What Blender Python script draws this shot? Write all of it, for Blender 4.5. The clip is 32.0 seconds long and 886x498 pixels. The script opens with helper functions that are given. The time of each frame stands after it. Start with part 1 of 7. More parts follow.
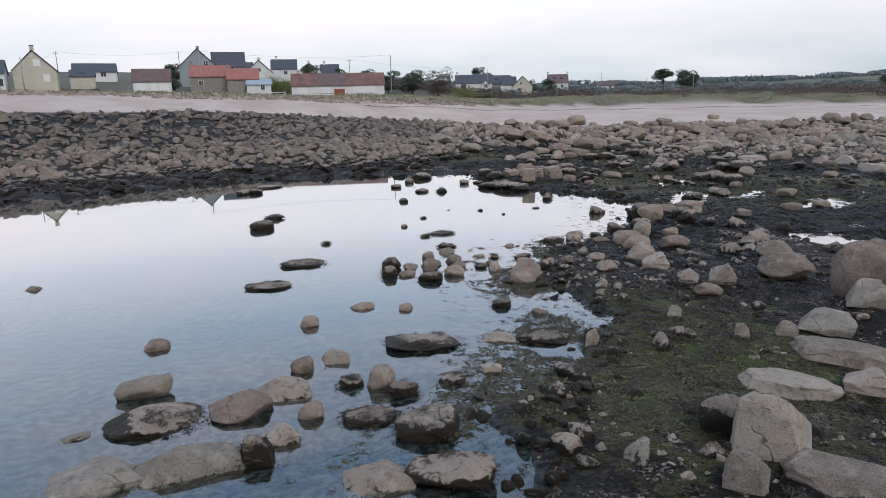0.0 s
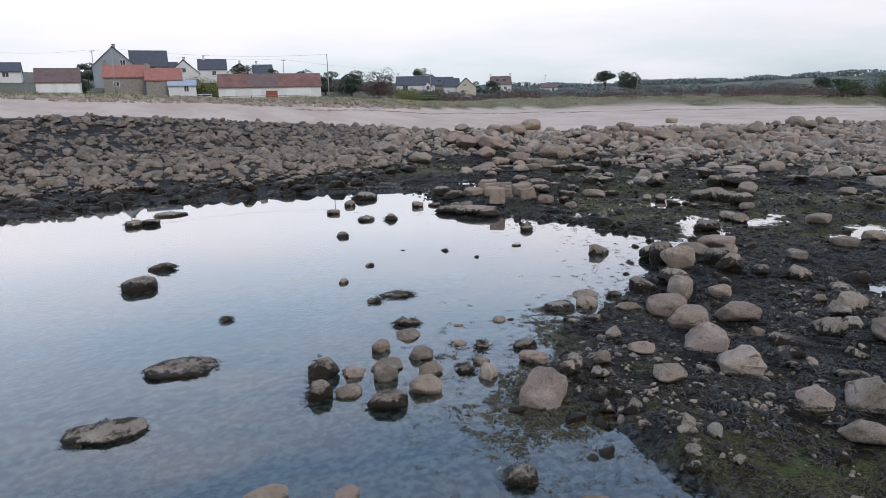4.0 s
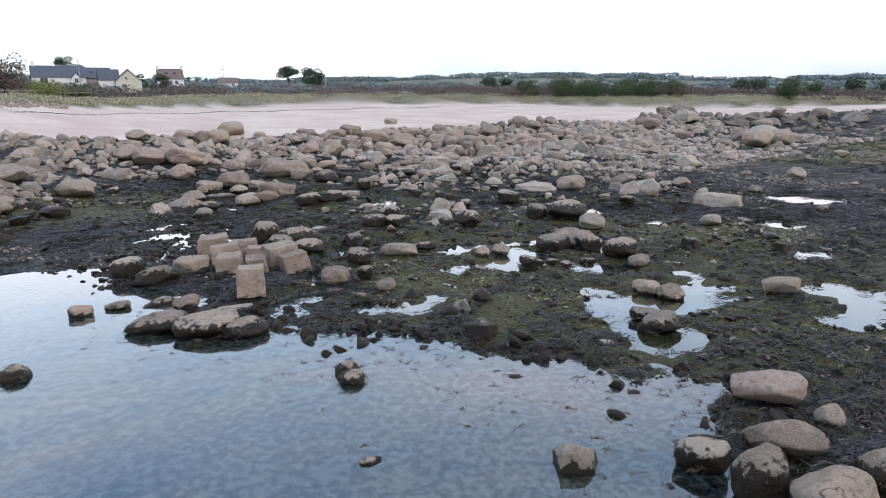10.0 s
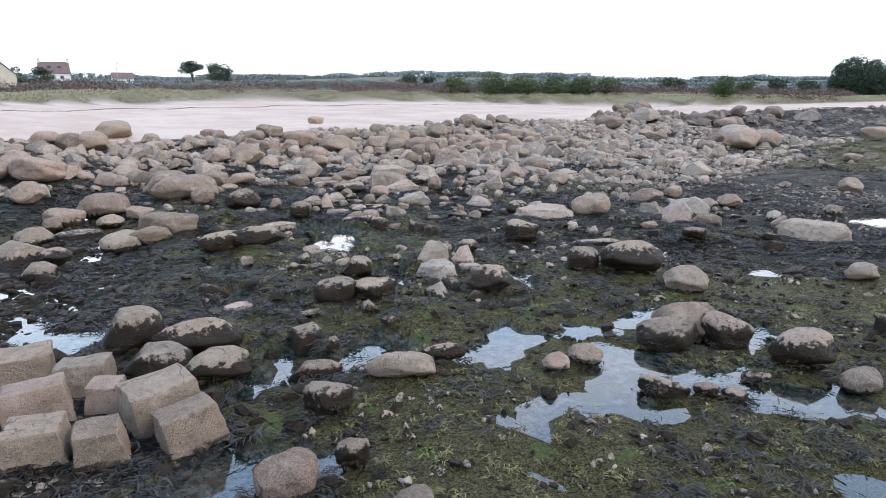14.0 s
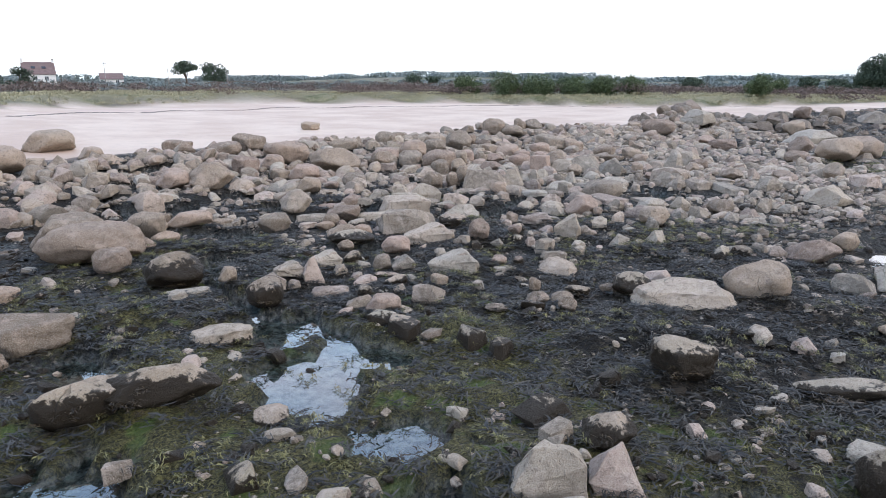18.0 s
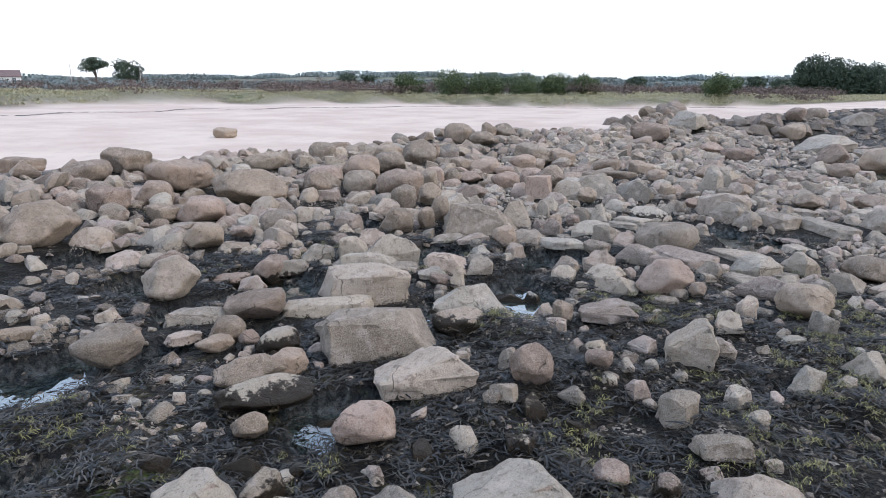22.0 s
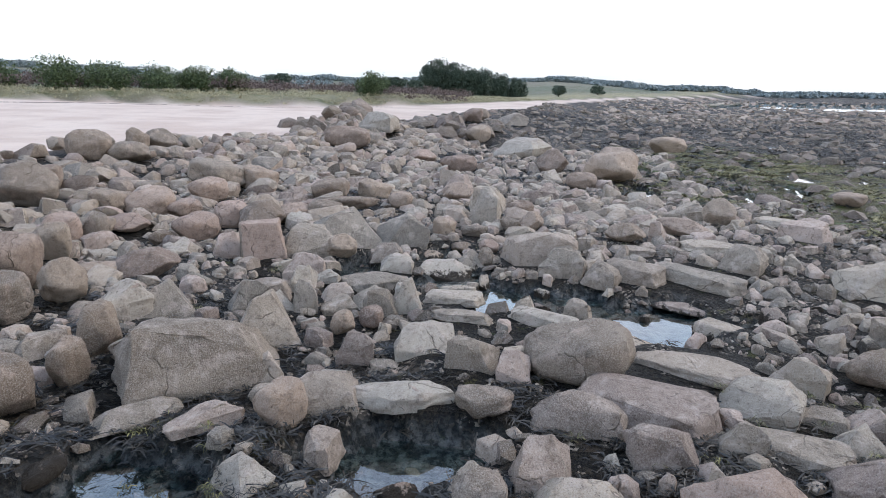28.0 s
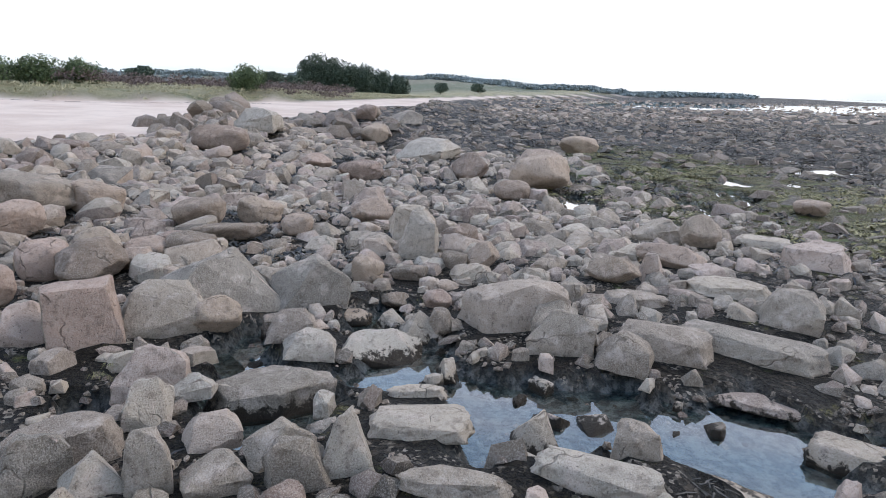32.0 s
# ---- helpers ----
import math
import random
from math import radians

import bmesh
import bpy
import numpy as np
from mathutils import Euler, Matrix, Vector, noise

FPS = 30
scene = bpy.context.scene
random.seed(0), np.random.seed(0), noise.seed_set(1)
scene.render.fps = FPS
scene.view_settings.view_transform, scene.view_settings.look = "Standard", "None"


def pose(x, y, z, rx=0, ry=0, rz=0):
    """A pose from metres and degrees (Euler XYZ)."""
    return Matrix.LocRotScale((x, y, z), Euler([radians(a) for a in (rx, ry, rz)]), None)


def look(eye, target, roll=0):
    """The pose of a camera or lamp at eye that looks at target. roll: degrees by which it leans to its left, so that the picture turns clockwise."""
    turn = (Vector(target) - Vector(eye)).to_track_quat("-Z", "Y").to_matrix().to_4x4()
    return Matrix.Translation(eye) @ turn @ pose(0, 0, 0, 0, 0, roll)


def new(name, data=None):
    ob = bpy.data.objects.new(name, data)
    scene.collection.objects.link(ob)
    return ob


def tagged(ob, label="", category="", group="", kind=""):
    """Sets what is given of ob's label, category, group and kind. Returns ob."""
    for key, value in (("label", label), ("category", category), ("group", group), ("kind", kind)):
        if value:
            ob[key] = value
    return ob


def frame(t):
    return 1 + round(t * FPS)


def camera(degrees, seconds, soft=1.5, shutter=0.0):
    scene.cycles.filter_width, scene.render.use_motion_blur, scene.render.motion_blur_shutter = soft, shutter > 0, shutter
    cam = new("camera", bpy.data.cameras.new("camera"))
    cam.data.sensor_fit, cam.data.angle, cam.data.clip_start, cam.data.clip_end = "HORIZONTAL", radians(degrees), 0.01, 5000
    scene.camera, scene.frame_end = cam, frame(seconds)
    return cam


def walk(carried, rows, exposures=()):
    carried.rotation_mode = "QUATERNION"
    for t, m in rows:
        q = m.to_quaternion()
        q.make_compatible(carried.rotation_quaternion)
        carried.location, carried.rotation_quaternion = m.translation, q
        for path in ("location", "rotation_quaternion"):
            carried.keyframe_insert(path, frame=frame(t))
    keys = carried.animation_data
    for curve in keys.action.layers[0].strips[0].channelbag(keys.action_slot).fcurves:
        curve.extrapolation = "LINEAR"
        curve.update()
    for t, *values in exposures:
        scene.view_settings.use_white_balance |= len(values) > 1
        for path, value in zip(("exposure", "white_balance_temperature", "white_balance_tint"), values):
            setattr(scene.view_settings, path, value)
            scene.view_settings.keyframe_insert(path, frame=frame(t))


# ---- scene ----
cam = camera(67.3, 32.0, soft=0.7)
PATH = [
    (0, (-2.859, -0.262, 7.731), (-2.738, 1.686, 7.294), -1.2),
    (0.5, (-2.787, 1.17, 7.729), (-2.627, 3.115, 7.292), -1.1),
    (1, (-2.824, 2.684, 7.806), (-2.613, 4.623, 7.365), -0.9),
    (1.5, (-2.826, 4.142, 7.796), (-2.569, 6.076, 7.357), -0.9),
    (2, (-2.795, 5.527, 7.865), (-2.503, 7.456, 7.425), -0.8),
    (2.5, (-2.802, 6.948, 7.886), (-2.508, 8.877, 7.447), -0.9),
    (3, (-2.773, 8.485, 7.89), (-2.479, 10.414, 7.452), -1.0),
    (3.5, (-2.698, 9.922, 7.906), (-2.407, 11.852, 7.47), -1.2),
    (5.5, (-2.252, 17.487, 7.846), (-1.93, 19.413, 7.414), -1.2),
    (6, (-2.139, 19.297, 7.88), (-1.723, 21.204, 7.445), -1.2),
    (6.5, (-2.014, 21.148, 7.886), (-1.49, 23.028, 7.448), -1.3),
    (7, (-1.864, 23.025, 7.931), (-1.237, 24.872, 7.489), -1.2),
    (7.5, (-1.688, 24.93, 7.961), (-0.955, 26.736, 7.516), -1.0),
    (8, (-1.43, 26.868, 7.989), (-0.596, 28.629, 7.54), -1.0),
    (8.5, (-1.032, 28.872, 7.946), (-0.101, 30.583, 7.495), -0.8),
    (9, (-0.638, 30.783, 7.985), (0.376, 32.446, 7.531), -0.8),
    (9.5, (-0.176, 32.709, 8.017), (0.903, 34.33, 7.56), -0.7),
    (10, (0.352, 34.614, 8.02), (1.485, 36.197, 7.561), -0.7),
    (10.5, (0.954, 36.453, 7.986), (2.119, 38.013, 7.526), -0.6),
    (11, (1.647, 38.325, 7.945), (2.831, 39.87, 7.485), -0.6),
    (11.5, (2.44, 40.232, 7.885), (3.635, 41.769, 7.424), -0.5),
    (12, (3.26, 42.053, 7.822), (4.46, 43.585, 7.361), -0.4),
    (12.5, (4.125, 43.9, 7.733), (5.33, 45.429, 7.272), -0.4),
    (13, (5.114, 45.833, 7.581), (6.348, 47.338, 7.119), -0.4),
    (13.5, (6.15, 47.698, 7.415), (7.429, 49.165, 6.952), -0.4),
    (14, (7.206, 49.585, 7.329), (8.532, 51.009, 6.866), -0.4),
    (14.5, (8.239, 51.306, 7.399), (9.568, 52.727, 6.935), -0.4),
    (16.5, (12.99, 57.75, 7.306), (14.314, 59.177, 6.844), -0.6),
    (17, (14.211, 59.434, 7.268), (15.533, 60.861, 6.806), -0.6),
    (17.5, (15.374, 61.069, 7.276), (16.696, 62.498, 6.814), -0.7),
    (18, (16.647, 62.854, 7.232), (17.97, 64.282, 6.771), -0.6),
    (18.5, (17.845, 64.528, 7.253), (19.167, 65.956, 6.792), -0.6),
    (19, (19.056, 66.193, 7.255), (20.378, 67.621, 6.794), -0.7),
    (19.5, (20.316, 67.88, 7.198), (21.639, 69.308, 6.739), -0.6),
    (20, (21.545, 69.544, 7.152), (22.866, 70.973, 6.691), -0.7),
    (20.5, (22.715, 71.13, 7.122), (24.044, 72.551, 6.661), -0.7),
    (21, (23.961, 72.751, 7.07), (25.325, 74.14, 6.61), -0.5),
    (21.5, (25.222, 74.333, 7.028), (26.632, 75.675, 6.568), -0.5),
    (22, (26.467, 75.847, 7.026), (27.923, 77.138, 6.564), -0.5),
    (22.5, (27.774, 77.334, 6.988), (29.289, 78.556, 6.526), -0.5),
    (23, (28.909, 78.733, 7.002), (30.495, 79.859, 6.537), -0.3),
    (23.5, (29.896, 80.001, 7.02), (31.566, 80.998, 6.553), -0.2),
    (24, (30.91, 81.192, 7.004), (32.659, 82.044, 6.537), 0.0),
    (24.5, (31.875, 82.215, 6.974), (33.674, 82.952, 6.505), 0.2),
    (25, (32.805, 83.156, 6.954), (34.637, 83.808, 6.485), 0.4),
    (25.5, (33.778, 83.994, 6.922), (35.626, 84.598, 6.455), 0.5),
    (26, (34.593, 84.769, 6.922), (36.46, 85.313, 6.455), 0.6),
    (26.5, (35.496, 85.455, 6.887), (37.379, 85.944, 6.421), 0.7),
    (28.5, (39.197, 87.605, 6.713), (41.11, 87.959, 6.248), 0.7),
    (29, (40.207, 88.02, 6.659), (42.124, 88.354, 6.195), 0.6),
    (29.5, (41.205, 88.426, 6.618), (43.133, 88.684, 6.153), 0.7),
    (30, (42.161, 88.823, 6.589), (44.099, 88.994, 6.123), 0.9),
    (30.5, (43.129, 89.183, 6.553), (45.071, 89.292, 6.087), 1.1),
    (31, (44.19, 89.48, 6.495), (46.134, 89.539, 6.029), 1.2),
    (31.5, (45.394, 89.742, 6.434), (47.338, 89.768, 5.967), 1.2),
    (32, (46.494, 90.023, 6.384), (48.439, 90.047, 5.918), 1.3),
]
walk(cam, [(t, look(eye, target, roll)) for t, eye, target, roll in PATH],
     exposures=((0, -0.38), (3.5, -0.34), (6, -0.30), (9, 0.08), (13, 0.5), (19, 0.48), (26, 0.44), (32, 0.42)))

# ---- world and light ----
SUN_EL, SUN_AZ = radians(46), radians(150)      # azimuth the light comes from, from +Y turning to +X
world = bpy.data.worlds.new("world")
scene.world = world
world.use_nodes = True
wn, wl = world.node_tree.nodes, world.node_tree.links
wn.clear()
sky = wn.new("ShaderNodeTexSky")
sky.sky_type = "NISHITA"
sky.sun_disc = False
sky.sun_elevation, sky.sun_rotation = SUN_EL, SUN_AZ
sky.air_density, sky.dust_density = 1.0, 2.0
coord = wn.new("ShaderNodeTexCoord")
sep = wn.new("ShaderNodeSeparateXYZ")
wl.new(coord.outputs["Generated"], sep.inputs[0])
flat = wn.new("ShaderNodeMapping")
flat.inputs["Scale"].default_value = (1.6, 1.6, 9.0)
wl.new(coord.outputs["Generated"], flat.inputs[0])
cn = wn.new("ShaderNodeTexNoise")
cn.inputs["Scale"].default_value, cn.inputs["Detail"].default_value = 1.7, 8
cn.inputs["Roughness"].default_value = 0.58
wl.new(flat.outputs[0], cn.inputs["Vector"])
cover = wn.new("ShaderNodeMapRange")
cover.inputs["From Min"].default_value, cover.inputs["From Max"].default_value = 0.40, 0.66
cover.inputs["To Min"].default_value, cover.inputs["To Max"].default_value = 0.84, 0.97
wl.new(cn.outputs["Fac"], cover.inputs["Value"])
# the veil of cloud: pale and bright low down, blue-grey overhead
ramp = wn.new("ShaderNodeValToRGB")
ramp.color_ramp.elements[0].position, ramp.color_ramp.elements[0].color = 0.0, (0.54, 0.67, 0.75, 1)
ramp.color_ramp.elements[1].position, ramp.color_ramp.elements[1].color = 0.8, (0.36, 0.62, 1.08, 1)
for pos, col in ((0.035, (0.68, 0.79, 0.88, 1)), (0.10, (0.98, 0.97, 1.04, 1)), (0.18, (1.28, 1.28, 1.38, 1)), (0.30, (0.80, 1.0, 1.28, 1)), (0.5, (0.43, 0.69, 1.08, 1))):
    e = ramp.color_ramp.elements.new(pos)
    e.color = col
wl.new(sep.outputs["Z"], ramp.inputs[0])
mixc = wn.new("ShaderNodeMix")
mixc.data_type = "RGBA"
scaled = wn.new("ShaderNodeVectorMath")
scaled.operation = "SCALE"
scaled.inputs["Scale"].default_value = 0.16
wl.new(sky.outputs[0], scaled.inputs[0])
wl.new(cover.outputs[0], mixc.inputs["Factor"])
wl.new(scaled.outputs[0], mixc.inputs["A"])
bg = wn.new("ShaderNodeBackground")
# the veil is thinner and brighter over the village
lit = wn.new("ShaderNodeVectorMath")
lit.operation = "DOT_PRODUCT"
lit.inputs[1].default_value = (-0.45, 0.89, 0.0)
wl.new(coord.outputs["Generated"], lit.inputs[0])
glow = wn.new("ShaderNodeMapRange")
glow.inputs["From Min"].default_value, glow.inputs["From Max"].default_value = -0.4, 0.85
glow.inputs["To Min"].default_value, glow.inputs["To Max"].default_value = 1.02, 1.28
wl.new(lit.outputs["Value"], glow.inputs["Value"])
wl.new(glow.outputs[0], bg.inputs["Strength"])
# clouds a little brighter and rosier than the gaps between them
puff = wn.new("ShaderNodeMapRange")
puff.inputs["From Min"].default_value, puff.inputs["From Max"].default_value = 0.35, 0.7
puff.inputs["To Min"].default_value, puff.inputs["To Max"].default_value = 0.0, 0.48
wl.new(cn.outputs["Fac"], puff.inputs["Value"])
rose = wn.new("ShaderNodeMix")
rose.data_type = "RGBA"
rose.inputs["B"].default_value = (1.2, 1.07, 1.12, 1)
wl.new(puff.outputs[0], rose.inputs["Factor"])
wl.new(ramp.outputs[0], rose.inputs["A"])
wl.new(rose.outputs["Result"], mixc.inputs["B"])
wl.new(mixc.outputs["Result"], bg.inputs["Color"])
wo = wn.new("ShaderNodeOutputWorld")
wl.new(bg.outputs[0], wo.inputs[0])

sun = new("sun", bpy.data.lights.new("sun", "SUN"))
sun.data.energy, sun.data.angle, sun.data.color = 1.4, radians(20), (1.0, 0.9, 0.82)
sun.matrix_world = look((math.sin(SUN_AZ) * math.cos(SUN_EL) * 50, math.cos(SUN_AZ) * math.cos(SUN_EL) * 50, math.sin(SUN_EL) * 50), (0, 0, 0))

# ---- materials ----
def material(name, rough=0.8, metal=0.0, spec=0.4):
    m = bpy.data.materials.new(name)
    m.use_nodes = True
    b = m.node_tree.nodes["Principled BSDF"]
    b.inputs["Roughness"].default_value, b.inputs["Metallic"].default_value = rough, metal
    b.inputs["Specular IOR Level"].default_value = spec
    return m, m.node_tree.nodes, m.node_tree.links, b


def plain(name, color, rough=0.7, vary=0.18, scale=3.0, bump=0.15, metal=0.0):
    """Two scales of mottling on one colour, with a fine relief."""
    m, n, l, b = material(name, rough, metal)
    tc = n.new("ShaderNodeTexCoord")
    big, fine = n.new("ShaderNodeTexNoise"), n.new("ShaderNodeTexNoise")
    big.inputs["Scale"].default_value, big.inputs["Detail"].default_value = scale, 4
    fine.inputs["Scale"].default_value, fine.inputs["Detail"].default_value = scale * 14, 3
    oi = n.new("ShaderNodeObjectInfo")
    add = n.new("ShaderNodeMath")
    add.operation = "ADD"
    half = n.new("ShaderNodeMath")
    half.operation = "MULTIPLY"
    half.inputs[1].default_value = 0.5
    for t in (big, fine):
        l.new(tc.outputs["Object"], t.inputs["Vector"])
    l.new(fine.outputs["Fac"], half.inputs[0])
    l.new(big.outputs["Fac"], add.inputs[0])
    l.new(half.outputs[0], add.inputs[1])
    r = n.new("ShaderNodeMapRange")
    r.inputs["From Min"].default_value, r.inputs["From Max"].default_value = 0.45, 1.05
    r.inputs["To Min"].default_value, r.inputs["To Max"].default_value = 1 - vary, 1 + vary
    l.new(add.outputs[0], r.inputs["Value"])
    mul = n.new("ShaderNodeVectorMath")
    mul.operation = "SCALE"
    mul.inputs[0].default_value = color
    l.new(r.outputs[0], mul.inputs["Scale"])
    l.new(mul.outputs[0], b.inputs["Base Color"])
    if bump:
        bp = n.new("ShaderNodeBump")
        bp.inputs["Strength"].default_value, bp.inputs["Distance"].default_value = bump, 0.03
        l.new(fine.outputs["Fac"], bp.inputs["Height"])
        l.new(bp.outputs[0], b.inputs["Normal"])
    return m


def mixrgb(n, l, fac, a, b):
    x = n.new("ShaderNodeMix")
    x.data_type = "RGBA"
    for sock, v in (("Factor", fac), ("A", a), ("B", b)):
        if hasattr(v, "is_output"):
            l.new(v, x.inputs[sock])
        else:
            x.inputs[sock].default_value = v
    return x.outputs["Result"]


def noise_node(n, l, vec, scale, detail=4, rough=0.55):
    t = n.new("ShaderNodeTexNoise")
    t.inputs["Scale"].default_value, t.inputs["Detail"].default_value, t.inputs["Roughness"].default_value = scale, detail, rough
    l.new(vec, t.inputs["Vector"])
    return t.outputs["Fac"]


def step(n, l, v, lo, hi, to0=0.0, to1=1.0):
    r = n.new("ShaderNodeMapRange")
    r.interpolation_type = "SMOOTHSTEP"
    for k, x in (("From Min", lo), ("From Max", hi), ("To Min", to0), ("To Max", to1)):
        r.inputs[k].default_value = x
    l.new(v, r.inputs["Value"])
    return r.outputs[0]


def math_node(n, l, op, a, b):
    m = n.new("ShaderNodeMath")
    m.operation = op
    for k, v in enumerate((a, b)):
        if hasattr(v, "is_output"):
            l.new(v, m.inputs[k])
        else:
            m.inputs[k].default_value = v
    return m.outputs[0]


def granite(name, light, dark, weedy, own=False):
    """Weathered granite: grains, broad tint from stone to stone, lichen blotches, and a brown coat of weed below the tide mark."""
    m, n, l, b = material(name, 0.85, 0.0, 0.25)
    geo = n.new("ShaderNodeNewGeometry")
    oi = n.new("ShaderNodeObjectInfo")
    rnd = n.new("ShaderNodeMath")
    rnd.operation = "ADD"
    l.new(oi.outputs["Random"], rnd.inputs[0])
    l.new(geo.outputs["Random Per Island"], rnd.inputs[1])
    fr = n.new("ShaderNodeMath")
    fr.operation = "FRACT"
    l.new(rnd.outputs[0], fr.inputs[0])
    p = geo.outputs["Position"]
    broad = noise_node(n, l, p, 0.9, 5)
    mid = noise_node(n, l, p, 5.0, 6, 0.65)
    fine = noise_node(n, l, p, 38.0, 4, 0.7)
    tone = mixrgb(n, l, step(n, l, broad, 0.3, 0.7), dark, light)
    pink = mixrgb(n, l, step(n, l, fr.outputs[0], 0.1, 0.95), tuple(0.85 * c for c in dark[:3]) + (1,), tuple(1.06 * c for c in light[:3]) + (1,))
    tone = mixrgb(n, l, 0.6, tone, pink)
    # from stone to stone the granite leans to pink, ochre or grey-green; paler where it dries
    fr2 = math_node(n, l, "FRACT", math_node(n, l, "MULTIPLY", fr.outputs[0], 7.31), 0.0)
    hue = mixrgb(n, l, step(n, l, fr2, 0.0, 0.5), (1.04, 0.97, 0.95, 1), (1.0, 1.0, 0.90, 1))
    hue = mixrgb(n, l, step(n, l, fr2, 0.5, 1.0), hue, (0.91, 0.98, 0.95, 1))
    tint = n.new("ShaderNodeVectorMath")
    tint.operation = "MULTIPLY"
    l.new(tone, tint.inputs[0])
    l.new(hue, tint.inputs[1])
    tone = mixrgb(n, l, step(n, l, noise_node(n, l, p, 2.3, 5, 0.6), 0.50, 0.68, 0.0, 0.5), tint.outputs[0], tuple(1.2 * c for c in light[:3]) + (1,))
    speck = mixrgb(n, l, step(n, l, fine, 0.45, 0.64, 0.0, 0.5), tone, (0.50, 0.44, 0.37, 1))
    speck = mixrgb(n, l, step(n, l, fine, 0.30, 0.46, 0.5, 0.0), speck, (0.10, 0.075, 0.058, 1))
    pit = noise_node(n, l, p, 14.0, 4, 0.75)
    speck = mixrgb(n, l, step(n, l, pit, 0.31, 0.41, 0.75, 0.0), speck, (0.07, 0.054, 0.042, 1))
    stain = mixrgb(n, l, step(n, l, mid, 0.50, 0.70, 0.0, 0.55), speck, (0.115, 0.088, 0.066, 1))
    vein = n.new("ShaderNodeTexVoronoi")
    vein.feature = "DISTANCE_TO_EDGE"
    vein.inputs["Scale"].default_value = 0.45
    warp = n.new("ShaderNodeVectorMath")
    warp.operation = "MULTIPLY_ADD"
    warp.inputs[1].default_value = (0.6, 0.6, 0.6)
    wc = n.new("ShaderNodeTexNoise")
    wc.inputs["Scale"].default_value = 2.2
    l.new(p, wc.inputs["Vector"])
    l.new(wc.outputs["Color"], warp.inputs[0])
    l.new(p, warp.inputs[2])
    l.new(warp.outputs[0], vein.inputs["Vector"])
    crack = math_node(n, l, "MULTIPLY", step(n, l, vein.outputs["Distance"], 0.0, 0.012, 1.0, 0.0), step(n, l, broad, 0.50, 0.62))
    stain = mixrgb(n, l, math_node(n, l, "MULTIPLY", crack, 0.55), stain, (0.05, 0.04, 0.03, 1))
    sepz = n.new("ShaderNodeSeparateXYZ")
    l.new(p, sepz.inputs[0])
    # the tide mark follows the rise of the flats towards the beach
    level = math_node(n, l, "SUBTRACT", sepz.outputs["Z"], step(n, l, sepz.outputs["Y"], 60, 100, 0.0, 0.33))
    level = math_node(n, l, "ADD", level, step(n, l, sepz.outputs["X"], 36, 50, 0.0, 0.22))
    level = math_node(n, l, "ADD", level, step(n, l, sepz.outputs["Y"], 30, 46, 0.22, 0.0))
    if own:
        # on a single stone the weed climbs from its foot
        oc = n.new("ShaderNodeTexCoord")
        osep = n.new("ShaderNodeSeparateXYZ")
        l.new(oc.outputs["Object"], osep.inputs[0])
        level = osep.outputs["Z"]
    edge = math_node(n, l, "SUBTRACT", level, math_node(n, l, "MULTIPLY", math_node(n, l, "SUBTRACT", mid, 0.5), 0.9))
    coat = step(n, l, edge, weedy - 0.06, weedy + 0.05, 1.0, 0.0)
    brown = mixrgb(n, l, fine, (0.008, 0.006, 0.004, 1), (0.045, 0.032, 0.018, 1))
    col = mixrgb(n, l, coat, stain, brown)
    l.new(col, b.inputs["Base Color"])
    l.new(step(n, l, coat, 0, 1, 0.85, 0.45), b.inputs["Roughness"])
    hgt = math_node(n, l, "SUBTRACT", math_node(n, l, "ADD", math_node(n, l, "MULTIPLY", mid, 1.0), math_node(n, l, "MULTIPLY", math_node(n, l, "ADD", fine, pit), 0.45)), math_node(n, l, "MULTIPLY", crack, 0.5))
    bp = n.new("ShaderNodeBump")
    bp.inputs["Strength"].default_value, bp.inputs["Distance"].default_value = 1.0, 0.09
    l.new(hgt, bp.inputs["Height"])
    l.new(bp.outputs[0], b.inputs["Normal"])
    return m


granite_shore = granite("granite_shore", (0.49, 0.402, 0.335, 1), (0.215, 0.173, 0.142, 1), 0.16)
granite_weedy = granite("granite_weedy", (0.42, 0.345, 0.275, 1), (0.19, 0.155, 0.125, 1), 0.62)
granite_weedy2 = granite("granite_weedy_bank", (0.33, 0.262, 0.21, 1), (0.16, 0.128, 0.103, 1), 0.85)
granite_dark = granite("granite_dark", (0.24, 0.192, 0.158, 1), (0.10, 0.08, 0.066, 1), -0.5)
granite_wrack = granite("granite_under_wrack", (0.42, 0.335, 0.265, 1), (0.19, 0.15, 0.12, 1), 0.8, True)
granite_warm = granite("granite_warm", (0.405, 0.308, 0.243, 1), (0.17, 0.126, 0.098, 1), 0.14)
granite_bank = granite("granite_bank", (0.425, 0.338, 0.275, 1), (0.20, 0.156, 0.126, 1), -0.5)

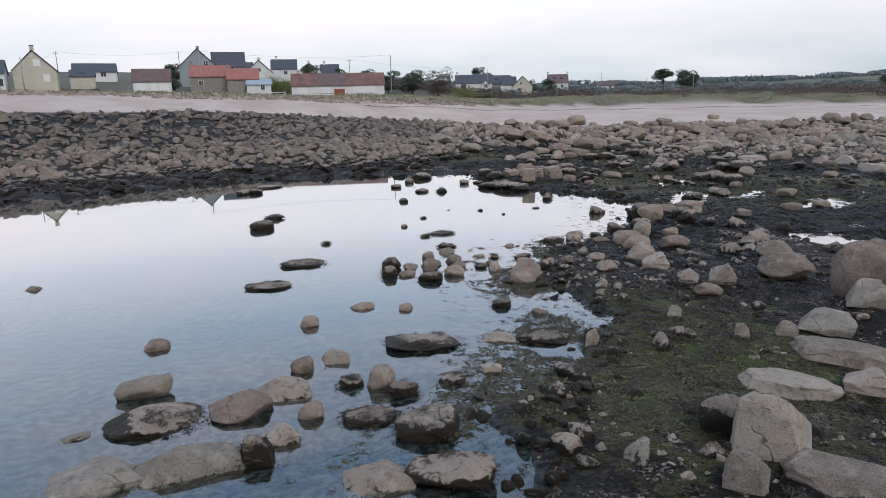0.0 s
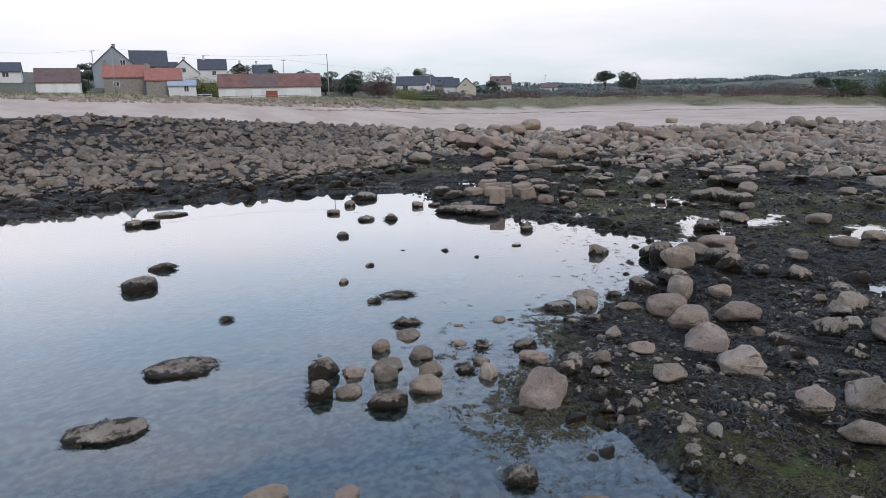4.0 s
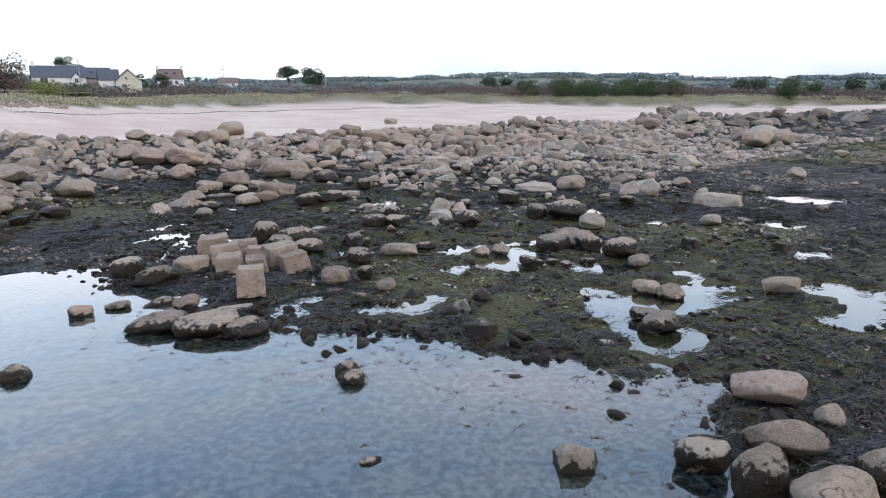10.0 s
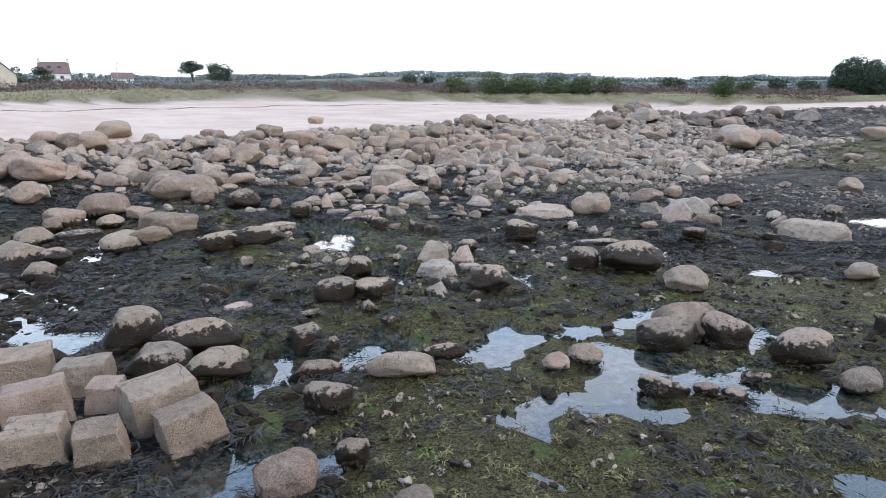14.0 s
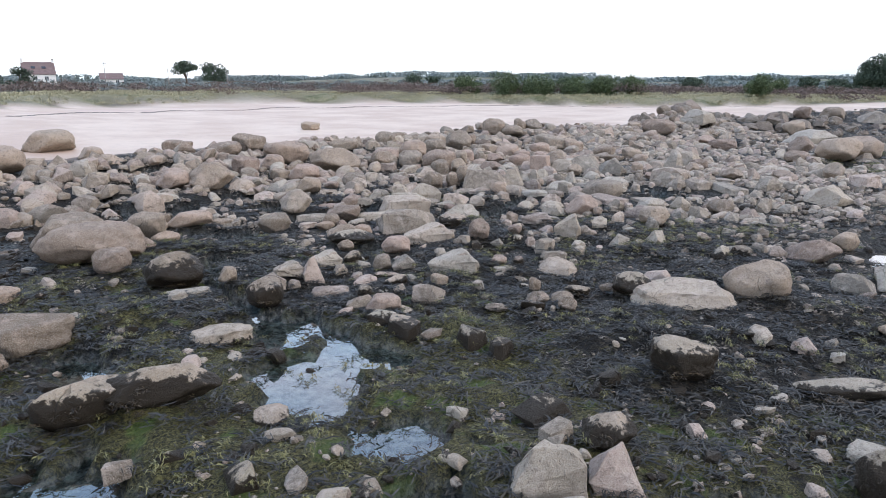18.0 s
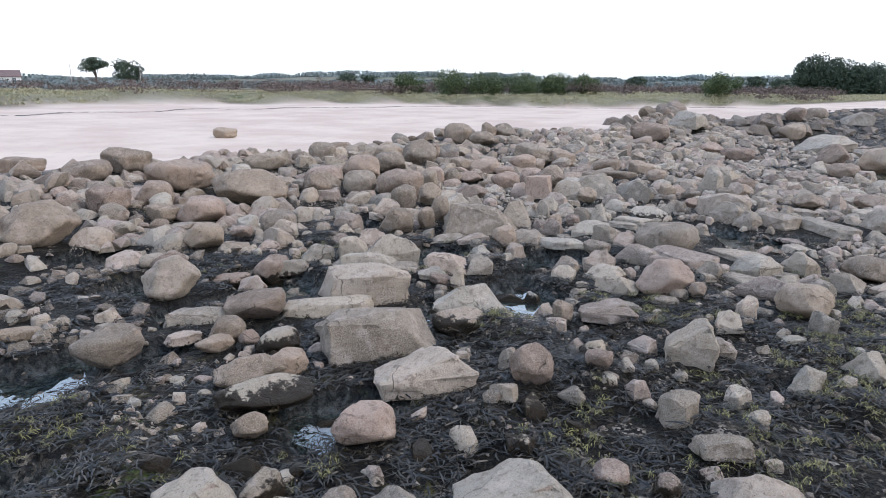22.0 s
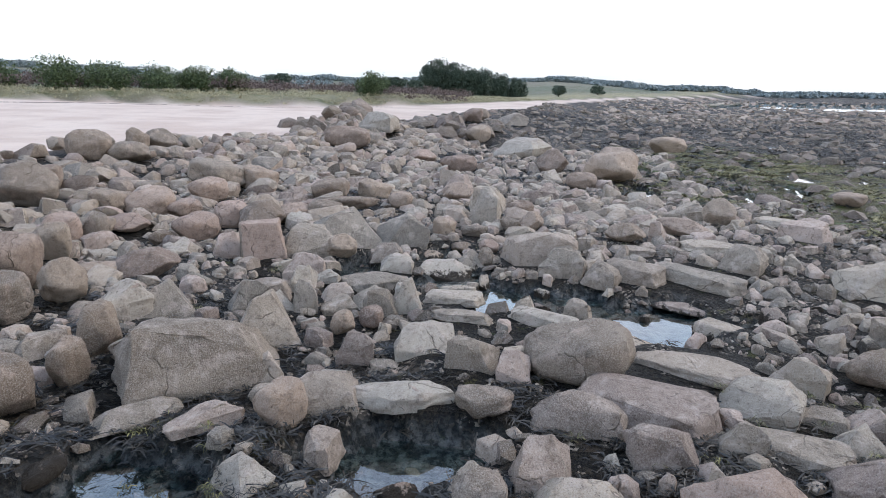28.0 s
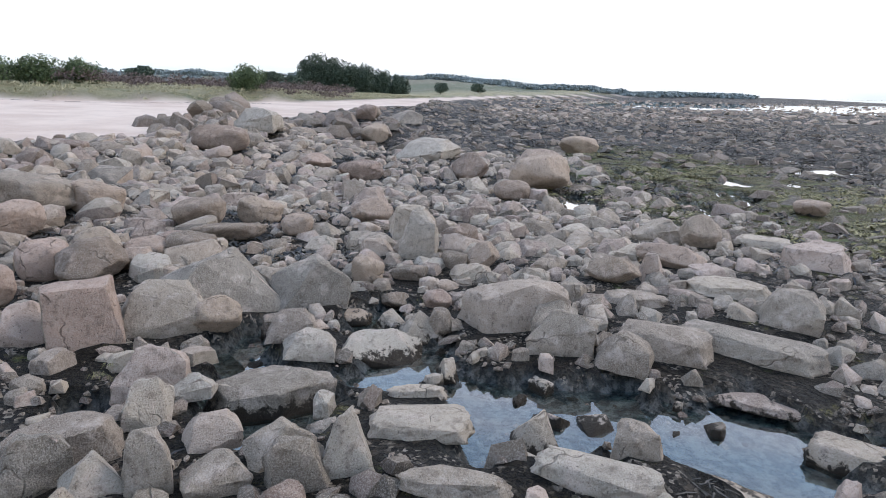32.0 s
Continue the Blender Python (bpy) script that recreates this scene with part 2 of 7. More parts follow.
# ---- the lie of the land ----
def shore_lines(x):
    """For each x: where the boulder bank starts, where the sand starts, the foot of the dune; and the heights there."""
    bank = np.interp(x, (-150, -37, -25, -12, 0, 10, 40, 70, 100, 140, 200, 500, 1000), (20, 58, 67, 71, 76, 96, 103, 104, 96, 92, 84, 30, -150))
    sand = np.interp(x, (-150, -60, -30, 0, 28, 57, 84, 96, 130, 190, 260, 500, 1000), (60, 98, 116, 122, 120, 119, 120, 112, 112, 100, 96, 48, -135))
    dune = np.interp(x, (-150, -70, -30, 0, 20, 60, 100, 140, 160, 175, 200, 270, 500, 1000), (110, 126, 138, 146, 170, 212, 220, 195, 165, 140, 122, 112, 60, -120))
    zsand = np.interp(x, (-150, -60, -30, 0, 28, 57, 100, 200), (8, 7.2, 6.0, 3.6, 2.0, 2.1, 2.2, 2.6))
    zdune = np.interp(x, (-150, -70, -30, 0, 20, 60, 100, 140, 160, 260), (12, 10.6, 9.0, 7.6, 6.2, 5.0, 4.8, 4.3, 3.2, 3.0))
    return bank, sand, dune, zsand, zdune


def pool_edge(y):
    """The pool's edge towards the rocks, as x for each y."""
    return np.interp(y, (-30, 5, 11, 14, 17, 22, 26, 30, 34, 38, 42, 44, 46, 48, 52, 56, 60, 65, 70, 73, 77), (-4, -2, -1, -0.5, 1.6, 4.3, 3.8, 3.0, 6.0, 11.0, 12.6, 15.8, 15.2, 13.8, 11.4, 8.6, 6.8, 5.6, 3.0, 0.8, -30))


def fbm(x, y, scale, seed=0.0, octaves=4):
    """Smooth value noise on arrays."""
    out, amp, tot = np.zeros(np.shape(x)), 1.0, 0.0
    for k in range(octaves):
        u, v = x / scale + seed + 17.3 * k, y / scale - seed + 9.1 * k
        i, j = np.floor(u), np.floor(v)
        f, g = u - i, v - j
        f, g = f * f * (3 - 2 * f), g * g * (3 - 2 * g)
        h = lambda a, c: np.modf(np.abs(np.sin(a * 127.1 + c * 311.7 + k * 7.7) * 43758.5453))[0]
        out += amp * ((h(i, j) * (1 - f) + h(i + 1, j) * f) * (1 - g) + (h(i, j + 1) * (1 - f) + h(i + 1, j + 1) * f) * g)
        tot, amp, scale = tot + amp, amp * 0.5, scale * 0.5
    return out / tot


def smooth(a, b, v):
    t = np.clip((v - a) / (b - a), 0, 1)
    return t * t * (3 - 2 * t)


NETWORK = ((22.6, 68.5), (15.7, 65.4), (18.5, 64.2), (20.4, 62.1), (18.6, 58.3), (23.7, 61.0), (26.3, 60.2), (20.4, 57.2), (23.3, 56.0), (23.6, 54.0), (27.4, 56.9), (11.5, 58.2), (12.1, 55.9), (14.3, 55.2), (7.6, 60.6), (9.5, 58.7), (12.1, 60.8), (17.1, 64.2), (21.5, 61.6), (22.3, 58.1), (22.8, 57.0), (14.6, 63.9), (16.8, 71.3), (9.7, 57.6), (19.2, 50.3), (33.4, 50.2), (24.2, 49.1), (35.5, 49.3))
RILL = ((26.4, 86.7), (26.0, 84.2), (25.6, 82.1), (25.8, 80.5), (26.9, 79.8), (26.7, 77.8), (27.3, 76.9), (25.4, 77.2), (24.3, 76.6), (23.1, 69.3), (24.5, 72.2), (26.8, 65.7), (19.1, 75.1), (20.1, 80.6), (20.8, 80.8))
CHANNEL = ((23.6, 102.0), (21.1, 100.1), (27.4, 105.7), (32.6, 113.2), (30.3, 101.2), (27.1, 103.0), (30.8, 108.8), (34.3, 113.1), (30.9, 93.8), (28.5, 101.9), (30.8, 102.9), (34.8, 114.4), (36.2, 103.5), (29.1, 106.1), (36.0, 98.4), (8.5, 74.8), (9.8, 77.9), (11.3, 70.8), (9.4, 86.0))
HOLLOWS = ((30.8, 93.8), (28.2, 88.4), (35.5, 98.1), (39.3, 96.1), (39.8, 95.0), (35.7, 94.6), (43.4, 87.2), (47.7, 89.6), (46.6, 94.5), (48.4, 99.5), (59.0, 89.2), (58.3, 84.8), (57.6, 83.1), (61.8, 95.2), (58.2, 93.4), (63.5, 92.1), (30.4, 92.7), (34.1, 86.1), (40.0, 97.0), (43.9, 88.8), (49.0, 89.7), (57.7, 88.4), (58.4, 86.5), (56.9, 84.9), (60.9, 91.2), (40.4, 93.8), (41.0, 89.5))
POOLS = ((35.9, 91.7), (33.8, 91.8), (48.9, 101.1), (45.3, 95.8), (45.5, 92.8), (45.7, 89.6), (48.6, 90.9), (60.1, 95.3), (59.2, 94.6), (57.4, 96.5), (59.4, 85.8), (59.1, 87.8), (57.6, 82.0), (26.6, 86.8), (26.1, 83.5), (25.3, 81.3), (25.8, 80.2), (26.9, 78.8), (26.4, 76.9), (25.1, 76.9), (20.2, 80.6), (24.7, 72.1), (23.2, 69.3), (21.5, 66.8), (27.2, 66.0), (24.3, 64.5), (17.1, 71.0), (18.1, 68.8), (25.4, 66.6), (19.3, 75.1))
OUTER = ((80, 79), (84, 76), (93, 75), (97, 69), (104, 72), (108, 66), (118, 74), (122, 66), (85, 83), (96, 82), (90, 79), (89, 72), (100, 77), (112, 70), (128, 62), (157, 46), (140, 66), (175, 58))


def wet_hollows(x, y):
    """Puddles and rills left by the tide: 1 in their middles."""
    u, v = x + (fbm(x, y, 1.5, 31.0, 4) - 0.5) * 2.6 + (fbm(x, y, 0.6, 33.0, 2) - 0.5) * 0.9, y + (fbm(x, y, 1.5, 37.0, 4) - 0.5) * 2.6 + (fbm(x, y, 0.6, 39.0, 2) - 0.5) * 0.9
    out = np.zeros(np.shape(x))
    for spots, rx, ry in ((NETWORK, 1.05, 0.62), (RILL, 0.62, 1.25), (HOLLOWS, 1.35, 1.0), (POOLS, 0.72, 0.6), (CHANNEL, 1.9, 0.7), (OUTER, 3.2, 0.9)):
        for k, (a, b) in enumerate(spots):
            f = 0.75 + 0.5 * ((k * 0.618) % 1.0)
            out = np.maximum(out, np.exp(-((u - a) / (rx * f)) ** 4 - ((v - b) / (ry * f)) ** 4))
    return out


def bed(x, y):
    """Where wrack lies in thick beds."""
    return np.clip(np.exp(-((x - 31) / 11) ** 2 - ((y - 75) / 7) ** 2) * 1.3 + 1.2 * np.exp(-((x - 42) / 8) ** 2 - ((y - 79.5) / 4.2) ** 2) + np.exp(-((x - 42) / 5) ** 2 - ((y - 101.5) / 3) ** 2) + np.exp(-((x - 58.5) / 3) ** 2 - ((y - 98.5) / 2.5) ** 2) + 0.8 * np.exp(-((x - 45.5) / 4) ** 2 - ((y - 84.5) / 2.5) ** 2) + smooth(0.5, 0.62, fbm(x, y, 5.5, 12.0)) * smooth(30, 45, y) * (1 - smooth(94, 104, y)) * smooth(2, 10, x) * (1 - smooth(46, 54, x)), 0, 1)


BACK, VIEW = 1.3, (-2.5, 12.0, 7.85)


def back(x, y):
    """A place in the village, drawn back from the shore."""
    return VIEW[0] + (x - VIEW[0]) * BACK, VIEW[1] + (y - VIEW[1]) * BACK


def inland_height(x, y):
    dune, zd = shore_lines(x)[2], shore_lines(x)[4]
    crest = np.interp(x, (-60, -20, 20, 60, 200, 320), (-0.2, 0.2, 1.0, 2.6, 2.0, 0.4))
    return zd + crest + (fbm(x, y, 9, 5.0) - 0.5) * 1.6 + np.clip(y - dune - 12, 0, 110) * np.interp(x, (-40, 10, 60, 180, 300), (0.075, 0.06, 0.045, 0.03, 0.008))


def land(x, y):
    """Height of the ground, and how much of it is sand, grass, pool."""
    x, y = np.asarray(x, float), np.asarray(y, float)
    bank, sand, dune, zs, zd = shore_lines(x)
    wob = (fbm(x, y, 14, 3.0) - 0.5) * 6
    yy = y + wob
    flat_z = 0.135 + np.clip(y - 60, 0, 30) * 0.007 + (fbm(x, y, 5.0, 1.0, 5) - 0.5) * 0.75 + np.clip(y - 80, 0, 40) * 0.012
    flat_z = flat_z + 0.9 * bed(x, y) * np.clip(fbm(x, y, 1.5, 6.0, 3) - 0.42, 0, 1)
    # low ground with islands of weed between the pool and the beach
    low = np.exp(-((x - 21) / 10.5) ** 4 - ((y - 51) / 10.5) ** 4)
    flat_z = flat_z * (1 - low) + low * ((fbm(x, y, 2.6, 23.0, 4) - 0.5) * 0.6 + 0.02)
    # a shallow channel that drains the beach into the pool
    mid_x, half = np.interp(y, (62, 70, 76, 84, 92, 106), (4, 8, 12.5, 15, 17, 25)), np.interp(y, (70, 100), (5.0, 3.4))
    run = np.exp(-((x - mid_x) / half) ** 4) * smooth(62, 70, y) * (1 - smooth(103, 112, y))
    flat_z = flat_z * (1 - run) + run * ((fbm(x, y, 1.3, 14.0, 3) - 0.5) * 0.26 - 0.015)
    flat_z = flat_z + 0.06 * (1 - smooth(27, 36, y)) + (fbm(x, y, 2.2, 41.0, 3) - 0.5) * 0.3 * (1 - smooth(30, 40, y))
    # hummocks of stones grown over with weed
    flat_z = flat_z + 0.55 * np.clip(fbm(x, y, 1.7, 51.0, 3) - 0.5, 0, 1) * smooth(0.42, 0.6, fbm(x, y, 9.0, 55.0, 2))
    wet = smooth(0.12, 0.62, wet_hollows(x, y))
    flat_z = flat_z * (1 - wet) - 0.12 * wet
    s_ = np.clip((yy - bank) / np.maximum(sand - bank, 1), 0, 1)
    steep = np.interp(x, (-8, 12), (1.0, 1.15))
    z = flat_z + (zs - 0.3) * np.where(x < -8, s_ ** np.interp(x, (-30, -8), (1.5, 1.0)), 1 - (1 - s_) ** steep)
    z = z + 1.5 * np.exp(-((x - 109) / 7) ** 2 - ((y - 112) / 5) ** 2) + 1.3 * np.exp(-((x - 124) / 6) ** 2 - ((y - 100) / 6) ** 2)
    z = np.where(yy > sand, zs + (zd - zs) * np.clip((yy - sand) / (dune - sand), 0, 1), z)
    up = smooth(dune, dune + 9, y)
    kk = np.interp(x, (95, 150), (BACK, 1.0))
    inland = VIEW[2] + kk * (inland_height(VIEW[0] + (x - VIEW[0]) / kk, VIEW[1] + (y - VIEW[1]) / kk) - VIEW[2])
    bear = np.arctan2(x - 45, y - 90)
    far = np.hypot(x - 45, y - 90)
    # low hills inland, fading towards the village and the bay
    hill = np.interp(np.degrees(bear), (-60, -14, 4, 20, 50, 62, 80, 88, 96), (4, 8, 19, 24, 23, 12, 13, 17, 3))
    inland = inland + hill * smooth(330, 1100, far) * (0.72 + 0.56 * fbm(x, y, 330.0, 3.0, 3))
    z = z + (inland - z) * up
    z = z + 5 * np.exp(-((far - 1000) / 160) ** 2) * smooth(1.5, 1.62, bear) * (1 - smooth(2.0, 2.2, bear))
    sandy = smooth(sand - 2, sand + 1.5, yy) * (1 - smooth(dune - 2, dune + 2, y + wob * 0.4))
    grass = smooth(dune - 1, dune + 3, y + wob * 0.4)
    inside = pool_edge(y + (fbm(x, y, 5, 8.0) - 0.5) * 4) - x + (fbm(x, y, 3, 9.0) - 0.5) * 2.4 + 0.6
    pool = smooth(-0.8, 1.2, inside) * (1 - smooth(-3, 2, yy - bank))
    z = z * (1 - pool) + (-0.10 - 0.05 * np.clip(inside, 0, 10) + (fbm(x, y, 2.5, 4.0) - 0.5) * 0.12) * pool
    # the flats run out to sea
    off = np.hypot(x - 45, y - 90) + (fbm(x, y, 60, 2.0) - 0.5) * 150
    z = np.where((sandy < 0.5) & (grass < 0.5), z - 0.5 * smooth(240, 420, off) * smooth(30, -10, y - bank + 20) + 0.12 * smooth(60, 120, off), z)
    return z, sandy, grass, pool


def axis(lo, hi, step_, far):
    core = np.arange(lo, hi + 1e-6, step_)
    out, s, v = [], step_, hi
    while v < far:
        s *= 1.14
        v += s
        out.append(v)
    low, s, v = [], step_, lo
    while v > -far:
        s *= 1.14
        v -= s
        low.append(v)
    return np.concatenate((low[::-1], core, out))


def mesh_object(name, verts, faces, mats, smooth_shade=True, parent=None):
    me = bpy.data.meshes.new(name)
    me.from_pydata(verts if isinstance(verts, list) else verts.tolist(), [], faces if isinstance(faces, list) else faces.tolist())
    for mt in (mats if isinstance(mats, (list, tuple)) else (mats,)):
        me.materials.append(mt)
    me.polygons.foreach_set("use_smooth", [smooth_shade] * len(me.polygons))
    ob = new(name, me)
    if parent:
        ob.parent = parent
    return ob


gx, gy = axis(-30, 112, 0.32, 3500), axis(7, 114, 0.32, 3500)
X, Y = np.meshgrid(gx, gy)
Z, SANDY, GRASS, POOL = land(X, Y)
nx, ny = len(gx), len(gy)
idx = np.arange(nx * ny).reshape(ny, nx)
quads = np.stack((idx[:-1, :-1], idx[:-1, 1:], idx[1:, 1:], idx[1:, :-1]), -1).reshape(-1, 4)

def ground_material():
    m, n, l, b = material("shore_ground", 0.6, 0, 0.18)
    at = n.new("ShaderNodeAttribute")
    at.attribute_name = "zone"
    sp = n.new("ShaderNodeSeparateColor")
    l.new(at.outputs["Color"], sp.inputs[0])
    geo = n.new("ShaderNodeNewGeometry")
    p = geo.outputs["Position"]
    broad, mid, fine = noise_node(n, l, p, 0.12, 5), noise_node(n, l, p, 0.9, 6, 0.6), noise_node(n, l, p, 9.0, 5, 0.7)
    # sand, with wind and wet marks
    sandc = mixrgb(n, l, step(n, l, broad, 0.35, 0.65), (0.47, 0.355, 0.28, 1), (0.57, 0.46, 0.37, 1))
    sandc = mixrgb(n, l, step(n, l, mid, 0.5, 0.75, 0, 0.35), sandc, (0.33, 0.26, 0.23, 1))
    # shingle and weed of the flats
    vor = n.new("ShaderNodeTexVoronoi")
    vor.inputs["Scale"].default_value = 7.0
    l.new(p, vor.inputs["Vector"])
    vs = n.new("ShaderNodeSeparateColor")
    l.new(vor.outputs["Color"], vs.inputs[0])
    vor2 = n.new("ShaderNodeTexVoronoi")
    vor2.inputs["Scale"].default_value = 15.0
    l.new(p, vor2.inputs["Vector"])
    vs2 = n.new("ShaderNodeSeparateColor")
    l.new(vor2.outputs["Color"], vs2.inputs[0])
    strand = n.new("ShaderNodeTexNoise")
    for key, value in (("Scale", 6.5), ("Detail", 5), ("Roughness", 0.72), ("Distortion", 2.6)):
        strand.inputs[key].default_value = value
    l.new(p, strand.inputs["Vector"])
    peb = mixrgb(n, l, step(n, l, vs.outputs[0], 0.2, 1.0), (0.010, 0.009, 0.007, 1), (0.085, 0.068, 0.05, 1))
    peb2 = mixrgb(n, l, step(n, l, vs2.outputs[0], 0.52, 0.95), (0.012, 0.010, 0.008, 1), (0.42, 0.36, 0.29, 1))
    peb = mixrgb(n, l, step(n, l, noise_node(n, l, p, 1.9, 4), 0.46, 0.58), peb, peb2)
    weed = mixrgb(n, l, step(n, l, strand.outputs["Fac"], 0.42, 0.68), (0.004, 0.004, 0.004, 1), (0.055, 0.045, 0.03, 1))
    flats = mixrgb(n, l, step(n, l, mid, 0.44, 0.52), peb, weed)
    green = mixrgb(n, l, step(n, l, strand.outputs["Fac"], 0.38, 0.66), (0.012, 0.012, 0.005, 1), (0.185, 0.165, 0.062, 1))
    green = mixrgb(n, l, step(n, l, noise_node(n, l, p, 0.8, 3), 0.56, 0.66, 0.0, 0.6), green, (0.095, 0.15, 0.032, 1))
    gm = step(n, l, math_node(n, l, "ADD", sp.outputs[2], math_node(n, l, "MULTIPLY", noise_node(n, l, p, 1.1, 7, 0.72), 1.7)), 1.22, 1.40)
    flats = mixrgb(n, l, gm, flats, green)
    floor_ = mixrgb(n, l, step(n, l, noise_node(n, l, p, 4.5, 7, 0.68), 0.42, 0.60), (0.03, 0.04, 0.042, 1), (0.21, 0.225, 0.22, 1))
    floor_ = mixrgb(n, l, step(n, l, fine, 0.5, 0.72, 0, 0.6), floor_, (0.045, 0.042, 0.03, 1))
    flats = mixrgb(n, l, at.outputs["Alpha"], floor_, flats)
    grassc = mixrgb(n, l, mid, (0.19, 0.18, 0.095, 1), (0.35, 0.305, 0.175, 1))
    grassc = mixrgb(n, l, step(n, l, broad, 0.55, 0.7), grassc, (0.12, 0.135, 0.05, 1))
    # inland fields, their colour lifted a little for haze on the far hills
    field = mixrgb(n, l, step(n, l, noise_node(n, l, p, 0.012, 3), 0.45, 0.55), (0.10, 0.115, 0.065, 1), (0.15, 0.14, 0.09, 1))
    grassc = mixrgb(n, l, sp.outputs[2], grassc, field)
    c = mixrgb(n, l, sp.outputs[0], flats, sandc)
    c = mixrgb(n, l, sp.outputs[1], c, grassc)
    l.new(c, b.inputs["Base Color"])
    bp = n.new("ShaderNodeBump")
    bp.inputs["Strength"].default_value, bp.inputs["Distance"].default_value = 1.0, 0.16
    hh = math_node(n, l, "ADD", math_node(n, l, "ADD", fine, strand.outputs["Fac"]), math_node(n, l, "MULTIPLY", vor.outputs["Distance"], 0.9))
    inv = math_node(n, l, "SUBTRACT", 1.0, math_node(n, l, "MULTIPLY", sp.outputs[0], 0.9))
    l.new(math_node(n, l, "MULTIPLY", hh, inv), bp.inputs["Height"])
    l.new(bp.outputs[0], b.inputs["Normal"])
    return m


ground = mesh_object("ground", np.stack((X, Y, Z), -1).reshape(-1, 3), quads, ground_material())
tagged(ground, "pebbly tidal flat rising over pale pink sand to dune turf", "ground", kind="structure")
def algae(x, y):
    """Where green weed grows on the flats: some low patches."""
    g = np.exp(-(((x - 24) / 12) ** 2 + ((y - 53) / 9) ** 2)) + 0.9 * np.exp(-(((x - 98) / 22) ** 2 + ((y - 72) / 10) ** 2)) + 0.95 * np.exp(-(((x - 23) / 7) ** 2 + ((y - 75.5) / 4.5) ** 2)) + 0.6 * np.exp(-(((x - 22) / 8) ** 2 + ((y - 66) / 4) ** 2))
    g += 0.5 * np.exp(-(((x - 4) / 5) ** 2 + ((y - 20) / 6) ** 2)) + 0.35 * np.exp(-(((x - 5) / 5) ** 2 + ((y - 17) / 6) ** 2)) + 0.55 * np.exp(-(((x - 10) / 16) ** 2 + ((y - 88) / 6) ** 2))
    return np.clip(g + 0.22, 0, 1)


wet_floor = np.maximum(POOL, smooth(0.12, 0.62, wet_hollows(X, Y)))
green_zone = np.where(GRASS > 0.5, smooth(22, 60, Y - shore_lines(X)[2]), algae(X, Y) * (1 - POOL * 0.8))
zone = np.stack((SANDY, GRASS, green_zone, 1 - wet_floor), -1).reshape(-1)
ca = ground.data.color_attributes.new("zone", "FLOAT_COLOR", "POINT")
ca.data.foreach_set("color", zone.astype(np.float32))

def water_material():
    m, n, l, b = material("still_water", 0.02, 0, 0.5)
    b.inputs["Transmission Weight"].default_value = 1.0
    b.inputs["IOR"].default_value = 1.42
    b.inputs["Base Color"].default_value = (0.46, 0.72, 0.78, 1)
    b.inputs["Coat Weight"].default_value, b.inputs["Coat Roughness"].default_value, b.inputs["Coat IOR"].default_value = 1.0, 0.02, 1.7
    geo = n.new("ShaderNodeNewGeometry")
    a = noise_node(n, l, geo.outputs["Position"], 0.9, 4)
    bp = n.new("ShaderNodeBump")
    bp.inputs["Strength"].default_value, bp.inputs["Distance"].default_value = 0.0015, 0.05
    l.new(a, bp.inputs["Height"])
    l.new(bp.outputs[0], b.inputs["Normal"])
    l.new(bp.outputs[0], b.inputs["Coat Normal"])
    return m


water = mesh_object("water", [(-400, -400, 0), (3400, -3400, 0), (3400, 100, 0), (-400, 100, 0)], [(0, 1, 2, 3)], water_material(), False)
water.visible_shadow = False
tagged(water, "still clear water of the rock pool mirroring the sky", "water", kind="structure")

